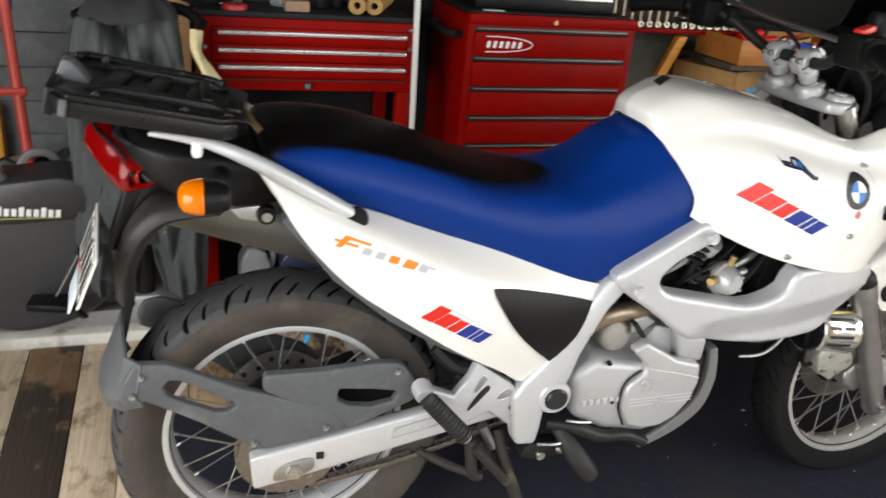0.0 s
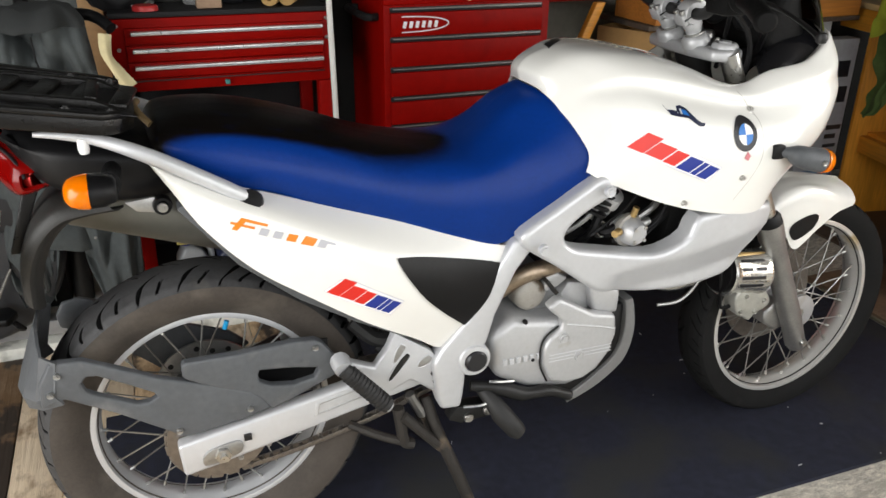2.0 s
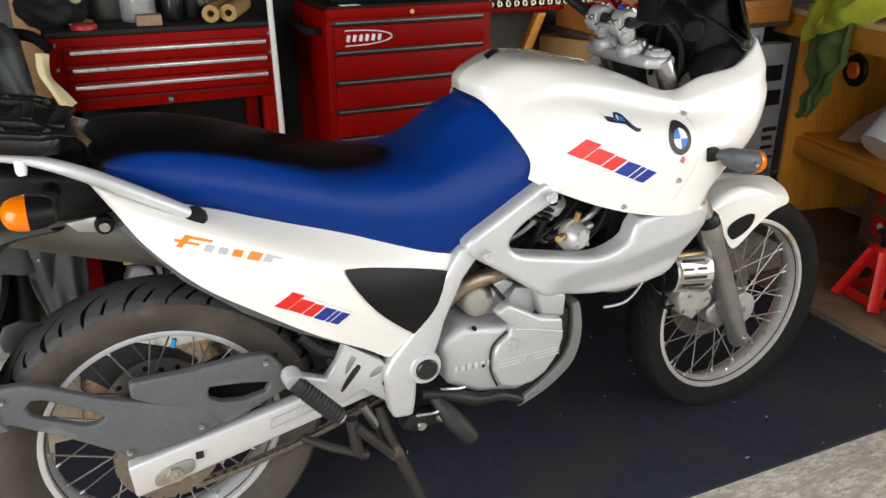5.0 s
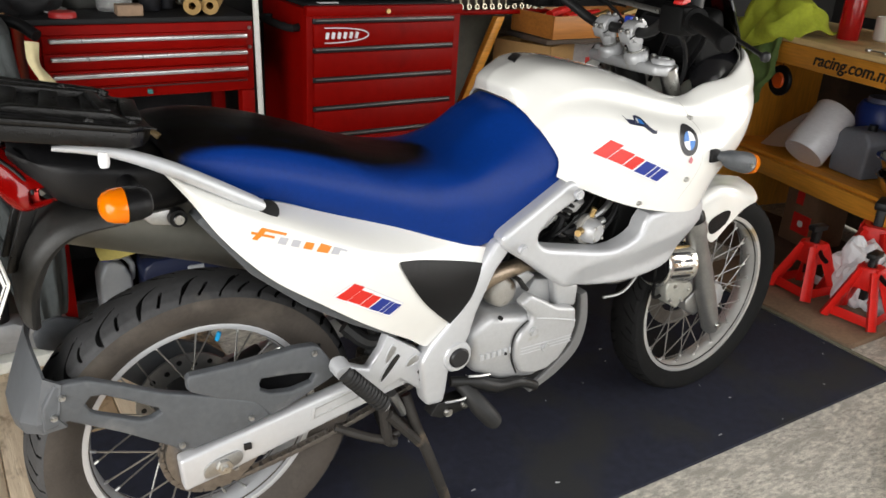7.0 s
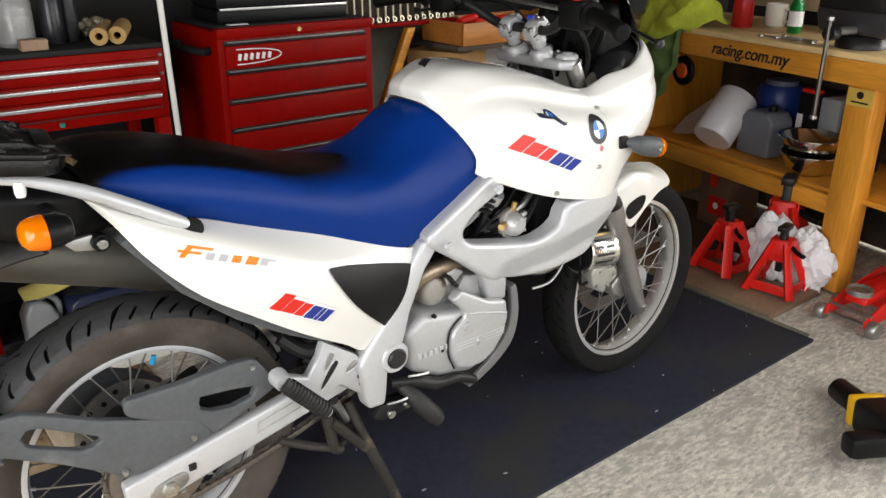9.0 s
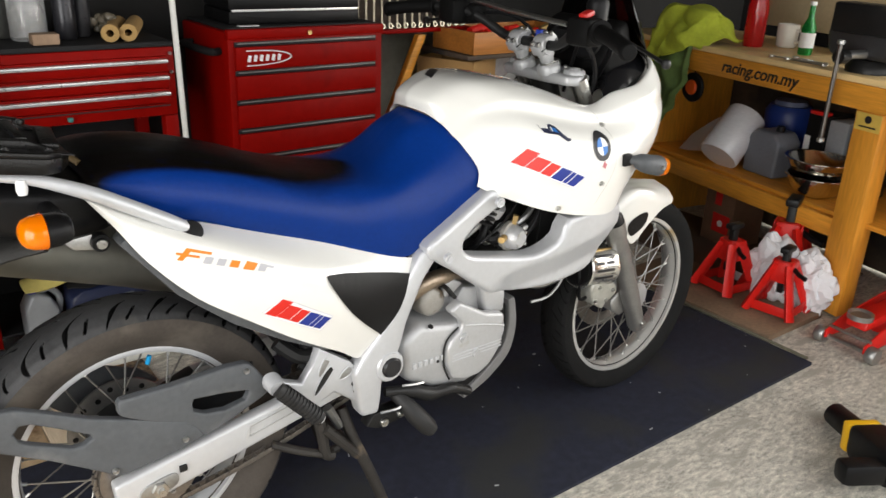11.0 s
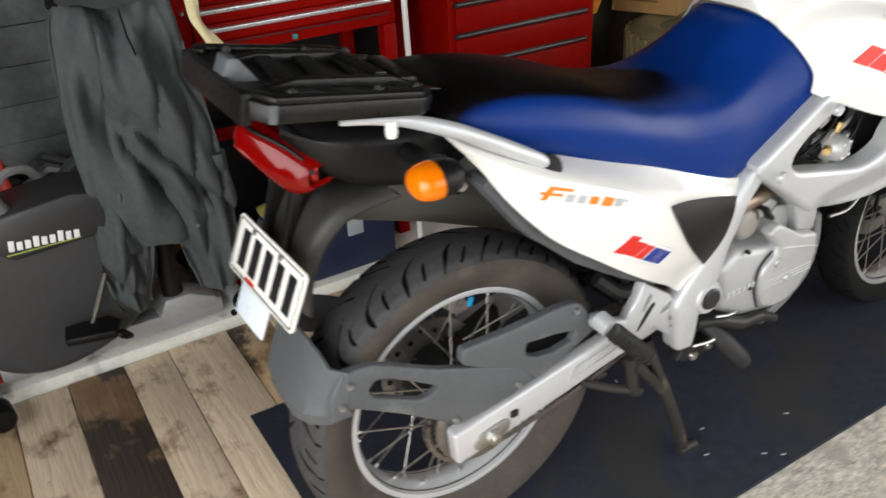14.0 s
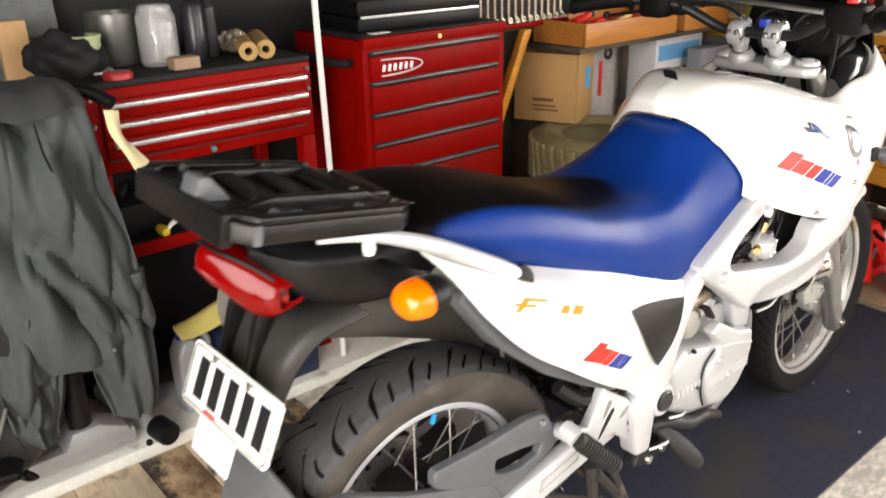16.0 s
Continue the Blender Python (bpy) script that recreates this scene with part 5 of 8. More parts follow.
peg = part("passenger_peg", tube([PA, PA.lerp(PB, 0.5), PB], [0.0155, 0.0165, 0.0155], 14), PEGRUBBER, bike, "grey-black rubber passenger peg")
part("peg_tip", lathe([(0, 0.006), (0.010, 0.005), (0.014, 0.0), (0, 0)], Matrix.Translation(PB) @ (PB - PA).normalized().to_track_quat("Z", "Y").to_matrix().to_4x4(), 14), SILVER, peg, "worn pale tip")
part("peg_root", tube([(0.246, -0.16, 0.500), (0.238, -0.185, 0.514), PA], [0.016, 0.020, 0.018], 12), SILVER, peg, "silver peg root")
for k in range(12):
    D = (PB - PA).normalized().to_track_quat("Z", "Y").to_matrix().to_4x4()
    part("rib", lathe([(0.012, -0.0024), (0.0186, -0.0015), (0.0186, 0.0015), (0.012, 0.0024)], Matrix.Translation(PA.lerp(PB, 0.12 + 0.8 * k / 11)) @ D, 14, closed=True), PEGRUBBER, peg)
part("pivot_cap", lathe([(0, 0.006), (0.02, 0.006), (0.024, 0.002), (0.024, -0.01), (0, -0.01)], pose(0.520, -0.199, 0.463, 90, 0, 0), 28), INKBLACK, bike, "black swingarm pivot cap")
part("pivot_ring", lathe([(0.024, 0.005), (0.033, 0.004), (0.037, -0.002), (0.038, -0.05), (0.024, -0.05)], pose(0.517, -0.195, 0.464, 90, 0, 0), 28, closed=True), SILVER, bike)
part("rider_peg", tube([(0.545, -0.17, 0.375), (0.56, -0.195, 0.355), (0.575, -0.215, 0.33), (0.602, -0.23, 0.295), (0.612, -0.235, 0.284)], [0.014, 0.018, 0.023, 0.022, 0.016], 12), PEGRUBBER, bike, "black rubber rider peg")
part("brake_pedal", tube(smooth_loop([(0.52, -0.17, 0.385), (0.575, -0.185, 0.378), (0.635, -0.19, 0.352), (0.70, -0.19, 0.345), (0.755, -0.188, 0.318)], 4, False), [0.012] * 4 + [0.017] * 5 + [0.014] * 4 + [0.012] * 4, 10), BLACKMET, bike, "black brake pedal")
part("brake_rod", tube(smooth_loop([(0.50, -0.185, 0.345), (0.54, -0.2, 0.352), (0.57, -0.195, 0.365)], 4, False), 0.004, 6), CHROME, bike)
part("master_link", tube(smooth_loop([(0.555, -0.19, 0.40), (0.58, -0.2, 0.40), (0.61, -0.195, 0.393)], 4, False), 0.003, 6), CHROME, bike)
part("lower_bracket", prism([(0.49, 0.34), (0.56, 0.335), (0.60, 0.315), (0.585, 0.30), (0.50, 0.295), (0.47, 0.31)], -0.175, -0.14, 0.005), BLACKMET, bike, "black lower bracket")
bolt((0.515, -0.177, 0.31), 0.011), bolt((0.56, -0.177, 0.318), 0.011)
# centre stand
stand = part("centre_stand", tube(smooth_loop([(0.44, -0.11, 0.34), (0.455, -0.135, 0.27), (0.50, -0.15, 0.15), (0.545, -0.158, 0.022)], 4, False), [0.014] * 12 + [0.012], 10), STANDMET, bike, "black steel centre stand")
part("far_leg", tube(smooth_loop([(0.44, 0.11, 0.34), (0.455, 0.135, 0.27), (0.50, 0.15, 0.15), (0.545, 0.158, 0.022)], 4, False), 0.013, 10), STANDMET, stand)
part("foot", tube([(0.535, -0.158, 0.012), (0.585, -0.16, 0.012)], 0.012, 10), STANDMET, stand), part("foot", tube([(0.535, 0.158, 0.012), (0.585, 0.16, 0.012)], 0.012, 10), STANDMET, stand)
part("cross_tube", tube([(0.47, -0.14, 0.22), (0.47, 0.14, 0.22)], 0.011, 10), STANDMET, stand)
part("link_arm", tube(smooth_loop([(0.368, -0.14, 0.345), (0.374, -0.142, 0.30), (0.381, -0.142, 0.256), (0.40, -0.14, 0.246)], 4, False), 0.013, 8), STANDMET, stand)
part("lever_arm", tube(smooth_loop([(0.27, -0.10, 0.300), (0.33, -0.13, 0.276), (0.384, -0.142, 0.254)], 4, False), 0.010, 8), STANDMET, stand, "stand lever")
part("tail_strut", tube([(0.375, -0.15, 0.330), (0.465, -0.146, 0.222)], 0.012, 8), STANDMET, stand)
part("spring", tube([(0.43, -0.12, 0.30), (0.40, -0.12, 0.36)], 0.011, 8), STEEL, stand)
# shock, inner guard, wiring behind the tail
part("shock_spring", tube([(0.36 + 0.016 * math.cos(k * 0.9), 0.016 * math.sin(k * 0.9) + 0.0, 0.45 + 0.0028 * k) for k in range(70)], 0.006, 6), BLACKMET, bike, "rear shock spring")
part("inner_guard", prism([(0.25, 0.64), (0.34, 0.57), (0.36, 0.45), (0.40, 0.45), (0.42, 0.60), (0.32, 0.72), (0.27, 0.72)], -0.10, 0.10, 0.01), BLACKPLA, bike, "black inner mudguard")
for P, r in (([(0.30, -0.11, 0.60), (0.34, -0.13, 0.55), (0.35, -0.12, 0.48)], 0.012), ([(0.34, -0.10, 0.56), (0.37, -0.13, 0.53), (0.42, -0.13, 0.50)], 0.01), ([(0.33, -0.13, 0.50), (0.36, -0.15, 0.475), (0.41, -0.14, 0.46)], 0.012), ([(0.28, -0.12, 0.56), (0.32, -0.14, 0.525), (0.36, -0.14, 0.52)], 0.016)):
    part("hose", tube(smooth_loop(P, 4, False), r, 8), BLACKMET, bike)
part("under_panel", prism([(-0.01, 0.875), (0.08, 0.765), (0.18, 0.685), (0.29, 0.615), (0.37, 0.56), (0.365, 0.548), (0.27, 0.598), (0.165, 0.665), (0.065, 0.75), (-0.025, 0.865)], -0.192, -0.14, 0.004), GREYPLA, bike, "dull grey panel lip under the tail")
# silencer on the far side
part("silencer", tube([(-0.22, 0.15, 0.80), (-0.20, 0.15, 0.795), (0.08, 0.15, 0.70), (0.20, 0.14, 0.64), (0.30, 0.12, 0.56)], [0.05, 0.062, 0.062, 0.05, 0.03], 24), mat("satin_silencer", (0.26, 0.25, 0.215), 0.5, metal=0.6, vary=0.1, scale=6, dirt=(0.2, 0.17, 0.12), dirt_at=0.6), bike, "dull steel silencer")
# tail unit and rack
TU = []
for x, w, zt, zb in ((0.03, 0.10, 0.945, 0.87), (-0.04, 0.125, 0.962, 0.855), (-0.12, 0.13, 0.972, 0.858), (-0.19, 0.124, 0.98, 0.878), (-0.235, 0.10, 0.984, 0.905), (-0.275, 0.06, 0.988, 0.955)):
    TU.append([(x, 0, zt), (x, -w * 0.6, zt), (x, -w * 0.95, zt - 0.02), (x, -w, (zt + zb) / 2 + 0.01), (x, -w * 0.9, zb + 0.012), (x, -w * 0.5, zb), (x, 0, zb)])
tail = part("tail_unit", skin(grid_points(TU, 4, 3), None, True, 0.004), BLACKPLA, bike, "black plastic tail unit")
LENS = []
HALF = [(0.153, -0.254, 0.920, -0.258, 0.907, -0.254, 0.892), (0.140, -0.260, 0.930, -0.272, 0.908, -0.262, 0.884), (0.110, -0.274, 0.941, -0.285, 0.911, -0.270, 0.877), (0.080, -0.290, 0.953, -0.299, 0.918, -0.281, 0.882), (0.040, -0.307, 0.964, -0.315, 0.931, -0.297, 0.903), (0.0, -0.316, 0.973, -0.326, 0.954, -0.319, 0.930)]
for y, xt, zt, xm, zm, xb, zb in [(-h[0],) + h[1:] for h in HALF] + HALF[-2::-1]:
    LENS.append([(xt + 0.03, y, zt + 0.002), (xt, y, zt), (xm, y, zm), (xb, y, zb), (xb + 0.03, y, zb + 0.004)])
narrow = lambda y: 0.64 * y + 0.003
LENS = [[(x, narrow(y), z) for x, y, z in r] for r in LENS]
lens = part("tail_light", skin(grid_points(LENS, 4, 4), None, False, 0.006), REDLENS, bike, "wide red tail light lens")
part("lens_back", skin(grid_points([[(p[0] + 0.016, p[1] * 0.95, p[2] - (p[2] - 0.92) * 0.12) for p in r] for r in LENS], 3, 3), None, False, 0.004), mat("reflector", (0.3, 0.012, 0.01), 0.2, metal=0.6), lens)
part("lens_divider", tube(smooth_loop([(x, narrow(y), z) for x, y, z in ((-0.262, -0.145, 0.903), (-0.284, -0.100, 0.902), (-0.302, -0.060, 0.916), (-0.327, 0, 0.945), (-0.302, 0.060, 0.916), (-0.284, 0.100, 0.902), (-0.262, 0.145, 0.903))], 4, False), 0.0018, 6), mat("lens_dark", (0.2, 0.004, 0.004), 0.3), lens)
part("lens_rim", tube(smooth_loop([(x, narrow(y), z) for x, y, z in ((-0.314, 0.02, 0.976), (-0.303, -0.042, 0.968), (-0.285, -0.082, 0.957), (-0.268, -0.114, 0.944), (-0.254, -0.140, 0.926), (-0.250, -0.152, 0.912))], 4, False), 0.003, 8), BLACKPLA, lens, "black rim over the lens")
for s in (-1,):
    stem = part("indicator_stem", tube([(-0.115, s * 0.12, 0.925), (-0.118, s * 0.20, 0.93), (-0.12, s * 0.235, 0.934)], [0.014, 0.016, 0.02], 12), BLACKPLA, bike, "black indicator stalk")
    part("indicator_body", tube([(-0.108, s * 0.258, 0.935), (-0.112, s * 0.258, 0.935), (-0.126, s * 0.258, 0.935), (-0.145, s * 0.258, 0.935)], [0.018, 0.025, 0.031, 0.033], 24, flat=0.8), BLACKPLA, stem, "black indicator housing")
    part("indicator_lens", tube([(-0.146, s * 0.258, 0.935), (-0.150, s * 0.258, 0.935), (-0.164, s * 0.258, 0.935), (-0.174, s * 0.258, 0.935), (-0.180, s * 0.258, 0.935), (-0.182, s * 0.258, 0.935)], [0.033, 0.0335, 0.031, 0.026, 0.017, 0.008], 24, flat=0.8), AMBER, stem, "amber indicator lens")
    part("lens_bulb", lathe([(0, 0.012), (0.01, 0.006), (0.01, -0.012), (0, -0.012)], pose(-0.158, s * 0.262, 0.935, 0, -90, 0), 10), mat("bulb_amber", (0.9, 0.45, 0.05), 0.2, vary=0.02), stem)
for s in (-1, 1):
    rail = part("grab_rail", tube(smooth_loop([(-0.22, s * 0.140, 0.996), (-0.175, s * 0.148, 0.992), (-0.125, s * 0.156, 0.982), (-0.05, s * 0.178, 0.953), (0.06, s * 0.197, 0.893), (0.095, s * 0.192, 0.866)], 5, False), [0.004 + 0.009 * min(1, k / 15) for k in range(26)], 12), SILVER, bike, "silver tubular grab rail")
    part("rail_peg", lathe([(0, 0.026), (0.007, 0.025), (0.009, 0.018), (0.0085, 0), (0, 0)], pose(-0.15, s * 0.155, 0.988, 180, 0, 0), 12), INKWHITE, rail, "white plastic peg")
    part("rail_foot", lathe([(0, 0.012), (0.018, 0.01), (0.022, 0), (0, 0)], pose(0.095, s * 0.20, 0.868, 60 if s < 0 else -60, 0, 0), 14), BLACKPLA, rail)
RM = pose(-0.070, -0.035, 1.010, 0, 10.5, 0)
rack = part("luggage_rack", prism([(-0.285, -0.135), (-0.262, -0.163), (-0.045, -0.152), (-0.018, -0.13), (0.002, -0.085), (0.002, 0.085), (-0.018, 0.13), (-0.045, 0.152), (-0.262, 0.163), (-0.285, 0.135)], -0.022, 0.004, 0.004, "z"), RACKPLA, bike, "black plastic luggage rack tray")
rack.matrix_basis = RM
for s in (-1, 1):
    part("rack_edge", prism([(-0.283, s * 0.120), (-0.260, s * 0.162), (-0.046, s * 0.151), (-0.019, s * 0.128), (-0.029, s * 0.116), (-0.058, s * 0.132), (-0.250, s * 0.140), (-0.262, s * 0.116)], 0.003, 0.012, 0.003, "z"), RACKPLA, rack)
    part("rack_strip", box(-0.268, -0.258, s * 0.1635 - 0.003, s * 0.1635 + 0.002, -0.020, 0.004, 0.001), GREYPLA, rack, "worn grey corner")
    part("rack_rail", prism([(-0.255, 0.003), (-0.20, 0.016), (-0.06, 0.018), (-0.01, 0.003)], s * 0.078 - 0.010, s * 0.078 + 0.010, 0.004), RACKPLA, rack)
    for k in range(4):
        part("rack_slot", prism([(-0.215 + 0.06 * k, s * 0.092), (-0.185 + 0.06 * k, s * 0.092), (-0.175 + 0.06 * k, s * 0.112), (-0.205 + 0.06 * k, s * 0.112)], 0.0035, 0.0052, 0.0004, "z"), INKBLACK, rack)
for k in range(4):
    part("rack_rib", prism([(-0.225 + 0.062 * k, -0.072), (-0.195 + 0.062 * k, -0.072), (-0.175 + 0.062 * k, 0.072), (-0.205 + 0.062 * k, 0.072)], 0.003, 0.013, 0.004, "z"), RACKPLA, rack)
part("rack_tab", prism([(-0.290, -0.01), (-0.280, 0.034), (-0.266, 0.034), (-0.235, 0.004), (-0.262, -0.01)], -0.045, 0.0, 0.004), GREYPLA, rack, "upturned grey rear tab")
part("rack_back", prism([(-0.292, -0.130), (-0.292, 0.130), (-0.276, 0.130), (-0.276, -0.130)], -0.032, 0.010, 0.004, "z"), RACKPLA, rack)
part("latch_bar", box(-0.075, -0.055, -0.065, 0.065, 0.004, 0.020, 0.005), RACKPLA, rack)
for x, y in ((-0.035, -0.115), (-0.035, 0.115), (-0.10, -0.124), (-0.10, 0.124), (-0.225, -0.128), (-0.225, 0.128)):
    bolt((x, y, 0.008), 0.008, rack, (0, 0, 1), BLACKMET)
part("strap_loop", tube(smooth_loop([(-0.045, -0.075, 0.980), (-0.062, -0.045, 0.994), (-0.068, 0.0, 0.998), (-0.062, 0.045, 0.994)], 4, False), 0.006, 10), mat("brown_strap", (0.16, 0.11, 0.05), 0.5, vary=0.2, scale=40), bike, "brown strap loop behind the seat")
stay = part("indicator_stay", prism([(-0.104, 0.872), (-0.056, 0.877), (-0.036, 0.845), (-0.086, 0.853)], -0.150, -0.140, 0.003), STEEL, bike, "steel tail stay")
part("stay_bush", lathe([(0, 0.010), (0.009, 0.010), (0.010, 0.006), (0.015, 0.006), (0.016, 0.0), (0.016, -0.012), (0, -0.012)], pose(-0.045, -0.155, 0.862, 90, 0, 0), 18), BLACKPLA, stay, "black rubber bush")
part("bush_bolt", lathe([(0, 0.004), (0.008, 0.003), (0.009, 0), (0, 0)], pose(-0.045, -0.1655, 0.862, 90, 0, 0), 14), CHROME, stay)
# number plate with bars, hangers
PM = pose(-0.331, -0.059, 0.764, 3.6, 22, 4.5)
PL = mat("plate_white", (0.78, 0.77, 0.72), 0.35, vary=0.04, scale=20, dirt=(0.55, 0.42, 0.2), dirt_at=0.68, dirt_scale=12)
plate = part("number_plate", prism([(y, z) for y, z in ((-0.114, -0.042), (-0.108, -0.048), (0.108, -0.048), (0.114, -0.042), (0.114, 0.042), (0.108, 0.048), (-0.108, 0.048), (-0.114, 0.042))], -0.002, 0.002, 0.0012, "x"), PL, bike, "white number plate with dark border and bars")
plate.matrix_basis = PM
for a in ((-0.106, 0.106, 0.0415, 0.0435), (-0.106, 0.106, -0.0435, -0.0415), (-0.1095, -0.1075, -0.040, 0.040), (0.1075, 0.1095, -0.040, 0.040)):
    part("border", box(-0.0032, -0.0015, *a, 0), INKBLACK, plate)
for k in range(5):
    part("bar", box(-0.0034, -0.0015, -0.094 + 0.0395 * k, -0.070 + 0.0395 * k, -0.031, 0.031, 0.001), INKBLACK, plate, "dark plain bar")
part("red_mark", box(-0.0034, -0.0015, 0.02, 0.05, -0.040, -0.036, 0), INKRED, plate)
for y in (-0.035, 0.055):
    part("plate_screw", lathe([(0, 0.004), (0.005, 0.003), (0.006, 0), (0, 0)], pose(-0.002, y, 0.038, 0, -90, 0), 10), STEEL, plate)
part("licence_label", box(-0.002, 0.002, -0.038, 0.058, -0.100, -0.049, 0.001), mat("label_white", (0.62, 0.68, 0.75), 0.3, vary=0.06), plate, "pale licence label holder")
for y in (-0.035, 0.04):
    part("plate_hanger", prism([(-0.262, 0.885), (-0.235, 0.885), (-0.288, 0.76), (-0.304, 0.76)], y - 0.007, y + 0.007, 0.003), RACKPLA, bike, "black plate hanger")
FENDER = [[(x + 0.012, 0.5 * -w, z - 0.012), (x, -w, z), (x - 0.012, -w, z + 0.012), (x - 0.018, -w * 0.8, z + 0.022), (x - 0.020, 0, z + 0.024)] for x, w, z in ((-0.12, 0.098, 0.845), (-0.195, 0.096, 0.835), (-0.235, 0.090, 0.805), (-0.258, 0.082, 0.765), (-0.272, 0.074, 0.72), (-0.276, 0.066, 0.665))]
part("rear_fender", skin(grid_points(FENDER, 4, 3), None, True, 0.004), FENDERPLA, bike, "dusty black plastic rear fender under the tail").location = (0, -0.012, 0)


# ---- floor pieces ----
carpet = tagged(finish("carpet", prism([(-0.26, -0.318), (2.222, -0.318), (2.222, 0.86), (0.50, 0.86), (0.50, 0.56), (-0.26, 0.56)], -0.012, 0.0, 0.002, "z"), CARPET), "navy blue carpet strip on the concrete floor", "carpet")
fr = random.Random(3)
fluff = bmesh.new()
for k in range(34):
    x, y, a = fr.uniform(0.1, 2.2), fr.uniform(-0.32, 0.5), fr.uniform(0, 180)
    l = fr.choice((0.0012, 0.002, 0.003, 0.006))
    box(-l, l, -0.001, 0.001, 0, 0.002, 0, pose(x, y, 0.0005, 0, 0, a), fluff)
tagged(finish("lint", fluff, mat("lint_white", (0.5, 0.5, 0.5), 0.9)), "pale lint scattered on the carpet", "lint", kind="stuff")
slab = tagged(finish("slab", box(-1.9, 1.45, 0.985, BACK, -0.012, 0.03, 0.006), SLAB), "grey painted concrete slab along the wall", kind="structure")
planks = tagged(new("plank_floor"), "old stained timber planks laid on the floor", kind="structure")
edge = -1.55


def floorboard(name, base, brown_at, dark_at):
    """Worn boards: grain along y, brown stains and oil-dark patches, shifted from board to board."""
    m = bpy.data.materials.new(name)
    m.use_nodes = True
    N, L = m.node_tree.nodes, m.node_tree.links
    b = N["Principled BSDF"]
    b.inputs["Roughness"].default_value = 0.8
    tc, info, off = N.new("ShaderNodeTexCoord"), N.new("ShaderNodeObjectInfo"), N.new("ShaderNodeVectorMath")
    off.inputs[1].default_value = (0, 7, 3)
    sc = N.new("ShaderNodeVectorMath")
    sc.operation = "SCALE"
    sc.inputs[0].default_value = (0, 7, 3)
    L.new(info.outputs["Random"], sc.inputs["Scale"]), L.new(tc.outputs["Object"], off.inputs[0]), L.new(sc.outputs[0], off.inputs[1])

    def cloud(stretch, scale, detail, lo, hi):
        mp, n, r = N.new("ShaderNodeMapping"), N.new("ShaderNodeTexNoise"), N.new("ShaderNodeMapRange")
        mp.inputs["Scale"].default_value = stretch
        n.inputs["Scale"].default_value, n.inputs["Detail"].default_value, n.inputs["Roughness"].default_value = scale, detail, 0.62
        r.inputs[1].default_value, r.inputs[2].default_value = lo, hi
        L.new(off.outputs[0], mp.inputs[0]), L.new(mp.outputs[0], n.inputs["Vector"]), L.new(n.outputs[0], r.inputs[0])
        return r.outputs[0]

    def blend(fac, a, c):
        x = N.new("ShaderNodeMixRGB")
        L.new(fac, x.inputs[0])
        if isinstance(a, tuple):
            x.inputs[1].default_value = (*a, 1)
        else:
            L.new(a, x.inputs[1])
        x.inputs[2].default_value = (*c, 1)
        return x.outputs[0]

    grain = cloud((1, 0.09, 1), 60, 5, 0.36, 0.80)
    c = blend(grain, base, tuple(v * k for v, k in zip(base, (0.76, 0.71, 0.65))))
    c = blend(cloud((1.3, 0.8, 1), 9, 8, brown_at, brown_at + 0.16), c, (0.23, 0.135, 0.065))
    c = blend(cloud((1, 0.6, 1), 4.5, 9, dark_at, dark_at + 0.06), c, (0.05, 0.036, 0.026))
    L.new(c, b.inputs["Base Color"])
    bp = N.new("ShaderNodeBump")
    bp.inputs["Strength"].default_value, bp.inputs["Distance"].default_value = 0.5, 0.004
    L.new(grain, bp.inputs["Height"]), L.new(bp.outputs[0], b.inputs["Normal"])
    return m


PALEBOARD, WORN, DARKBOARD = floorboard("pale_floorboard", (0.80, 0.66, 0.48), 0.54, 0.60), floorboard("worn_floorboard", (0.66, 0.48, 0.29), 0.48, 0.51), floorboard("oily_floorboard", (0.33, 0.22, 0.13), 0.42, 0.43)
for w, m in ((0.17, PALEBOARD), (0.16, WORN), (0.16, PALEBOARD), (0.14, PALEBOARD), (0.14, WORN), (0.143, PALEBOARD), (0.151, DARKBOARD), (0.127, PALEBOARD), (0.176, PALEBOARD), (0.128, WORN), (0.125, PALEBOARD), (0.12, PALEBOARD), (0.12, WORN)):
    part("plank", box(edge + 0.0015, edge + w - 0.0015, -1.05 + fr.uniform(0, 0.05), 0.98, -0.02, -0.003 - fr.uniform(0, 0.003), 0.003), m, planks)
    edge += w
BROWNPLY = mat("brown_ply", (0.2, 0.13, 0.08), 0.7, vary=0.3, scale=8, bump=0.3)
tagged(finish("floor_board", box(2.245, 2.62, -0.13, 0.60, -0.012, 0.012, 0.003), BROWNPLY), "brown plywood board under the jack stands", "board")
# added dark sheet: paints the shade on the floor under the bench
tagged(finish("floor_shade", box(2.625, 3.20, 0.0, 1.08, -0.012, -0.001, 0.002), mat("shade_brown", (0.09, 0.06, 0.04), 0.7, vary=0.3, scale=8, bump=0.3)), "dark brown sheet that paints the shade under the bench", "board")
tagged(finish("carpet_trim", tube([(2.226, -0.295, 0.004), (2.229, 0.1, 0.005), (2.225, 0.5, 0.004)], 0.006, 6), mat("frayed_edge", (0.14, 0.13, 0.09), 0.9, vary=0.4, scale=60, bump=0.6)), "frayed carpet edge", kind="structure")

# ---- lap siding on the back wall ----
siding = tagged(new("siding"), "grey painted lap siding boards", kind="structure")
for k in range(20):
    z0 = 0.06 + 0.1135 * k
    part("siding_board", prism([(1.535, z0), (1.558, z0), (1.558, z0 + 0.108), (1.551, z0 + 0.108)], CORNER_L + 0.001, -0.02, 0.0015, "x"), SIDING, siding)

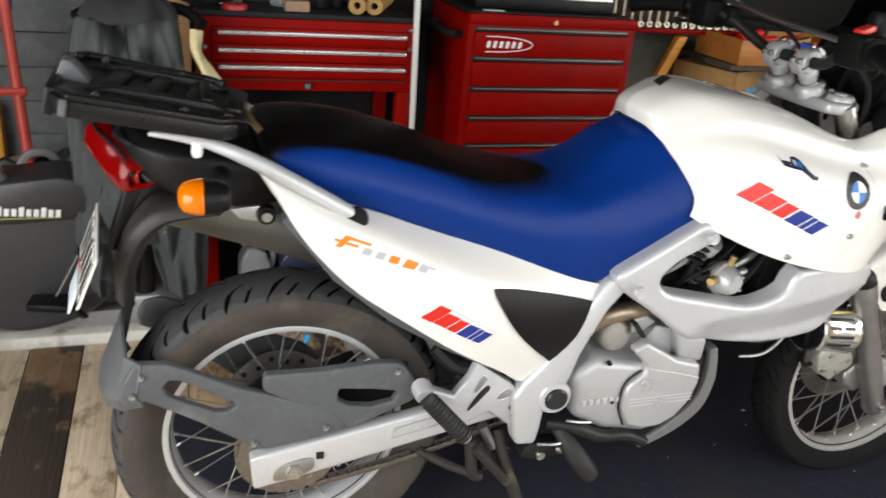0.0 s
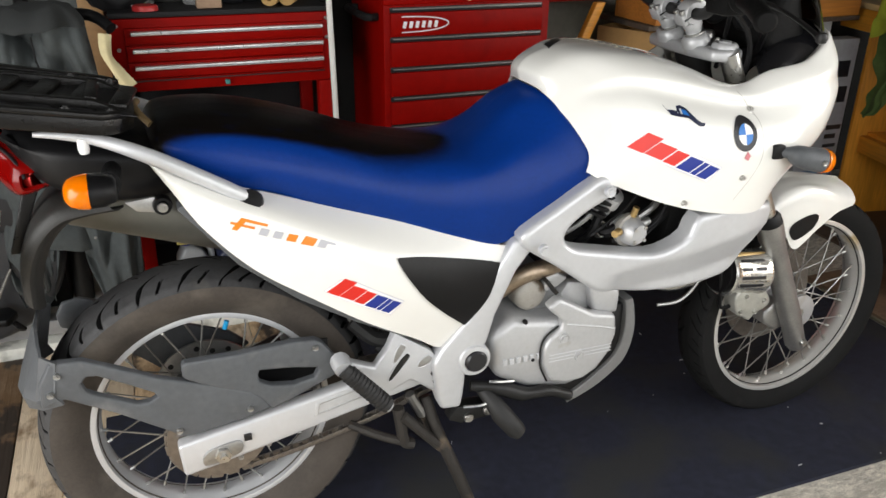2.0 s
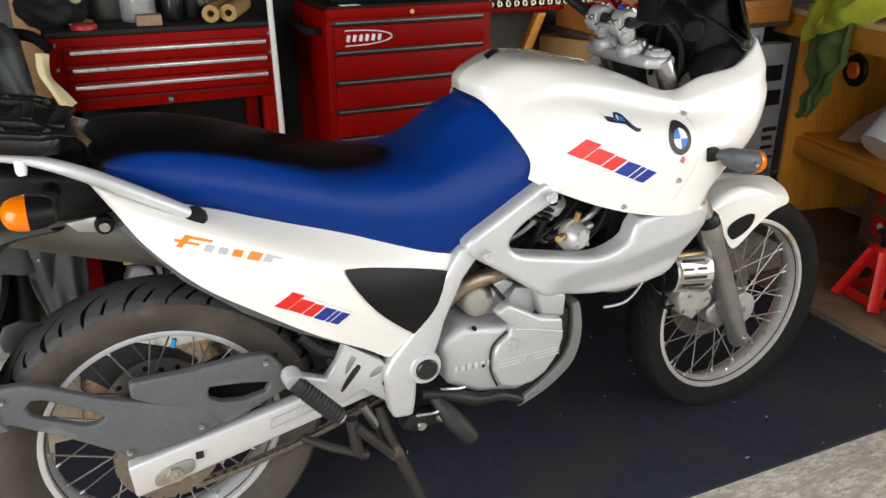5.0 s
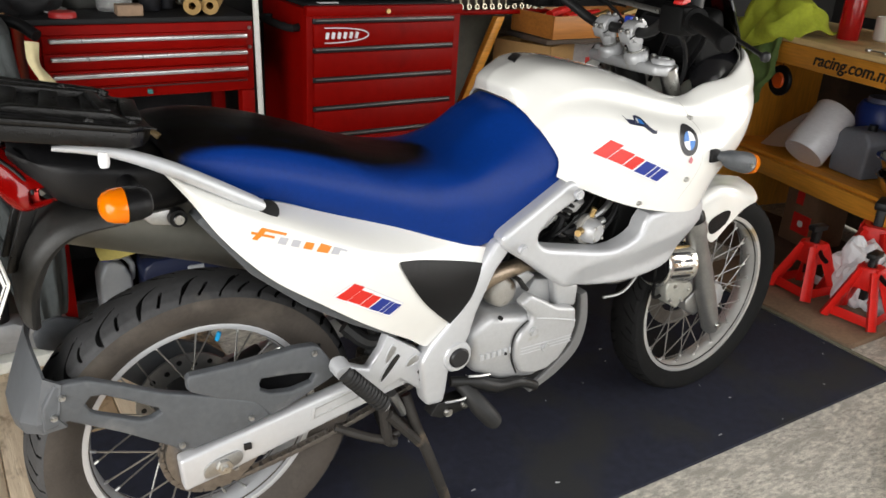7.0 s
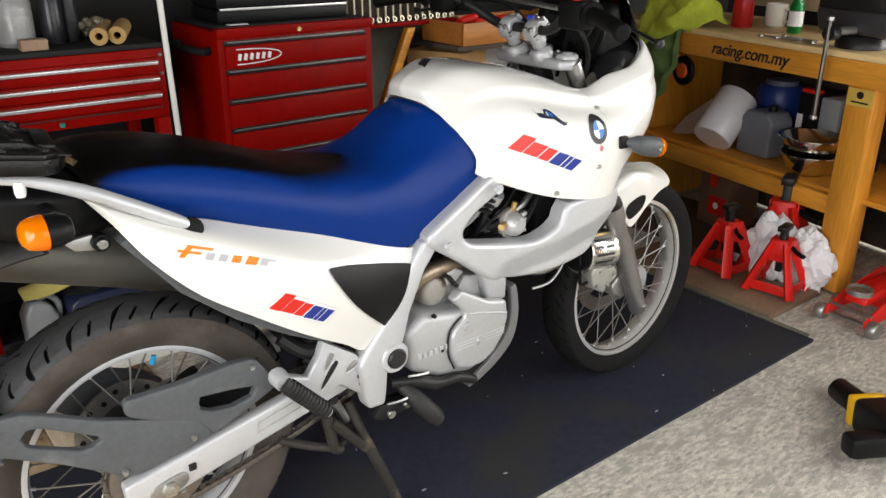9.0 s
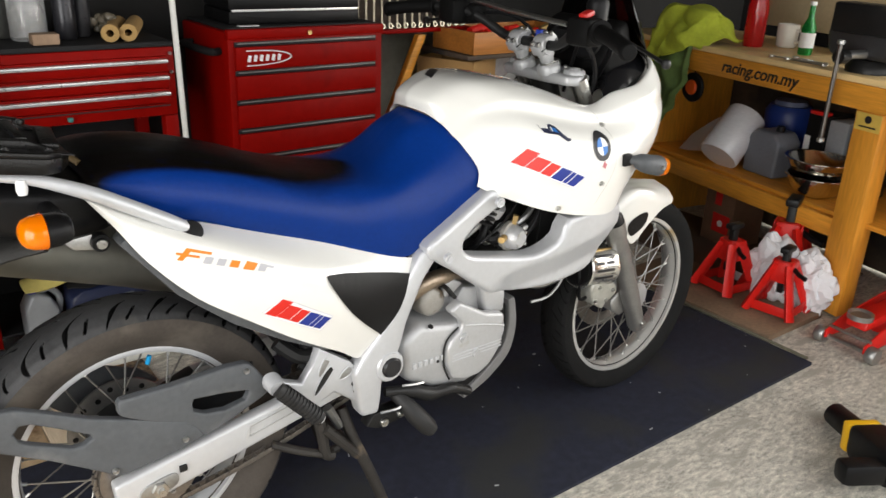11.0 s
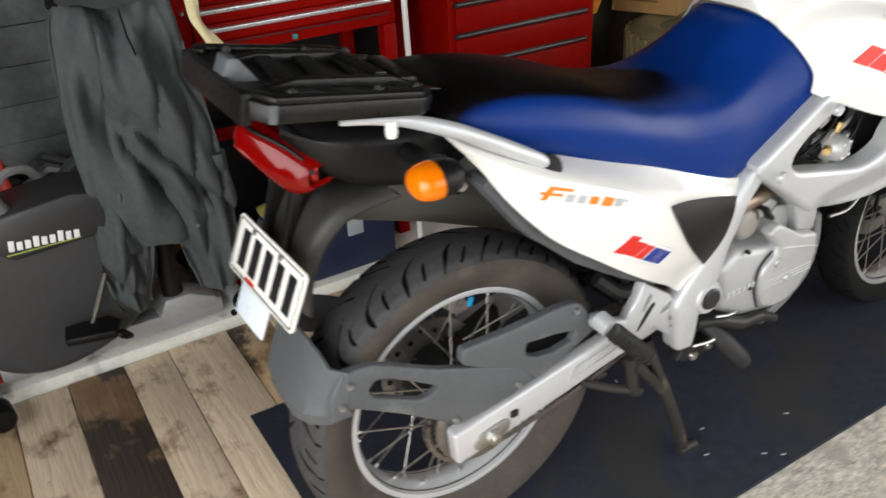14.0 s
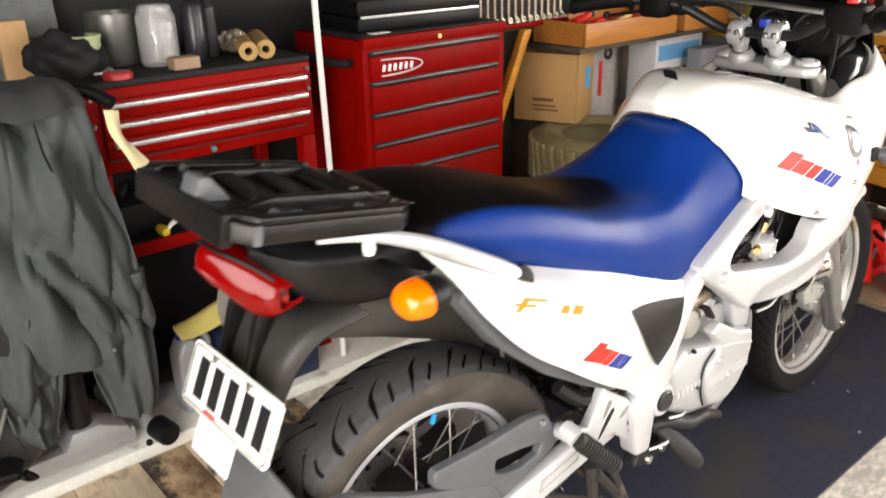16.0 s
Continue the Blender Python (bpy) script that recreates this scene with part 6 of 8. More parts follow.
# ---- red tool chest on its cart ----
BLACKMAT = mat("black_mat", (0.011, 0.011, 0.012), 0.7, spec=0.3, vary=0.2, scale=12, bump=0.3, bscale=80)
REDDARK = mat("red_shadow_gap", (0.05, 0.004, 0.004), 0.6)
ALUPULL = mat("aluminium_pull", (0.62, 0.62, 0.62), 0.3, metal=0.6, vary=0.05)
chest = thing("tool_chest", "red steel tool chest with three silver drawer pulls on a cart", "tool chest")
part("body", box(-0.112, 0.556, 1.14, 1.50, 0.765, 0.985, 0.005), REDPAINT, chest)
part("top_mat", box(-0.11, 0.554, 1.135, 1.50, 0.986, 1.003, 0.004), BLACKMAT, chest, "black rubber top mat")
for k, z in enumerate((0.945, 0.893, 0.842)):
    d = part("drawer", box(-0.07, 0.53, 1.128, 1.16, z - 0.034, z + 0.013, 0.003), REDPAINT, chest)
    part("drawer_pull", box(-0.052, 0.527, 1.108, 1.13, z - 0.007, z + 0.005, 0.003), ALUPULL, d, "silver full-width pull")
# thin dark red strip paints the shadow gap under the drawers
part("gap_shade", box(-0.07, 0.53, 1.128, 1.15, 0.797, 0.802, 0.002), REDDARK, chest)
part("latch_panel", box(-0.068, 0.528, 1.127, 1.15, 0.803, 0.806, 0.001), REDPAINT, chest)
for x, z in ((0.543, 0.965), (0.543, 0.905), (-0.09, 0.965), (-0.09, 0.895)):
    bolt((x, 1.138, z), 0.006, chest)
for x in (-0.112, 0.512):
    for y in (1.14, 1.455):
        part("post", box(x, x + 0.044, y, y + 0.045, 0.03, 0.764, 0.004), REDPAINT, chest, "red steel post")
part("shelf", box(-0.07, 0.513, 1.145, 1.49, 0.53, 0.538, 0.002), BLACKMAT, chest)
part("shelf_lip", box(-0.068, 0.512, 1.142, 1.152, 0.518, 0.556, 0.003), REDPAINT, chest, "red shelf lip")
part("back_panel", box(-0.068, 0.512, 1.485, 1.492, 0.06, 0.76, 0.001), BLACKMAT, chest, "dark back panel")
part("base_shelf", box(-0.07, 0.513, 1.145, 1.49, 0.10, 0.11, 0.002), BLACKMAT, chest)
part("padlock", box(0.21, 0.225, 1.122, 1.137, 0.775, 0.79, 0.003), mat("verdigris", (0.04, 0.2, 0.18), 0.5), chest, "small green latch")

# ---- tall roller cabinet ----
cab = thing("tool_cabinet", "tall red steel roller tool cabinet with black drawer channels", "tool cabinet")
part("body", box(0.73, 1.34, 1.115, 1.52, 0.085, 1.022, 0.006), REDPAINT, cab)
part("rim", box(0.728, 1.342, 1.105, 1.135, 0.998, 1.032, 0.005), REDPAINT, cab)
part("top_mat", box(0.745, 1.325, 1.136, 1.51, 1.023, 1.036, 0.003), BLACKMAT, cab, "black top mat")
ZS = [0.988, 0.892, 0.792, 0.692, 0.594, 0.44, 0.27, 0.10]
for a, b in zip(ZS, ZS[1:]):
    d = part("drawer", box(0.752, 1.308, 1.102, 1.14, b + 0.006, a - 0.014, 0.004), REDPAINT, cab)
    part("drawer_channel", box(0.752, 1.308, 1.108, 1.13, a - 0.013, a + 0.003, 0.001), INKBLACK, d, "black drawer channel")
    part("channel_lip", box(0.76, 1.30, 1.098, 1.106, a - 0.004, a + 0.0005, 0.001), mat("worn_lip", (0.22, 0.2, 0.19), 0.4, metal=0.5), d, "worn metal lip")
part("lock", lathe([(0, 0.006), (0.008, 0.006), (0.009, 0), (0, 0)], pose(1.03, 1.104, 1.013, 90, 0, 0), 14), BRASS, cab, "brass key lock")
part("side_handle", tube(smooth_loop([(0.73, 1.18, 0.955), (0.69, 1.18, 0.955), (0.69, 1.42, 0.955), (0.73, 1.42, 0.955)], 3, False), 0.013, 10), BLACKMAT, cab, "black side handle")
swoosh = [(0.79 + 0.165 * max(0, math.sin(a)) ** 0.8, 0.937 + 0.025 * math.cos(a)) for a in (math.pi * k / 18 for k in range(19))]
part("swoosh", tube([(x, 1.1012, z) for x, z in swoosh], 0.0022, 6), INKWHITE, cab, "white curved logo outline")
for k in range(6):
    part("logo_bar", box(-0.006, 0.006, -0.0015, 0, -0.011, 0.011, 0.0005, pose(0.80 + 0.022 * k, 1.1015, 0.936, 0, 14, 0)), INKWHITE, cab, "white plain logo bar")
for x in (0.78, 1.29):
    for y in (1.16, 1.47):
        c = part("castor", lathe([(0, 0.014), (0.03, 0.014), (0.036, 0.008), (0.036, -0.008), (0.03, -0.014), (0, -0.014)], pose(x, y, 0.036 + (0.03 if x < 1.45 else 0), 90, 0, 0), 20), BLACKMAT, cab, "black castor wheel")
case = thing("tool_case", "black plastic tool case with a pale edge strip", "tool case", at=pose(1.03, 1.31, 1.037, 0, 0, -3))
part("case_body", box(-0.25, 0.25, -0.13, 0.13, 0, 0.045, 0.008), BLACKPLA, case)
part("case_lid", box(-0.25, 0.25, -0.13, 0.13, 0.046, 0.10, 0.01), BLACKPLA, case)
part("edge_strip", box(-0.24, 0.24, -0.134, -0.128, 0.042, 0.05, 0.001), ALUPULL, case, "pale metal edge strip")
tagged(finish("paper_note", box(0.79, 0.86, 1.14, 1.17, 1.0365, 1.039, 0.0005), INKWHITE), "small white paper slip on the cabinet", "paper")

pole = tagged(finish("white_pole", tube([(0.54, 1.045, 0.03), (0.543, 1.05, 0.7), (0.533, 1.05, 1.15), (0.518, 1.05, 2.5)], 0.0095, 10), mat("white_pvc", (0.72, 0.72, 0.68), 0.4, vary=0.05)), "thin white pole standing before the tool chest", "pole")

# ---- things on the chest ----
BEIGE = mat("foam_beige", (0.4, 0.25, 0.09), 0.85, vary=0.12, bump=0.3)
for k, x in enumerate((0.47, 0.525)):
    tagged(finish("foam_tube", lathe([(0.011, -0.13), (0.026, -0.13), (0.027, 0.13), (0.011, 0.13)], pose(x - 0.05, 1.28, 1.031, 90, 0, -22), 20, closed=True), BEIGE), "beige foam pipe lagging lying on the chest", "pipe lagging", "pipe lagging")
jar = thing("plastic_jar", "clear plastic jar of pale odds and ends", "jar", at=pose(0.17, 1.30, 1.004))
part("jar_body", lathe([(0, 0), (0.05, 0), (0.054, 0.01), (0.054, 0.13), (0.046, 0.145), (0.046, 0.16), (0.04, 0.16), (0.04, 0.14), (0.048, 0.128), (0.048, 0.012), (0, 0.01)], None, 28), glass("clear_plastic", (0.85, 0.86, 0.86), 0.15, 0.75), jar)
part("contents", lathe([(0, 0.012), (0.045, 0.012), (0.045, 0.09), (0.02, 0.105), (0, 0.1)], None, 18), mat("pale_contents", (0.24, 0.235, 0.21), 0.7, vary=0.4, scale=40), jar)
can = tagged(finish("spray_can", lathe([(0, 0), (0.032, 0), (0.033, 0.004), (0.033, 0.15), (0.024, 0.165), (0.012, 0.17), (0.012, 0.185), (0, 0.185)], pose(0.275, 1.29, 1.004), 24), mat("black_can", (0.025, 0.025, 0.03), 0.3, metal=0.3)), "black spray can on the tool chest", "spray can")
tagged(finish("spray_can", lathe([(0, 0), (0.026, 0), (0.027, 0.004), (0.027, 0.14), (0.018, 0.15), (0.01, 0.165), (0, 0.165)], pose(0.335, 1.33, 1.004), 20), mat("dark_can", (0.04, 0.04, 0.045), 0.3, metal=0.3)), "dark grey spray can on the tool chest", "spray can")
bw = bmesh.new()
for k in range(26):
    a, r = fr.uniform(0, 6.28), fr.uniform(0, 0.05)
    lathe([(0, 0.012), (0.012, 0.008), (0.015, 0), (0.012, -0.008), (0, -0.012)], pose(0.41 + r * math.cos(a), 1.32 + r * math.sin(a), 1.018 + fr.uniform(0, 0.05), fr.uniform(0, 180), fr.uniform(0, 180), 0), 7, bw)
tagged(finish("bubble_wrap", bw, glass("bubble_plastic", (0.35, 0.3, 0.22), 0.2, 0.7)), "crumpled bubble wrap on the tool chest", "bubble wrap", kind="stuff")
tagged(finish("wood_block", box(0.15, 0.225, 1.16, 1.21, 1.004, 1.036, 0.003), mat("offcut", (0.3, 0.2, 0.13), 0.8, vary=0.2)), "small brown wood offcut", "wood block")
tagged(finish("plastic_cover", lathe([(0, 0.016), (0.034, 0.016), (0.038, 0.01), (0.038, 0), (0, 0)], pose(0.0, 1.17, 1.004), 20), mat("lid_red", (0.42, 0.02, 0.02), 0.4)), "red plastic lid on the tool chest", "lid")
cup = thing("plastic_tub", "pale green plastic tub on the tool chest", "tub", at=pose(-0.03, 1.30, 1.004))
part("tub", lathe([(0, 0), (0.036, 0), (0.042, 0.09), (0.045, 0.092), (0.045, 0.1), (0.038, 0.1), (0.034, 0.008), (0, 0.008)], None, 22), mat("tub_green", (0.38, 0.42, 0.22), 0.5), cup)
part("saucer", lathe([(0, 0.002), (0.05, 0.002), (0.062, 0.008), (0.062, 0.005), (0.05, 0), (0, 0)], None, 24), INKWHITE, cup, "white saucer rim")
bag = bmesh.new()
bmesh.ops.create_icosphere(bag, subdivisions=4, radius=0.09)
for v in bag.verts:
    n = noise.noise(v.co * 22) * 0.02 + noise.noise(v.co * 9) * 0.03
    v.co = Vector((v.co.x * 1.1, v.co.y, max(-0.05, v.co.z * 0.75))) + v.normal * n
bag.transform(pose(-0.085, 1.30, 1.055 + 0.0))
tagged(finish("black_bag", bag, BLACKMAT), "crumpled black bag on the tool chest", "bag")
tagged(finish("steel_pot", lathe([(0, 0), (0.07, 0), (0.075, 0.01), (0.075, 0.14), (0.071, 0.14), (0.071, 0.012), (0, 0.012)], pose(0.09, 1.41, 1.004), 28), mat("tin", (0.2, 0.2, 0.19), 0.35, metal=0.8)), "dull tin can on the tool chest", "tin")

# ---- things in the cart and on the slab ----
greycase = thing("drill_case", "grey plastic case on the cart shelf", "case", at=pose(0.28, 1.28, 0.539, 0, 0, 8))
part("case_body", box(-0.14, 0.14, -0.09, 0.09, 0, 0.05, 0.01), mat("case_grey", (0.3, 0.3, 0.29), 0.5, vary=0.1), greycase)
part("case_lid", box(-0.138, 0.138, -0.088, 0.088, 0.051, 0.085, 0.012), mat("case_grey_lid", (0.22, 0.22, 0.22), 0.5, vary=0.1), greycase)
part("case_handle", tube(smooth_loop([(-0.05, -0.09, 0.04), (-0.04, -0.115, 0.04), (0.04, -0.115, 0.04), (0.05, -0.09, 0.04)], 4, False), 0.007, 8), BLACKPLA, greycase)
tool = thing("yellow_plug", "yellow and white cable end on the shelf", "cable", at=pose(0.06, 1.19, 0.56))
part("plug", lathe([(0, 0.03), (0.012, 0.026), (0.017, 0), (0.012, -0.026), (0, -0.03)], pose(0, 0, 0.0, 90, 0, 0), 14), mat("plug_yellow", (0.7, 0.5, 0.03), 0.4), tool)
part("lead", tube(smooth_loop([(0, -0.01, -0.01), (0.03, -0.01, 0.02), (0.09, 0.02, 0.012), (0.18, 0.05, 0.0)], 5, False), 0.007, 8), INKWHITE, tool, "white lead")
dark = thing("parts_box", "black box of oily parts on the cart shelf", "box", at=pose(0.05, 1.36, 0.539))
part("box_body", box(-0.1, 0.12, -0.1, 0.1, 0, 0.09, 0.006), BLACKMAT, dark)
part("parts_heap", tube(smooth_loop([(-0.05, 0, 0.09), (0.0, 0.04, 0.11), (0.06, -0.02, 0.1), (0.1, 0.03, 0.1)], 4, False), 0.018, 8), BLACKMET, dark)

bot = thing("oil_bottle", "grey plastic motor oil bottle on the slab", "bottle", at=pose(0.045, 1.09, 0.031, 0, 0, 6))
BG_ = mat("bottle_grey", (0.36, 0.38, 0.4), 0.38, metal=0.15, vary=0.06)
part("bottle_body", prism([(-0.05, 0), (0.05, 0), (0.052, 0.17), (0.03, 0.215), (-0.005, 0.235), (-0.03, 0.232), (-0.052, 0.19)], -0.034, 0.034, 0.014, seg=3), BG_, bot)
part("bottle_cap", lathe([(0, 0.03), (0.016, 0.03), (0.018, 0.02), (0.018, 0), (0, 0)], pose(-0.018, 0, 0.234), 16), mat("cap_blue", (0.01, 0.02, 0.2), 0.4), bot, "dark blue cap")
part("bottle_handle", tube(smooth_loop([(0.0, 0, 0.232), (0.035, 0, 0.235), (0.06, 0, 0.2), (0.055, 0, 0.15)], 4, False), 0.011, 8), BG_, bot)
nav = thing("toolbox", "navy blue plastic toolbox with a grey latch on the slab", "toolbox", at=pose(0.27, 1.075, 0.031))
NAVY = mat("navy_plastic", (0.012, 0.018, 0.05), 0.42, vary=0.12, scale=8, bump=0.1, bscale=200)
part("box_body", prism([(-0.14, 0), (0.16, 0), (0.165, 0.17), (-0.145, 0.17)], -0.06, 0.06, 0.008), NAVY, nav)
part("box_lid", prism([(-0.15, 0.172), (0.17, 0.172), (0.165, 0.215), (0.13, 0.235), (-0.11, 0.235), (-0.145, 0.215)], -0.066, 0.066, 0.01), NAVY, nav)
part("latch", box(-0.01, 0.045, -0.072, -0.062, 0.13, 0.20, 0.004), mat("latch_grey", (0.35, 0.37, 0.4), 0.4), nav, "pale grey latch")
part("lid_handle", tube(smooth_loop([(-0.05, 0, 0.235), (-0.045, 0, 0.27), (0.08, 0, 0.27), (0.085, 0, 0.235)], 4, False), 0.009, 8), BLACKPLA, nav)


def sheet(name, label, category, rows, material, nu=5, nv=5, amp=0.01, freq=9, thick=0.005, seed=0):
    """A soft cloth or paper sheet from a coarse grid, with creases."""
    G = [[p + Vector((noise.noise(p * freq + Vector((seed, 0, 0))), noise.noise(p * freq + Vector((0, seed + 7, 0))), noise.noise(p * freq + Vector((0, 0, seed + 13))))) * amp for p in r] for r in grid_points(rows, nu, nv)]
    return tagged(finish(name, skin(G, None, False, thick), material, angle=70), label, category)


CLOTHY = mat("yellow_cloth", (0.5, 0.42, 0.12), 0.9, vary=0.12, bump=0.3, bscale=300)
sheet("yellow_cloth", "folded yellow cloth on the toolbox", "cloth", [[(0.0, 1.0, 0.30), (0.12, 1.0, 0.315), (0.25, 1.02, 0.345), (0.36, 1.06, 0.355)], [(0.0, 1.05, 0.325), (0.12, 1.06, 0.35), (0.25, 1.07, 0.37), (0.36, 1.09, 0.365)], [(0.04, 1.11, 0.30), (0.14, 1.11, 0.32), (0.25, 1.12, 0.335), (0.36, 1.13, 0.33)]], CLOTHY, amp=0.012)
tagged(finish("black_cloth", skin([[p + Vector((0, 0, noise.noise(p * 16) * 0.02)) for p in r] for r in grid_points([[(0.12, 1.03, 0.27), (0.24, 1.02, 0.285), (0.40, 1.03, 0.27)], [(0.12, 1.09, 0.30), (0.25, 1.09, 0.31), (0.42, 1.09, 0.30)], [(0.12, 1.15, 0.275), (0.25, 1.15, 0.28), (0.42, 1.15, 0.27)]], 5, 5)], None, False, 0.006), BLACKMAT), "black rag bundled over the toolbox", "rag")
lamp = thing("work_lamp", "dark lamp frame on the toolbox", "lamp", at=pose(0.36, 1.10, 0.31, 0, -10, 10))
part("lamp_frame", tube([(-0.05, 0, 0), (0.05, 0, 0), (0.055, 0, 0.07), (-0.045, 0, 0.07)], 0.008, 8, closed=True), mat("olive_metal", (0.12, 0.11, 0.08), 0.5), lamp)
part("lamp_foot", box(-0.02, 0.02, -0.02, 0.02, -0.03, 0.0, 0.004), BLACKPLA, lamp)

# ---- exercise machine ----
ex = thing("exercise_bike", "black and silver exercise bike with a round flywheel housing", "exercise bike")
HOUS = [p.to_tuple() for p in smooth_loop([(-0.86, 0.30), (-0.80, 0.43), (-0.68, 0.50), (-0.55, 0.505), (-0.40, 0.48), (-0.32, 0.38), (-0.36, 0.22), (-0.48, 0.11), (-0.66, 0.075), (-0.79, 0.14)], 5)]
part("housing", prism(HOUS, 0.93, 1.07, 0.03, seg=4), mat("housing_black", (0.042, 0.043, 0.046), 0.42, spec=0.4, vary=0.15, scale=6, bump=0.15, bscale=400), ex, "matt black flywheel housing")
part("logo_panel", prism([(-0.73, 0.50), (-0.66, 0.43), (-0.42, 0.445), (-0.40, 0.55), (-0.50, 0.57), (-0.70, 0.55)], 0.905, 1.08, 0.014), mat("panel_black", (0.03, 0.03, 0.032), 0.4, vary=0.1), ex)
for k in range(9):
    part("logo_bar", box(-0.0065, 0.0065, -0.0015, 0, -0.011, 0.011 + (0.006 if k % 3 == 0 else 0), 0.001, pose(-0.655 + 0.0185 * k, 0.9045, 0.473 - 0.001 * k, 0, 8, 0)), INKWHITE, ex, "white plain logo bar")
part("logo_line", box(-0.67, -0.50, 0.9028, 0.9045, 0.452, 0.455, 0.0005), mat("lime", (0.35, 0.45, 0.08), 0.4), ex)
for x, y0, y1 in ((-0.10, 0.965, 1.36), (-0.80, 0.83, 1.30)):
    f = part("stabiliser", tube([(x, y0, 0.062), (x - 0.07, y1, 0.062)], 0.027, 16), mat("silver_tube", (0.52, 0.53, 0.54), 0.4, metal=0.5, vary=0.08), ex, "silver floor tube")
    for a, b in ((y0 - 0.02, y0 + 0.045), (y1 - 0.045, y1 + 0.02)):
        u0, u1 = (a - y0) / (y1 - y0), (b - y0) / (y1 - y0)
        part("end_cap", tube([(x - 0.07 * u0, a, 0.064), (x - 0.07 * u0 - 0.002, a + 0.008, 0.064), (x - 0.07 * u1, b, 0.064)], [0.030, 0.034, 0.034], 16), BLACKPLA, f, "black rubber end cap")
part("rail", box(-0.78, -0.17, 1.0, 1.06, 0.05, 0.10, 0.006), mat("rail_silver", (0.4, 0.41, 0.42), 0.4, metal=0.4), ex)
part("gusset", prism([(-0.36, 0.09), (-0.19, 0.08), (-0.18, 0.11), (-0.26, 0.15), (-0.33, 0.15)], 0.99, 1.08, 0.012), mat("gusset_silver", (0.4, 0.41, 0.42), 0.45, metal=0.4), ex)
part("upright", tube([(-0.30, 1.03, 0.09), (-0.29, 1.03, 0.5), (-0.26, 1.02, 1.02)], 0.03, 14), BLACKMET, ex, "black upright post")
part("handlebar", tube(smooth_loop([(-0.42, 0.94, 1.00), (-0.36, 0.99, 1.02), (-0.25, 1.0, 1.025), (-0.15, 0.99, 1.02), (-0.10, 0.94, 0.99)], 4, False), 0.016, 10), BLACKPLA, ex, "black handlebar")
part("seat_post", tube([(-0.64, 0.96, 0.50), (-0.73, 0.90, 0.74), (-0.88, 0.84, 1.15)], 0.029, 16), mat("post_silver", (0.5, 0.51, 0.52), 0.3, metal=0.6, vary=0.06), ex, "silver seat post")
part("post_collar", tube([(-0.635, 0.965, 0.485), (-0.655, 0.95, 0.53)], 0.033, 16), STEEL, ex)
bolt((-0.662, 0.917, 0.56), 0.008, ex, (0.2, -1, 0))
part("crank", tube([(-0.47, 0.915, 0.33), (-0.535, 0.885, 0.215)], 0.005, 8), CHROME, ex, "chromed crank")
part("pedal", prism([(-0.61, 0.84), (-0.49, 0.81), (-0.465, 0.86), (-0.49, 0.90), (-0.60, 0.91)], 0.195, 0.218, 0.006, "z"), BLACKPLA, ex, "black pedal")
part("pedal_strap", tube(smooth_loop([(-0.475, 0.83, 0.2), (-0.455, 0.84, 0.17), (-0.475, 0.87, 0.16), (-0.495, 0.88, 0.19)], 3, False), 0.007, 6), BLACKPLA, ex)
part("bolt_head", lathe([(0, 0.006), (0.009, 0.005), (0.01, 0), (0, 0)], pose(-0.16, 0.935, 0.075, 60, 0, 20), 12), BLACKPLA, ex)

# grey trousers over the handlebar
TROU = mat("charcoal_cloth", (0.06, 0.069, 0.07), 0.88, vary=0.25, scale=7, bump=0.35, bscale=260)


def cloth_tube(rows, seed, folds, n=40, steps=8, deep=1.0):
    """rows: z, centre x, centre y, half width, half depth, top to bottom, with long folds."""
    R = smooth_loop([Vector((r[1], r[2], r[0])) for r in rows], steps, False)
    S = smooth_loop([Vector((r[3], r[4], 0)) for r in rows], steps, False)
    b, rings = bmesh.new(), []
    for i, (c, s) in enumerate(zip(R, S)):
        ring = []
        for k in range(n):
            a = 2 * math.pi * k / n
            f = 1 + 0.30 * math.sin(a * folds + c.z * 6 + seed) * (0.4 + 0.6 * noise.noise(Vector((a, c.z * 5, seed)))) + 0.5 * noise.noise(Vector((math.cos(a) * 2.6, math.sin(a) * 2.6 + c.z * 4.0, seed + c.z * 3.2)))
            p = Vector((c.x + s.x * math.cos(a) * (0.9 + 0.1 * f), c.y + s.y * math.sin(a) * f, c.z + 0.012 * noise.noise(Vector((a * 2, c.z * 9, seed)))))
            w, l = p.x * 0.87 + p.z * 0.5, p.x * 0.5 - p.z * 0.87
            n1, n2 = noise.noise(Vector((w * 8.5 + seed, l * 1.7, seed))), noise.noise(Vector((p.x * 16, p.z * 3.5, seed + 5)))
            crease = (1 - min(1, abs(n1))) ** 5 + 0.45 * (1 - min(1, abs(n2))) ** 5
            p.y += deep * (0.038 * crease - 0.03 * noise.noise(Vector((w * 5, l * 2, seed + 9)))) * min(1, max(0, -math.sin(a) * 2)) * min(1, s.y / 0.05)
            ring.append(b.verts.new(p))
        rings.append(ring)
    for A, B in zip(rings, rings[1:]):
        for k in range(n):
            b.faces.new((A[k], A[(k + 1) % n], B[(k + 1) % n], B[k]))
    b.faces.new(rings[0][::-1]), b.faces.new(rings[-1])
    return b


tr = thing("trousers", "charcoal grey work trousers hung over the exercise bike", "trousers")
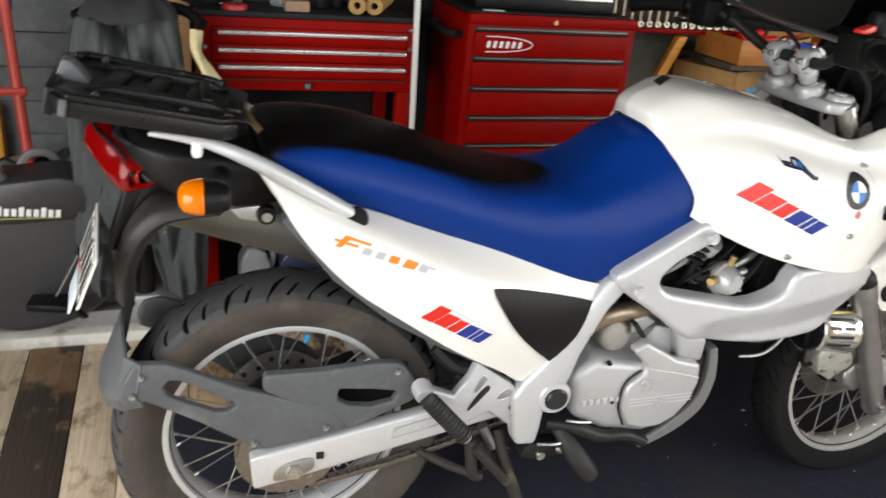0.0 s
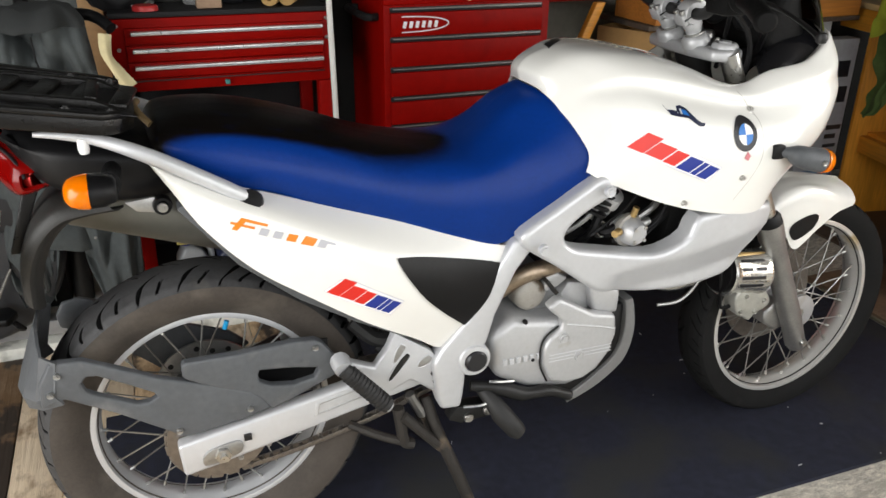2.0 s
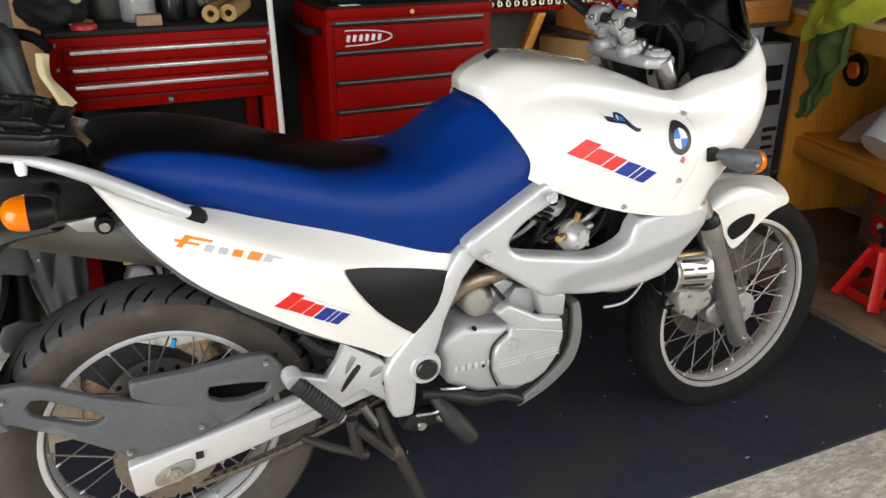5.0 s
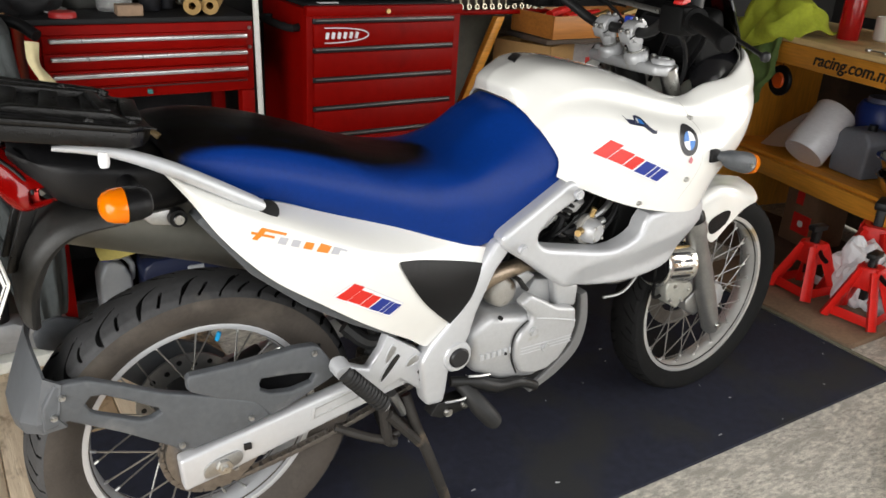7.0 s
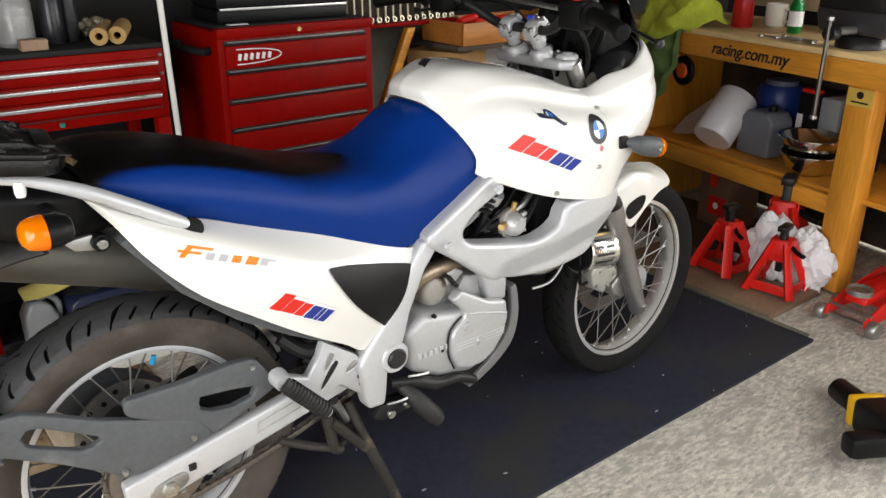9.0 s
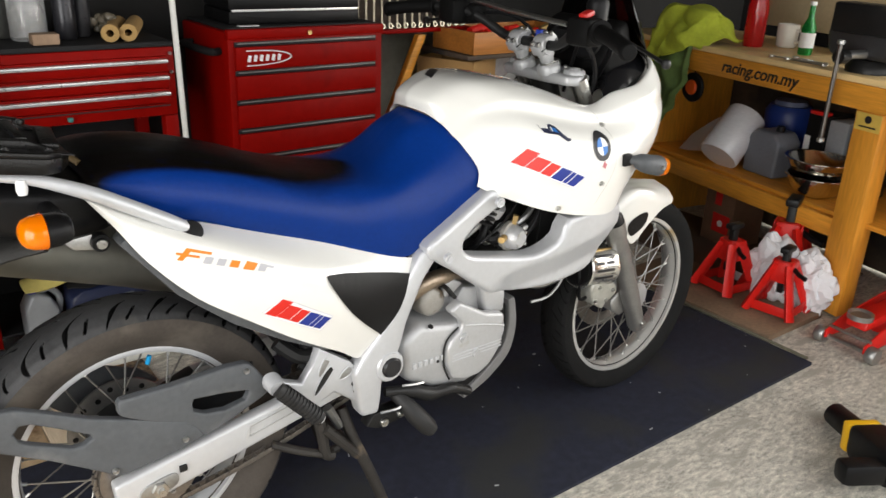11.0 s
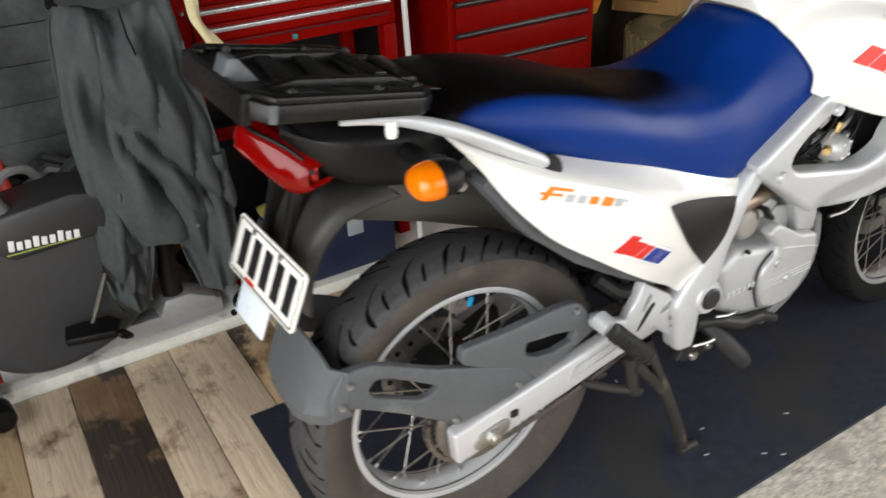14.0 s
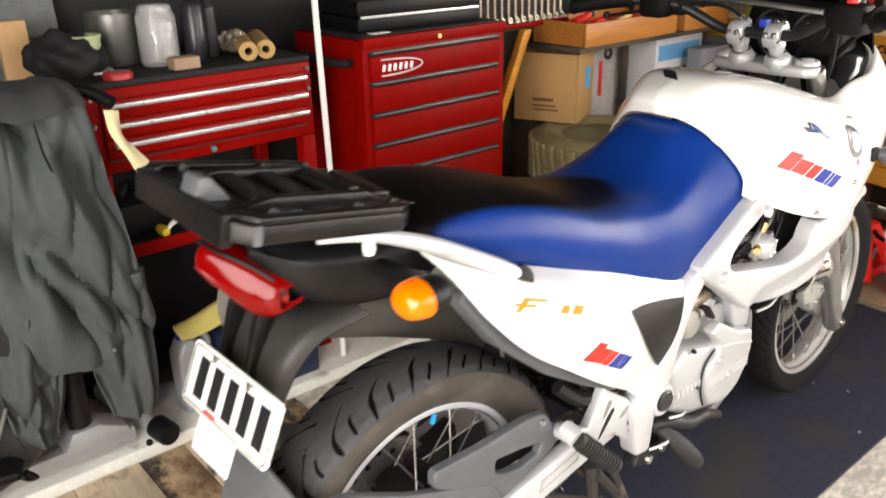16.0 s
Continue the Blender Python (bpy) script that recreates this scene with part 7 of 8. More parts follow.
part("seat_part", cloth_tube([(1.045, -0.28, 0.95, 0.085, 0.05), (1.02, -0.285, 0.94, 0.115, 0.075), (0.95, -0.30, 0.93, 0.142, 0.085), (0.80, -0.30, 0.92, 0.158, 0.08), (0.60, -0.285, 0.92, 0.172, 0.075), (0.45, -0.275, 0.92, 0.18, 0.07), (0.37, -0.285, 0.92, 0.16, 0.05)], 1.3, 9, 150, 14, 1.7), TROU, tr)
part("trouser_leg", cloth_tube([(0.55, -0.375, 0.92, 0.075, 0.06), (0.42, -0.395, 0.92, 0.072, 0.058), (0.30, -0.41, 0.92, 0.062, 0.05), (0.235, -0.415, 0.925, 0.048, 0.045), (0.20, -0.412, 0.925, 0.044, 0.042)], 4.1, 6, 90, 12, 1.5), TROU, tr)
part("trouser_leg", cloth_tube([(0.58, -0.19, 0.92, 0.09, 0.06), (0.45, -0.185, 0.92, 0.085, 0.06), (0.33, -0.185, 0.92, 0.078, 0.055), (0.245, -0.18, 0.925, 0.066, 0.05), (0.19, -0.178, 0.93, 0.058, 0.045)], 7.7, 7, 90, 12, 1.5), TROU, tr)
part("pocket_seam", tube([(-0.295, 0.853, 0.99), (-0.292, 0.842, 0.93), (-0.282, 0.84, 0.885)], 0.0025, 6), BLACKPLA, tr)
part("waistband", cloth_tube([(1.056, -0.28, 0.955, 0.088, 0.054), (1.042, -0.283, 0.95, 0.104, 0.070), (1.022, -0.286, 0.945, 0.118, 0.084), (1.005, -0.289, 0.94, 0.126, 0.090)], 1.3, 0, 60, 5, 0.0), mat("waist_cloth", (0.03, 0.033, 0.033), 0.9, vary=0.12, bump=0.3, bscale=260), tr)
part("hem_button", lathe([(0, 0.003), (0.004, 0.002), (0.005, 0), (0, 0)], pose(-0.225, 0.85, 0.42, 90, 0, 0), 10), STEEL, tr)
sheet("pale_strap", "cream cloth strap hanging beside the trousers", "strap", [[(-0.135, 0.90, 0.985), (-0.12, 0.895, 0.985), (-0.10, 0.90, 0.98)], [(-0.135, 0.88, 0.94), (-0.118, 0.87, 0.935), (-0.105, 0.885, 0.93)], [(-0.115, 0.87, 0.89), (-0.10, 0.865, 0.885), (-0.082, 0.88, 0.89)], [(-0.095, 0.87, 0.835), (-0.078, 0.862, 0.838), (-0.055, 0.875, 0.85)]], mat("cream_cloth", (0.6, 0.52, 0.3), 0.85, vary=0.1), amp=0.006, thick=0.004)

# ---- hand truck, umbrella, crate against the siding ----
truck = thing("hand_truck", "red tubular hand truck with a blue grip leaning on the siding", "hand truck")
TRED = mat("truck_red", (0.5, 0.05, 0.03), 0.4, vary=0.12)
for a, b, c in (((-0.66, 1.36, 1.12), (-0.64, 1.30, 0.80), (-0.60, 1.20, 0.10)), ((-0.92, 1.36, 1.12), (-0.90, 1.30, 0.80), (-0.86, 1.20, 0.10))):
    part("rail", tube([a, b, c], 0.016, 10), TRED, truck, "red tube rail")
    part("grip", tube([(a[0], a[1] + 0.004, 1.28), (a[0], a[1], 1.1), (a[0] + 0.004, a[1] - 0.01, 0.95)], 0.024, 12), mat("grip_blue", (0.012, 0.03, 0.3), 0.5), truck, "blue rubber grip")
for z, y in ((0.71, 1.28), (0.42, 1.245), (0.16, 1.21)):
    part("rung", tube([(-0.90, y, z), (-0.61, y, z + 0.01)], 0.013, 8), TRED, truck)
part("toe_plate", box(-0.92, -0.56, 1.04, 1.22, 0.031, 0.04, 0.002), TRED, truck)
for x in (-0.95, -0.53):
    part("wheel", lathe([(0, 0.02), (0.07, 0.02), (0.1, 0.016), (0.105, 0), (0.1, -0.016), (0.07, -0.02), (0, -0.02)], pose(x, 1.29, 0.137, 0, 90, 0), 24), RUBBER, truck, "black rubber wheel")
umb = thing("umbrella", "folded black umbrella hanging on the siding", "umbrella")
part("canopy", tube([(-0.375, 1.49, 1.45), (-0.37, 1.488, 1.2), (-0.365, 1.485, 0.98), (-0.362, 1.485, 0.85)], [0.022, 0.03, 0.022, 0.006], 12), BLACKPLA, umb)
part("tip", tube([(-0.362, 1.485, 0.85), (-0.361, 1.485, 0.82)], 0.004, 6), STEEL, umb)
part("hook", tube([(-0.375, 1.49, 1.45), (-0.376, 1.54, 1.47)], 0.005, 6), STEEL, umb)
crate = thing("junk_crate", "black crate heaped with dusty tools beside the siding", "crate")
part("crate_body", box(-0.74, -0.36, 1.24, 1.46, 0.031, 0.44, 0.008), BLACKMAT, crate)
for k in range(7):
    x, y = fr.uniform(-0.70, -0.40), fr.uniform(1.26, 1.42)
    part("tool", tube([(x - 0.07, y, 0.455), (x, y + fr.uniform(-0.03, 0.03), 0.475 + fr.uniform(0, 0.03)), (x + 0.07, y, 0.46)], [0.014, 0.02, 0.012], 8), fr.choice((STEEL, BLACKMET, GREYPLA)), crate)
part("headphones", tube(smooth_loop([(-0.66, 1.26, 0.47), (-0.62, 1.25, 0.53), (-0.56, 1.25, 0.53), (-0.53, 1.26, 0.47)], 5, False), 0.014, 8), mat("dusty_grey", (0.25, 0.25, 0.25), 0.6), crate)
post = tagged(finish("timber_post", box(-0.79, -0.73, 1.47, 1.53, 0.031, 0.62, 0.003), BENCHWOOD), "short varnished timber post by the wall", "post")
tagged(finish("cream_board", box(-0.20, -0.125, 1.45, 1.48, 0.03, 1.14, 0.003), mat("tan_board", (0.42, 0.25, 0.11), 0.7, vary=0.15)), "tan board leaning behind the chest", "board")

SPANNER = mat("tarnished_chrome", (0.3, 0.27, 0.21), 0.34, metal=1.0, vary=0.25, scale=30)
# ---- behind the fairing: rail of spanners, shelf, boxes ----
rail = thing("spanner_rack", "red steel rail holding a row of chromed spanners", "spanner rack")
part("rail", box(1.38, 1.96, 1.36, 1.40, 0.955, 0.972, 0.003), REDPAINT, rail, "red steel rail")
part("back_board", box(1.38, 1.96, 1.41, 1.425, 0.95, 1.6, 0.003), DARKWOOD, rail, "dark back board")
for k in range(15):
    x = 1.40 + 0.038 * k
    h = 0.13 + 0.012 * (k % 5)
    sp = part("spanner", tube([(x, 1.385, 0.955), (x, 1.385, 0.99), (x, 1.387, 0.99 + h)], [0.008, 0.006, 0.006], 8, flat=0.6), SPANNER, rail, "chromed spanner")
    part("ring", lathe([(0.007, 0.004), (0.012, 0.004), (0.012, -0.004), (0.007, -0.004)], pose(x, 1.378, 0.985, 80, 0, 0), 12, closed=True), SPANNER, sp)
for s0, s1 in (((1.38, 1.39), 0.9), ((2.03, 2.07), 1.2)):
    part("post", box(s0[0], s0[0] + 0.04, 1.54, 1.58, -0.012 if s0[0] > 1.45 else 0.03, 1.6, 0.003), DARKWOOD, rail, "dark timber post")
brace = tagged(finish("timber_brace", prism([(1.505, 0.60), (1.545, 0.60), (1.70, 0.95), (1.66, 0.95)], 1.325, 1.358, 0.003), BENCHWOOD), "varnished diagonal timber brace under the rail", "brace")
OLIVE = mat("olive_ply", (0.09, 0.085, 0.06), 0.5, vary=0.25, scale=5)
tagged(finish("back_panel", box(1.45, 2.12, 1.592, 1.612, -0.012, 0.94, 0.002), OLIVE), "dull olive board behind the brace", "board")
tagged(finish("timber_upright", box(2.10, 2.15, 1.545, 1.59, -0.012, 0.86, 0.004), DARKWOOD), "dark timber upright by the window", "post")
pl = thing("pallet", "dark timber crate on the floor", "crate")
part("crate_body", box(1.50, 2.14, 0.90, 1.42, -0.012, 0.319, 0.006), DARKWOOD, pl)
# old tyre lying on the crate
TM = pose(1.93, 1.125, 0.432, 0, 0, 0)
oldt = thing("old_tyre", "dusty old tyre lying on a crate", "tyre")
OLDR = mat("dusty_rubber", (0.24, 0.20, 0.095), 0.8, vary=0.3, scale=10, bump=0.3)
part("casing", lathe([(0.17, -0.09), (0.22, -0.111), (0.265, -0.105), (0.29, -0.085), (0.296, 0), (0.29, 0.085), (0.265, 0.105), (0.22, 0.111), (0.17, 0.09), (0.18, 0.08), (0.24, 0.09), (0.27, 0), (0.24, -0.09), (0.18, -0.08)], TM, 48, closed=True), OLDR, oldt)
for k in range(36):
    part("tread_block", box(0.286, 0.308, -0.016, 0.016, -0.085, 0.085, 0.005, TM @ pose(0, 0, 0, 0, 0, 10 * k) @ pose(0, 0, 0, 16, 0, 0)), OLDR, oldt)
# cardboard box, open
CARD = mat("cardboard", (0.46, 0.27, 0.10), 0.85, vary=0.1, scale=6, bump=0.15, bscale=80)
cb = thing("cardboard_box", "open brown cardboard box with a blue sticker", "cardboard box", at=pose(1.935, 1.41, 0.548, 0, 0, 25) @ Matrix.Scale(1.15, 4))
for a in ((-0.10, 0.10, -0.122, -0.116, 0, 0.25), (-0.10, 0.10, 0.116, 0.122, 0, 0.25), (-0.10, -0.094, -0.115, 0.115, 0, 0.25), (0.094, 0.10, -0.115, 0.115, 0, 0.25), (-0.093, 0.093, -0.115, 0.115, 0, 0.006)):
    part("box_side", box(*a, 0.001), CARD, cb)
part("sticker", box(-0.01, 0.055, -0.1240, -0.1222, 0.11, 0.19, 0.0003), mat("sticker_blue", (0.1, 0.4, 0.7), 0.5), cb, "pale blue sticker")
for a in ((-0.03, 0.05, 0.075, 0.087), (-0.04, 0.05, 0.055, 0.062), (-0.05, 0.05, 0.04, 0.046)):
    part("print_bar", box(-0.1018, -0.1004, a[0], a[1], a[2], a[3], 0), mat("faded_print", (0.16, 0.08, 0.03), 0.8), cb)
tagged(finish("timber_block", box(1.84, 2.07, 1.455, 1.57, -0.012, 0.546, 0.004), DARKWOOD), "dark timber block standing by the wall", "timber block")
for x0, x1, z1, m, l in ((2.16, 2.42, 0.83, mat("carton_white", (0.42, 0.38, 0.36), 0.7, vary=0.25, scale=4), "tall pale carton with a red mark"), (2.43, 2.50, 0.82, CARD, "tall narrow cardboard carton"), (2.53, 2.60, 0.80, DARKWOOD, "dark narrow board standing upright")):
    c = thing("carton", l, "carton")
    part("carton_body", box(x0, x1, 1.44, 1.575, -0.012, z1, 0.003), m, c)
    if x0 == 2.16:
        part("red_mark", box(2.27, 2.295, 1.4385, 1.4405, 0.58, 0.74, 0), INKRED, c), part("round_mark", lathe([(0.012, 0.001), (0.03, 0.001), (0.03, -0.001), (0.012, -0.001)], pose(2.33, 1.439, 0.77, 90, 0, 0), 20, closed=True), INKBLACK, c)
bx = thing("printed_box", "white and blue printed carton", "carton")
part("carton_body", box(2.42, 2.78, 1.24, 1.41, 0.556, 0.85, 0.004), mat("carton_print", (0.62, 0.62, 0.62), 0.6, vary=0.08), bx)
part("blue_band", box(2.44, 2.76, 1.2375, 1.2405, 0.74, 0.81, 0), mat("band_blue", (0.12, 0.35, 0.6), 0.5), bx)
for k in range(3):
    part("print_bar", box(2.46 + 0.09 * k, 2.52 + 0.09 * k, 1.2375, 1.2405, 0.64, 0.70, 0), INKBLACK, bx)
pc2 = thing("printed_carton", "tall pale grey printed carton standing by the bench", "carton")
part("carton_body", box(2.60, 2.83, 1.122, 1.195, -0.012, 0.79, 0.003), mat("carton_pale", (0.27, 0.27, 0.285), 0.7, vary=0.15, scale=5), pc2)
part("blue_panel", box(2.61, 2.82, 1.1195, 1.1225, 0.02, 0.22, 0), mat("panel_blue", (0.06, 0.12, 0.22), 0.6, vary=0.2), pc2, "dark blue printed panel")
for z0, z1, xa, xb in ((0.63, 0.70, 2.70, 2.80), (0.52, 0.59, 2.72, 2.81), (0.40, 0.42, 2.74, 2.82), (0.36, 0.38, 2.74, 2.80), (0.32, 0.335, 2.74, 2.81), (0.27, 0.285, 2.72, 2.82)):
    part("print_bar", box(xa, xb, 1.1195, 1.1225, z0, z1, 0), INKBLACK, pc2)
sh = thing("wall_shelf", "dark timber shelf with posts", "shelf")
part("board", box(1.78, 2.82, 1.14, 1.52, 0.862, 0.882, 0.003), DARKWOOD, sh), part("lower_board", box(2.38, 2.82, 1.2, 1.42, 0.535, 0.555, 0.003), DARKWOOD, sh)
for x in (2.385, 2.77):
    part("post", box(x, x + 0.03, 1.385, 1.415, -0.012, 0.861, 0.003), DARKWOOD, sh)
TRAYWOOD = mat("tray_wood", (0.42, 0.16, 0.03), 0.45, vary=0.3, scale=9, bump=0.15, bscale=60, stretch=(0.12, 1, 1.6))
for x0, x1 in ((1.80, 2.40), (2.46, 2.80)):
    t = thing("parts_tray", "varnished timber parts tray on the shelf", "tray")
    part("front", box(x0, x1, 1.13, 1.145, 0.884, 0.975, 0.002), TRAYWOOD, t), part("back", box(x0, x1, 1.40, 1.415, 0.884, 0.975, 0.002), TRAYWOOD, t)
    part("end", box(x0, x0 + 0.014, 1.146, 1.399, 0.884, 0.975, 0.002), TRAYWOOD, t), part("end", box(x1 - 0.014, x1, 1.146, 1.399, 0.884, 0.975, 0.002), TRAYWOOD, t)
    part("base", box(x0 + 0.015, x1 - 0.015, 1.146, 1.399, 0.884, 0.892, 0.001), TRAYWOOD, t)
    for k in range(9):
        x, y = fr.uniform(x0 + 0.06, x1 - 0.06), fr.uniform(1.17, 1.37)
        part("part_inside", tube([(x - 0.04, y, 0.93 + fr.uniform(0, 0.03)), (x + 0.04, y + fr.uniform(-0.02, 0.02), 0.95 + fr.uniform(0, 0.04))], fr.uniform(0.012, 0.024), 8), fr.choice((STEEL, BLACKMET, BLACKPLA, JACKRED, BRASS)), t)

# ---- workbench ----
BM = pose(2.63, 0, 0, 0, 0, 79)
bench = thing("workbench", "varnished timber workbench with a thick apron and orange legs", "workbench", at=BM)
TOPW = mat("bench_top", (0.74, 0.53, 0.25), 0.45, vary=0.25, scale=9, bump=0.2, bscale=60, stretch=(0.12, 1, 1), dirt=(0.16, 0.1, 0.05), dirt_at=0.64, dirt_scale=8)
part("apron", box(-0.95, 1.32, -0.045, 0, 0.815, 0.905, 0.004), BENCHWOOD, bench, "varnished apron board")
for k in range(4):
    part("top_board", box(-0.95, 1.34, -0.16 * (k + 1) + 0.002 - 0.004, -0.16 * k - 0.002 + (0.006 if k == 0 else -0.002), 0.906, 0.93, 0.003), TOPW, bench, "worn pale top board")
for x in (-0.05, -0.85):
    part("leg", box(x - 0.115, x, -0.135, -0.05, 0, 0.812, 0.004), LEGWOOD, bench), part("leg", box(x - 0.115, x, -0.62, -0.53, 0, 0.812, 0.004), LEGWOOD, bench)
part("end_panel", box(1.12, 1.14, -0.62, -0.02, 0.0, 0.812, 0.003), LEGWOOD, bench, "orange plywood end panel")
part("shelf", box(-0.9, 1.118, -0.62, -0.10, 0.365, 0.385, 0.003), BENCHWOOD, bench), part("shelf_rail", box(-0.05, 1.118, -0.10, -0.065, 0.295, 0.37, 0.003), BENCHWOOD, bench)
part("back_board", box(-0.95, 1.32, -0.66, -0.642, 0.0, 0.93, 0.003), DARKWOOD, bench)
part("back_shelf", box(0.05, 1.0, -0.63, -0.56, 0.99, 1.5, 0.004), mat("cream_panel", (0.5, 0.4, 0.24), 0.6, vary=0.1), bench, "cream panel behind the bench")
part("back_rail", box(-0.2, 0.79, -0.64, -0.56, 0.931, 0.985, 0.003), BLACKMAT, bench)
part("leg_label", box(-0.162, -0.056, -0.049, -0.047, 0.735, 0.80, 0), mat("label_yellow", (0.6, 0.42, 0.08), 0.5, vary=0.2, scale=40), bench, "small yellow printed label")
part("label_mark", lathe([(0, 0.001), (0.014, 0.001), (0.014, -0.001), (0, -0.001)], pose(-0.109, -0.0465, 0.777, 90, 0, 180), 16), INKBLACK, bench)
part("label_bar", box(-0.145, -0.075, -0.0468, -0.0462, 0.747, 0.753, 0), INKBLACK, bench)
fc = bpy.data.curves.new("writing", "FONT")
fc.body, fc.size, fc.extrude, fc.shear = "racing.com.my", 0.070, 0.001, 0.2
fc.offset = 0.0012
fo = bpy.data.objects.new("writing_curve", fc)
scene.collection.objects.link(fo)
wm = bpy.data.meshes.new_from_object(fo.evaluated_get(bpy.context.evaluated_depsgraph_get()))
bpy.data.objects.remove(fo)
wm.materials.clear()
wm.materials.append(INKBLACK)
wo = new("writing", wm)
wo.parent = bench
wo.matrix_basis = pose(0.60, 0.0018, 0.84, 90, 0, 180)
tagged(wo, "dark stencilled writing on the apron")


def on_bench(name, label, category, x, d, z, group=""):
    return thing(name, label, category, group, at=BM @ pose(x, -d, z))


RB = on_bench("red_bottle", "tall translucent red plastic bottle", "bottle", 0.66, 0.22, 0.931)
part("bottle_body", lathe([(0, 0), (0.042, 0), (0.045, 0.008), (0.045, 0.17), (0.038, 0.2), (0.04, 0.23), (0.032, 0.27), (0.02, 0.3), (0.018, 0.33), (0, 0.33)], None, 28), glass("red_bottle_glass", (0.75, 0.02, 0.02), 0.1, 0.6), RB)
part("bottle_cap", lathe([(0, 0.03), (0.019, 0.03), (0.02, 0), (0, 0)], pose(0, 0, 0.331), 16), BLACKPLA, RB)
for x, d in ((0.60, 0.36), (0.35, 0.42)):
    mg = on_bench("mug", "white ceramic mug on the bench", "mug", x, d, 0.931, "mugs on the bench")
    part("cup", lathe([(0, 0), (0.036, 0), (0.044, 0.008), (0.048, 0.1), (0.044, 0.1), (0.04, 0.012), (0, 0.01)], None, 26), mat("ceramic", (0.72, 0.68, 0.6), 0.2, vary=0.03), mg)
    part("handle", tube(smooth_loop([(-0.045, 0, 0.08), (-0.075, 0, 0.075), (-0.075, 0, 0.035), (-0.045, 0, 0.025)], 4, False), 0.006, 8), mat("ceramic_handle", (0.7, 0.66, 0.58), 0.2, vary=0.03), mg)
GB = on_bench("green_bottle", "small green glass bottle with a white label", "bottle", 0.40, 0.25, 0.931)
part("bottle_body", lathe([(0, 0), (0.026, 0), (0.029, 0.006), (0.029, 0.11), (0.012, 0.15), (0.011, 0.2), (0, 0.2)], None, 22), glass("green_glass", (0.02, 0.45, 0.08), 0.05, 0.7), GB)
part("label", lathe([(0.0295, 0.03), (0.0305, 0.03), (0.0305, 0.09), (0.0295, 0.09)], None, 22, closed=True), INKWHITE, GB, "white paper label"), part("cap", lathe([(0, 0.014), (0.013, 0.014), (0.013, 0), (0, 0)], pose(0, 0, 0.2), 12), INKWHITE, GB)
DKSTEEL = mat("dark_steel", (0.16, 0.15, 0.14), 0.35, metal=0.9, vary=0.2)
vise = on_bench("bench_vise", "heavy black bench vise with a steel handle", "vise", 0.07, 0.03, 0.931)
part("vise_base", lathe([(0, 0.05), (0.07, 0.045), (0.09, 0.02), (0.09, 0), (0, 0)], pose(-0.08, -0.1, 0), 24), BLACKMET, vise)
part("vise_body", prism([(-0.24, 0.05), (0.06, 0.05), (0.08, 0.12), (0.07, 0.22), (0.0, 0.235), (-0.10, 0.2), (-0.24, 0.19)], -0.17, -0.02, 0.02, seg=3), mat("vise_black", (0.03, 0.03, 0.032), 0.45, vary=0.25), vise)
part("jaw", box(-0.26, 0.03, -0.08, 0.03, 0.14, 0.245, 0.01), BLACKMET, vise), part("screw", tube([(-0.10, -0.05, 0.07), (-0.10, 0.10, 0.07)], 0.016, 12), STEEL, vise)
part("boss", lathe([(0, 0.03), (0.022, 0.03), (0.026, 0.015), (0.026, -0.015), (0, -0.015)], pose(-0.10, 0.10, 0.065, 90, 0, 0), 16), BLACKMET, vise)
part("vise_handle", tube([(-0.10, 0.115, 0.11), (-0.10, 0.115, -0.235)], 0.008, 10), DKSTEEL, vise, "steel vise handle"), part("handle_end", lathe([(0, 0.012), (0.013, 0.008), (0.014, -0.004), (0, -0.012)], pose(-0.10, 0.115, -0.238), 12), STEEL, vise), part("handle_end", lathe([(0, 0.012), (0.013, 0.008), (0.014, -0.004), (0, -0.012)], pose(-0.10, 0.115, 0.115), 12), STEEL, vise)
for k, (x, d, a) in enumerate(((0.30, 0.06, 14), (0.24, 0.10, -8), (0.22, 0.05, 4))):
    s = on_bench("spanner", "small steel spanner lying on the bench", "spanner", x, d, 0.936, "spanners on the bench")
    s.matrix_basis = s.matrix_basis @ pose(0, 0, 0, 0, 0, a)
    part("shank", box(-0.075, 0.075, -0.006, 0.006, -0.003, 0.003, 0.002), CHROME, s)
    for e in (-0.082, 0.082):
        part("ring", lathe([(0.007, 0.004), (0.013, 0.004), (0.013, -0.004), (0.007, -0.004)], pose(e, 0, 0), 14, closed=True), CHROME, s)
# lime towel heaped on the bench end; its hanging part carries shade as darker green
LIMEC = mat("lime_cloth", (0.36, 0.41, 0.03), 0.9, vary=0.16, scale=8, bump=0.35, bscale=260)
LIMEC_SHADED = mat("lime_cloth_shaded", (0.085, 0.135, 0.035), 0.9, vary=0.2, scale=8, bump=0.35, bscale=260)
W = lambda x, d, z: tuple(BM @ Vector((x, -d, z)))
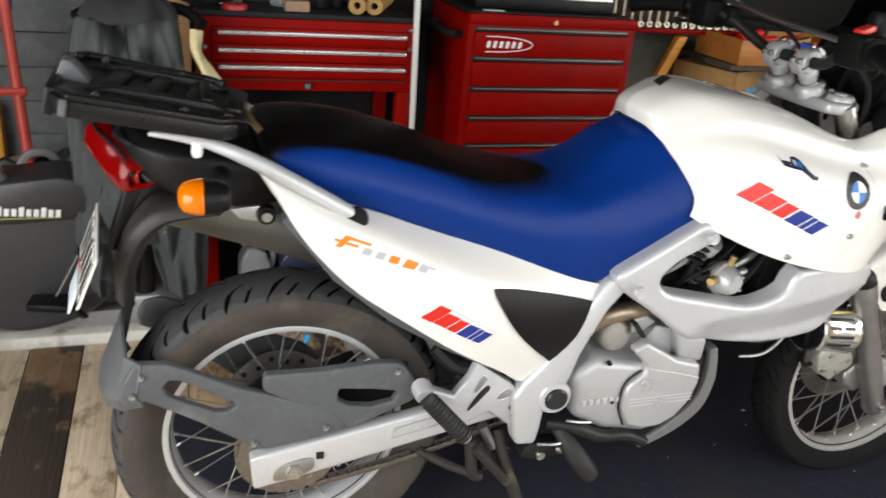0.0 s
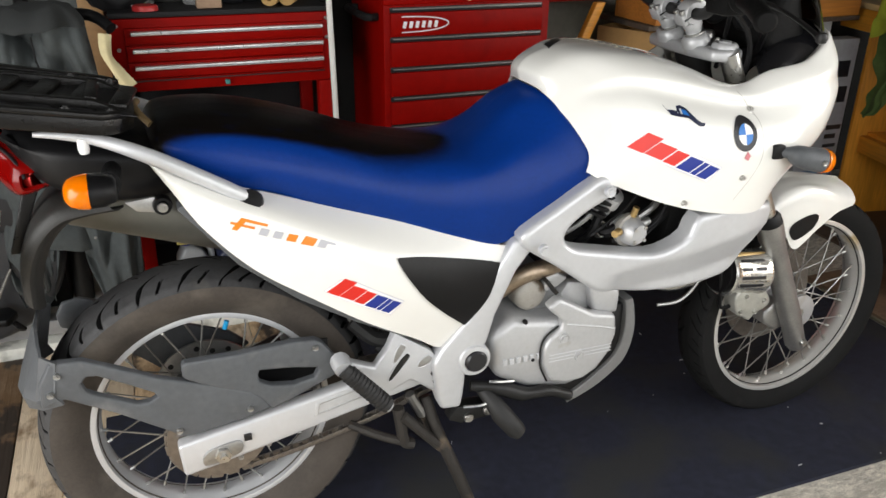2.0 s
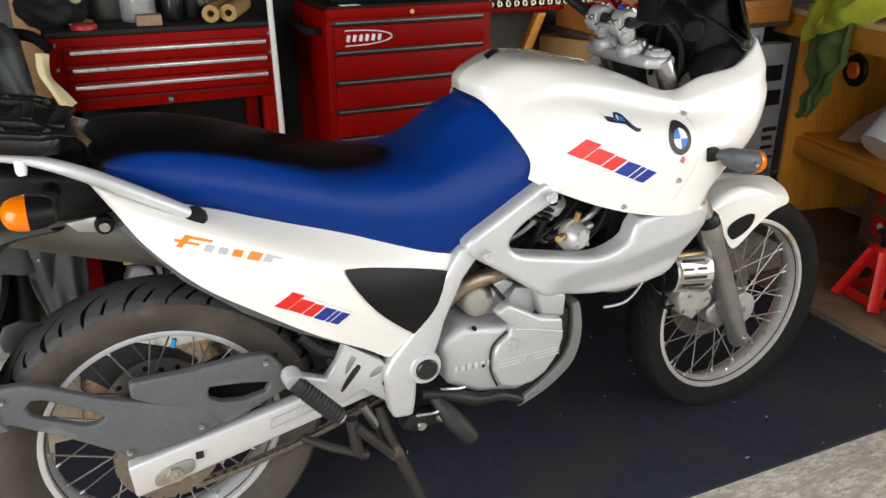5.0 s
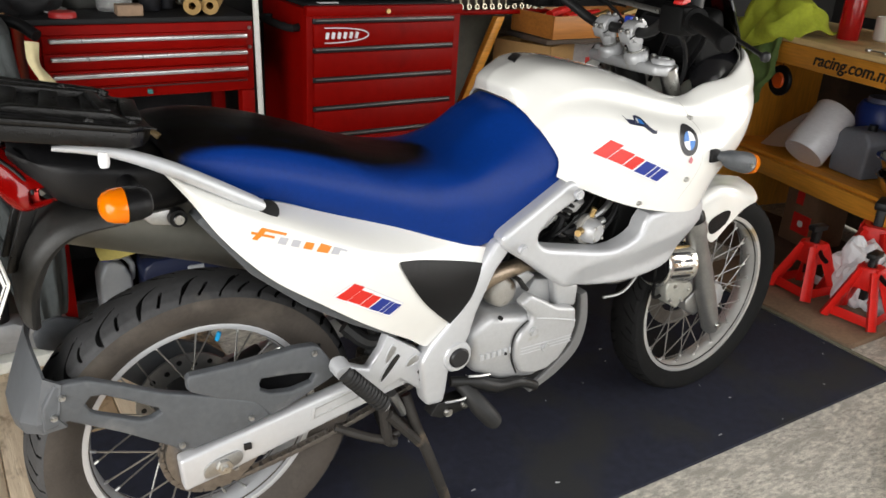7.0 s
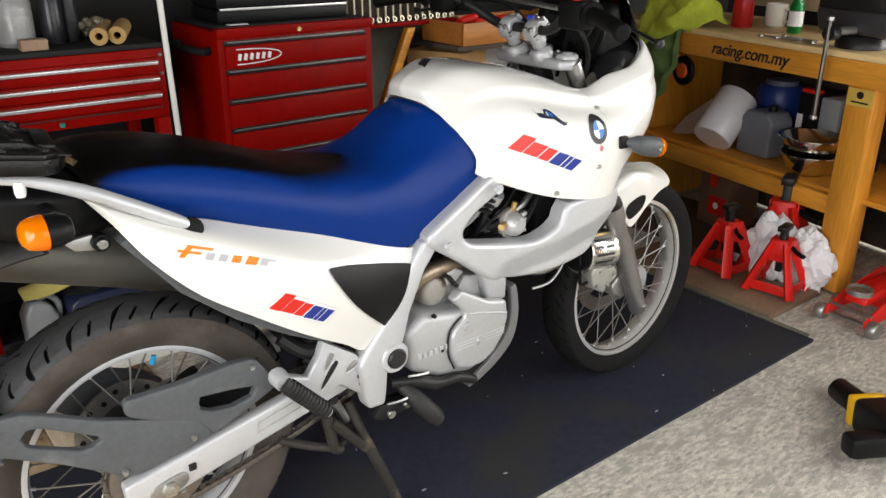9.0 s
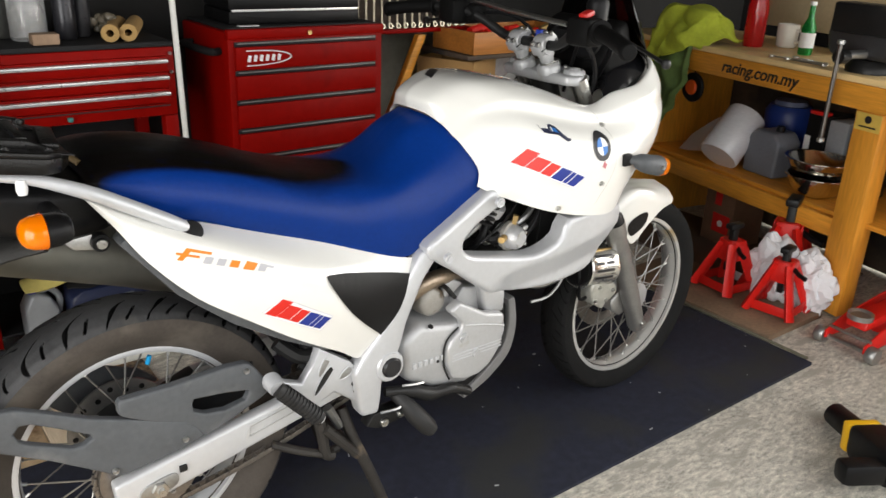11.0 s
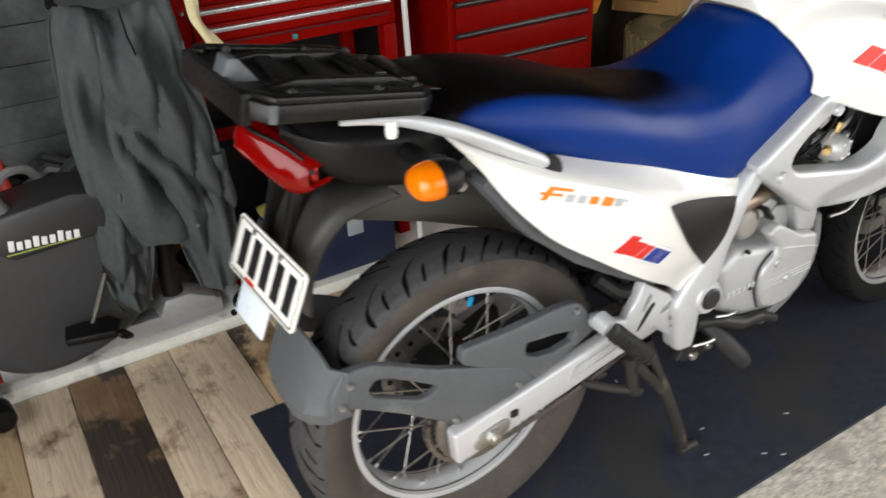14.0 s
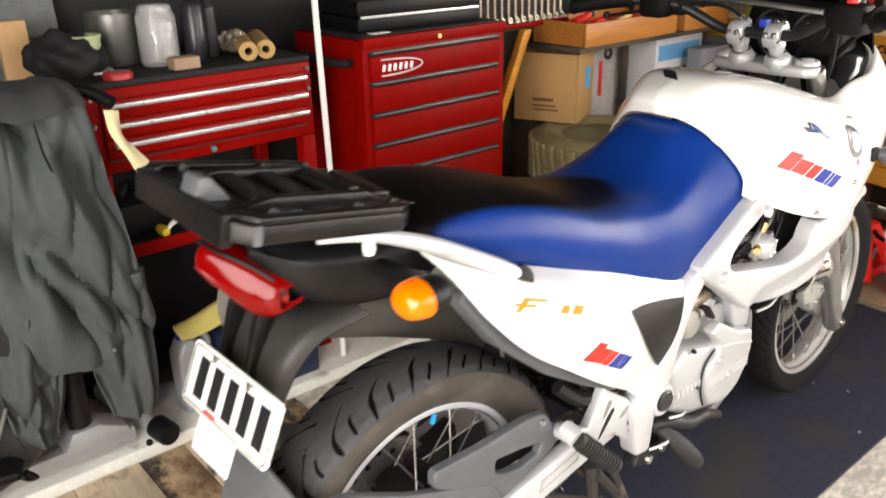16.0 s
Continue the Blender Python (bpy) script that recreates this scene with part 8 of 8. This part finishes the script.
sheet("lime_cloth", "crumpled lime green towel heaped on the bench end", "towel", [
    [W(0.69, 0.20, 0.945), W(0.72, 0.14, 1.0), W(0.74, 0.11, 1.05), W(0.86, 0.09, 1.08), W(0.97, 0.07, 1.06), W(1.06, 0.06, 0.98)],
    [W(0.69, 0.11, 0.95), W(0.72, 0.07, 1.01), W(0.74, 0.05, 1.06), W(0.86, 0.03, 1.09), W(0.98, 0.02, 1.07), W(1.07, 0.02, 0.98)],
    [W(0.70, 0.05, 0.945), W(0.73, 0.02, 0.985), W(0.75, -0.01, 1.02), W(0.86, -0.02, 1.05), W(0.98, -0.02, 1.02), W(1.06, -0.02, 0.94)],
    [W(0.735, 0.0, 0.935), W(0.76, -0.03, 0.94), W(0.79, -0.05, 0.93), W(0.87, -0.06, 0.93), W(0.96, -0.05, 0.91), W(1.03, -0.04, 0.86)],
    [W(0.765, -0.025, 0.905), W(0.785, -0.045, 0.885), W(0.81, -0.05, 0.87), W(0.87, -0.07, 0.865), W(0.95, -0.05, 0.85), W(1.02, -0.045, 0.82)],
], LIMEC, 9, 9, 0.042, 13, 0.006, 3)
sheet("lime_cloth_shaded", "hanging part of the lime towel, with its shade put into the colour", "cloth", [
    [W(0.765, -0.012, 0.93), W(0.785, -0.03, 0.935), W(0.82, -0.034, 0.93), W(0.87, -0.045, 0.925), W(0.94, -0.03, 0.91), W(1.02, -0.03, 0.87)],
    [W(0.775, -0.02, 0.82), W(0.795, -0.045, 0.80), W(0.83, -0.035, 0.80), W(0.88, -0.06, 0.79), W(0.94, -0.035, 0.78), W(1.01, -0.035, 0.76)],
    [W(0.83, -0.02, 0.67), W(0.845, -0.045, 0.66), W(0.87, -0.025, 0.655), W(0.90, -0.055, 0.65), W(0.94, -0.025, 0.645), W(0.99, -0.035, 0.64)],
    [W(0.91, -0.02, 0.53), W(0.92, -0.04, 0.52), W(0.935, -0.03, 0.51), W(0.955, -0.05, 0.50), W(0.97, -0.03, 0.495), W(0.99, -0.04, 0.50)],
], LIMEC_SHADED, 9, 9, 0.03, 13, 0.006, 5)
disc = on_bench("orange_reel", "orange and black reel hanging under the bench", "reel", 0.86, 0.10, 0.718)
part("cord", tube([(0, 0, 0.068), (0, 0, 0.19)], 0.003, 6), BLACKPLA, disc)
part("reel", lathe([(0, 0.02), (0.03, 0.02), (0.035, 0.014), (0.035, 0), (0, 0)], pose(0, 0, 0, -90, 0, 0), 22), mat("reel_orange", (0.75, 0.1, 0.01), 0.4), disc, "orange hub"), part("reel_rim", lathe([(0.036, 0.012), (0.062, 0.012), (0.068, 0.006), (0.068, -0.004), (0.036, -0.004)], pose(0, 0, 0, -90, 0, 0), 28, closed=True), BLACKPLA, disc, "black reel rim")
# under the bench
rollm = mat("packing_film", (0.74, 0.74, 0.77), 0.24, vary=0.08, scale=5, coat=0.5, bump=0.15, bscale=40, stretch=(1, 1, 3))
A_, B_ = Vector((0.640, -0.105, 0.440)), Vector((0.665, -0.270, 0.612))
roll = on_bench("film_roll", "shiny whitish roll of packing film with a loose end", "film roll", 0, 0, 0)
part("roll", tube([A_, A_.lerp(B_, 0.03), A_.lerp(B_, 0.97), B_], [0.088, 0.093, 0.093, 0.089], 36), rollm, roll), part("core", tube([A_.lerp(B_, 0.5), B_ + (B_ - A_) * 0.015], 0.03, 18), CARD, roll, "cardboard core")
FILM = [[(0.735, -0.25, 0.60), (0.79, -0.24, 0.585), (0.86, -0.23, 0.535), (0.94, -0.22, 0.47)], [(0.735, -0.19, 0.51), (0.80, -0.19, 0.495), (0.87, -0.19, 0.46), (0.96, -0.19, 0.42)], [(0.73, -0.13, 0.44), (0.80, -0.14, 0.425), (0.88, -0.155, 0.405), (0.97, -0.17, 0.392)]]
part("loose_film", skin(grid_points(FILM, 5, 5), None, False, 0.002), glass("film_clear", (0.85, 0.86, 0.88), 0.3, 0.75), roll, "loose clear end of the film")
jc = on_bench("grey_canister", "grey plastic canister on the bench shelf", "canister", 0.49, 0.27, 0.386)
part("canister_body", prism([(-0.09, 0), (0.09, 0), (0.095, 0.15), (0.05, 0.2), (-0.06, 0.2), (-0.095, 0.16)], -0.07, 0.07, 0.014, seg=3), mat("canister_grey", (0.17, 0.18, 0.21), 0.45, vary=0.1), jc)
part("canister_cap", lathe([(0, 0.025), (0.018, 0.025), (0.02, 0), (0, 0)], pose(-0.03, 0, 0.199), 16), BLACKPLA, jc)
bl = on_bench("blue_drum", "blue plastic container at the back of the shelf", "container", 0.60, 0.47, 0.386)
part("drum", lathe([(0, 0), (0.1, 0), (0.108, 0.012), (0.108, 0.12), (0.104, 0.13), (0.108, 0.14), (0.108, 0.25), (0.09, 0.28), (0, 0.28)], None, 30), mat("drum_blue", (0.012, 0.035, 0.2), 0.4, vary=0.1), bl)
part("lid", lathe([(0, 0.02), (0.07, 0.02), (0.075, 0), (0, 0)], pose(0, 0, 0.281), 24), mat("drum_lid", (0.1, 0.12, 0.2), 0.4), bl)
pc = on_bench("power_tool_case", "black and grey boxed tool with a red edge", "tool box", 0.28, 0.42, 0.386)
part("case_black", box(0.0, 0.11, -0.08, 0.08, 0, 0.30, 0.01), BLACKPLA, pc), part("case_grey", box(-0.10, -0.002, -0.08, 0.08, 0, 0.29, 0.01), mat("case_pale", (0.3, 0.32, 0.34), 0.45, vary=0.1), pc), part("red_edge", box(0.01, 0.10, 0.05, 0.084, 0.295, 0.312, 0.003), JACKRED, pc), part("white_strip", box(0.075, 0.105, 0.081, 0.085, 0.06, 0.2, 0.001), INKWHITE, pc, "white label strip")
dk = on_bench("dark_motor", "dark round motor body on the shelf", "motor", 0.09, 0.38, 0.386)
part("motor", lathe([(0, 0), (0.07, 0), (0.085, 0.02), (0.085, 0.26), (0.06, 0.3), (0, 0.31)], None, 24), BLACKPLA, dk)
for z, r in ((0.386, 0.125), (0.455, 0.135)):
    bo = on_bench("steel_bowl", "polished stainless steel mixing bowl", "bowl", 0.17, 0.20, z, "stacked bowls")
    part("bowl", lathe([(0, 0), (r * 0.5, 0.002), (r * 0.8, 0.03), (r * 0.97, 0.085), (r * 1.06, 0.09), (r * 1.06, 0.094), (r * 0.95, 0.092), (r * 0.77, 0.036), (r * 0.47, 0.008), (0, 0.006)], None, 40), mat("stainless", (0.7, 0.68, 0.63), 0.14, metal=1.0, vary=0.04), bo)
rb = on_bench("red_carton", "brown carton with a red printed label", "carton", 0.66, 0.28, 0.0)
part("carton_body", box(-0.10, 0.085, -0.1, 0.1, 0.001, 0.275, 0.004), mat("carton_brown", (0.17, 0.09, 0.05), 0.8, vary=0.2), rb), part("red_label", box(-0.085, 0.02, 0.1, 0.1025, 0.06, 0.15, 0), JACKRED, rb, "red label"), part("label_mark", lathe([(0, 0.001), (0.016, 0.001), (0.016, 0), (0, 0)], pose(-0.03, 0.1028, 0.105, -90, 0, 0), 14), INKWHITE, rb), part("red_strip", box(-0.02, 0.02, 0.1, 0.1025, 0.19, 0.27, 0), JACKRED, rb)
part("flap", box(-0.10, 0.085, 0.09, 0.17, -0.002, 0.002, 0.0005, pose(0, 0.0, 0.276, 8, 0, 0)), CARD, rb)


def jack_stand(at, h):
    j = thing("jack_stand", "red steel jack stand with a black ratchet post", "jack stand", "jack stands under the bench", at=at)
    for k in range(4):
        a = math.pi / 4 + k * math.pi / 2
        c, s = math.cos(a), math.sin(a)
        part("leg", tube([(0.125 * c, 0.125 * s, 0.006), (0.035 * c, 0.035 * s, 0.20)], [0.034, 0.03], 6, flat=0.45), JACKRED, j, "red pressed steel leg")
    for k in range(4):
        a = k * math.pi / 2
        M = pose(0, 0, 0, 0, 0, math.degrees(a))
        part("web", box(-0.078, 0.078, 0.080, 0.084, 0.012, 0.05, 0.001, M), JACKRED if k != 3 else INKWHITE, j)
        gb = prism([(-0.056, 0.09), (-0.03, 0.215), (0.03, 0.215), (0.056, 0.09), (0.03, 0.13), (-0.03, 0.13)], 0.036, 0.040, 0.001)
        gb.transform(M)
        part("gusset", gb, JACKRED, j)
    part("collar", lathe([(0.02, 0.215), (0.035, 0.215), (0.04, 0.2), (0.04, 0.17), (0.02, 0.17)], None, 20, closed=True), JACKRED, j, "red collar")
    part("post", box(-0.016, 0.016, -0.012, 0.012, 0.08, h - 0.02, 0.002), BLACKMET, j, "black ratchet post")
    part("saddle", box(-0.038, 0.038, -0.018, 0.018, h - 0.022, h, 0.005), BLACKMET, j, "black saddle")
    part("ratchet_lever", tube([(0.0, -0.03, 0.19), (-0.03, -0.07, 0.18), (-0.04, -0.10, 0.175)], 0.009, 8), BLACKPLA, j, "black ratchet lever")
    return j


jack_stand(pose(2.475, -0.015, 0.013, 0, 0, 8), 0.27), jack_stand(pose(2.49, 0.235, 0.013, 0, 0, -6), 0.285), jack_stand(pose(2.72, 0.13, -0.012, 0, 0, 20) @ Matrix.Scale(1.45, 4), 0.285)
PAPER = mat("crumpled_paper", (0.8, 0.8, 0.82), 0.8, vary=0.05)
for k, (x, y, s) in enumerate(((2.60, 0.085, 0.10), (2.615, -0.05, 0.092))):
    b = bmesh.new()
    bmesh.ops.create_icosphere(b, subdivisions=4, radius=1)
    for v in b.verts:
        p = v.co.copy()
        v.co = p * (0.95 + 0.6 * abs(noise.noise(p * 1.7 + Vector((k * 9, 0, 0)))) + 0.30 * abs(noise.noise(p * 3.4)) + 0.16 * abs(noise.noise(p * 7)))
        v.co = Vector((v.co.x * s * 0.7, v.co.y * s, max(0, (v.co.z + 0.85)) * s * 1.25))
    b.transform(pose(x, y, 0.0))
    tagged(finish("paper_bag", b, PAPER, angle=13), "crumpled white paper bag on the floor", "paper bag")
# trolley jack
tj = thing("trolley_jack", "red hydraulic trolley jack with a long red handle", "trolley jack", at=pose(2.40, -0.33, -0.012, 0, 0, -4))
for s in (-1, 1):
    part("side_plate", prism([(0.0, 0.03), (0.0, 0.06), (0.10, 0.10), (0.36, 0.14), (0.42, 0.10), (0.42, 0.04)], s * 0.075 - 0.004, s * 0.075 + 0.004, 0.002), JACKRED, tj, "red side plate")
    part("front_wheel", lathe([(0, 0.018), (0.028, 0.018), (0.032, 0.012), (0.032, -0.012), (0.028, -0.018), (0, -0.018)], pose(0.02, s * 0.10, 0.032, 90, 0, 0), 20), STEEL, tj, "steel roller")
    part("rear_castor", lathe([(0, 0.012), (0.024, 0.012), (0.028, 0.0), (0.024, -0.012), (0, -0.012)], pose(0.40, s * 0.09, 0.028, 90, 0, 0), 18), BLACKMET, tj)
part("axle", tube([(0.02, -0.11, 0.034), (0.02, 0.11, 0.034)], 0.009, 10), CHROME, tj, "bright axle rod"), part("tie_rod", tube([(0.03, -0.08, 0.07), (0.03, 0.08, 0.07)], 0.007, 8), CHROME, tj)
part("lift_arm", prism([(0.05, 0.09), (0.34, 0.10), (0.34, 0.14), (0.06, 0.125)], -0.04, 0.04, 0.006), JACKRED, tj), part("saddle", lathe([(0, 0.015), (0.034, 0.012), (0.045, 0.02), (0.045, 0), (0, 0)], pose(0.07, 0, 0.125), 20), STEEL, tj), part("pump", tube([(0.20, 0, 0.07), (0.38, 0, 0.08)], 0.034, 14), JACKRED, tj)
part("handle_socket", tube([(0.37, 0, 0.10), (0.385, 0, 0.22)], 0.028, 12), JACKRED, tj), part("handle", tube([(0.385, 0, 0.21), (0.43, 0.015, 0.62), (0.48, 0.03, 1.05)], 0.019, 12), JACKRED, tj, "long red handle"), part("handle_clip", box(0.385, 0.46, -0.02, 0.035, 0.50, 0.535, 0.005), BLACKPLA, tj, "black handle clip")
# yellow and black power tool on the concrete
pt = thing("power_tool", "black and yellow power tool lying on the concrete", "power tool", at=pose(1.85, -0.68, 0.04, 0, -6, 238) @ Matrix.Scale(1.05, 4))
part("nose", lathe([(0, -0.15), (0.026, -0.15), (0.034, -0.14), (0.036, -0.03), (0, -0.03)], pose(0, 0, 0, 0, 90, 0), 24), BLACKPLA, pt, "black nose cylinder")
part("yellow_collar", box(-0.022, 0.008, -0.052, 0.046, -0.042, 0.046, 0.008), mat("tool_yellow", (0.75, 0.42, 0.01), 0.4, vary=0.05), pt, "yellow collar")
part("tool_body", box(0.012, 0.20, -0.06, 0.05, -0.045, 0.055, 0.02), BLACKPLA, pt), part("grip", box(0.14, 0.2, -0.17, -0.055, -0.03, 0.03, 0.014), BLACKPLA, pt)
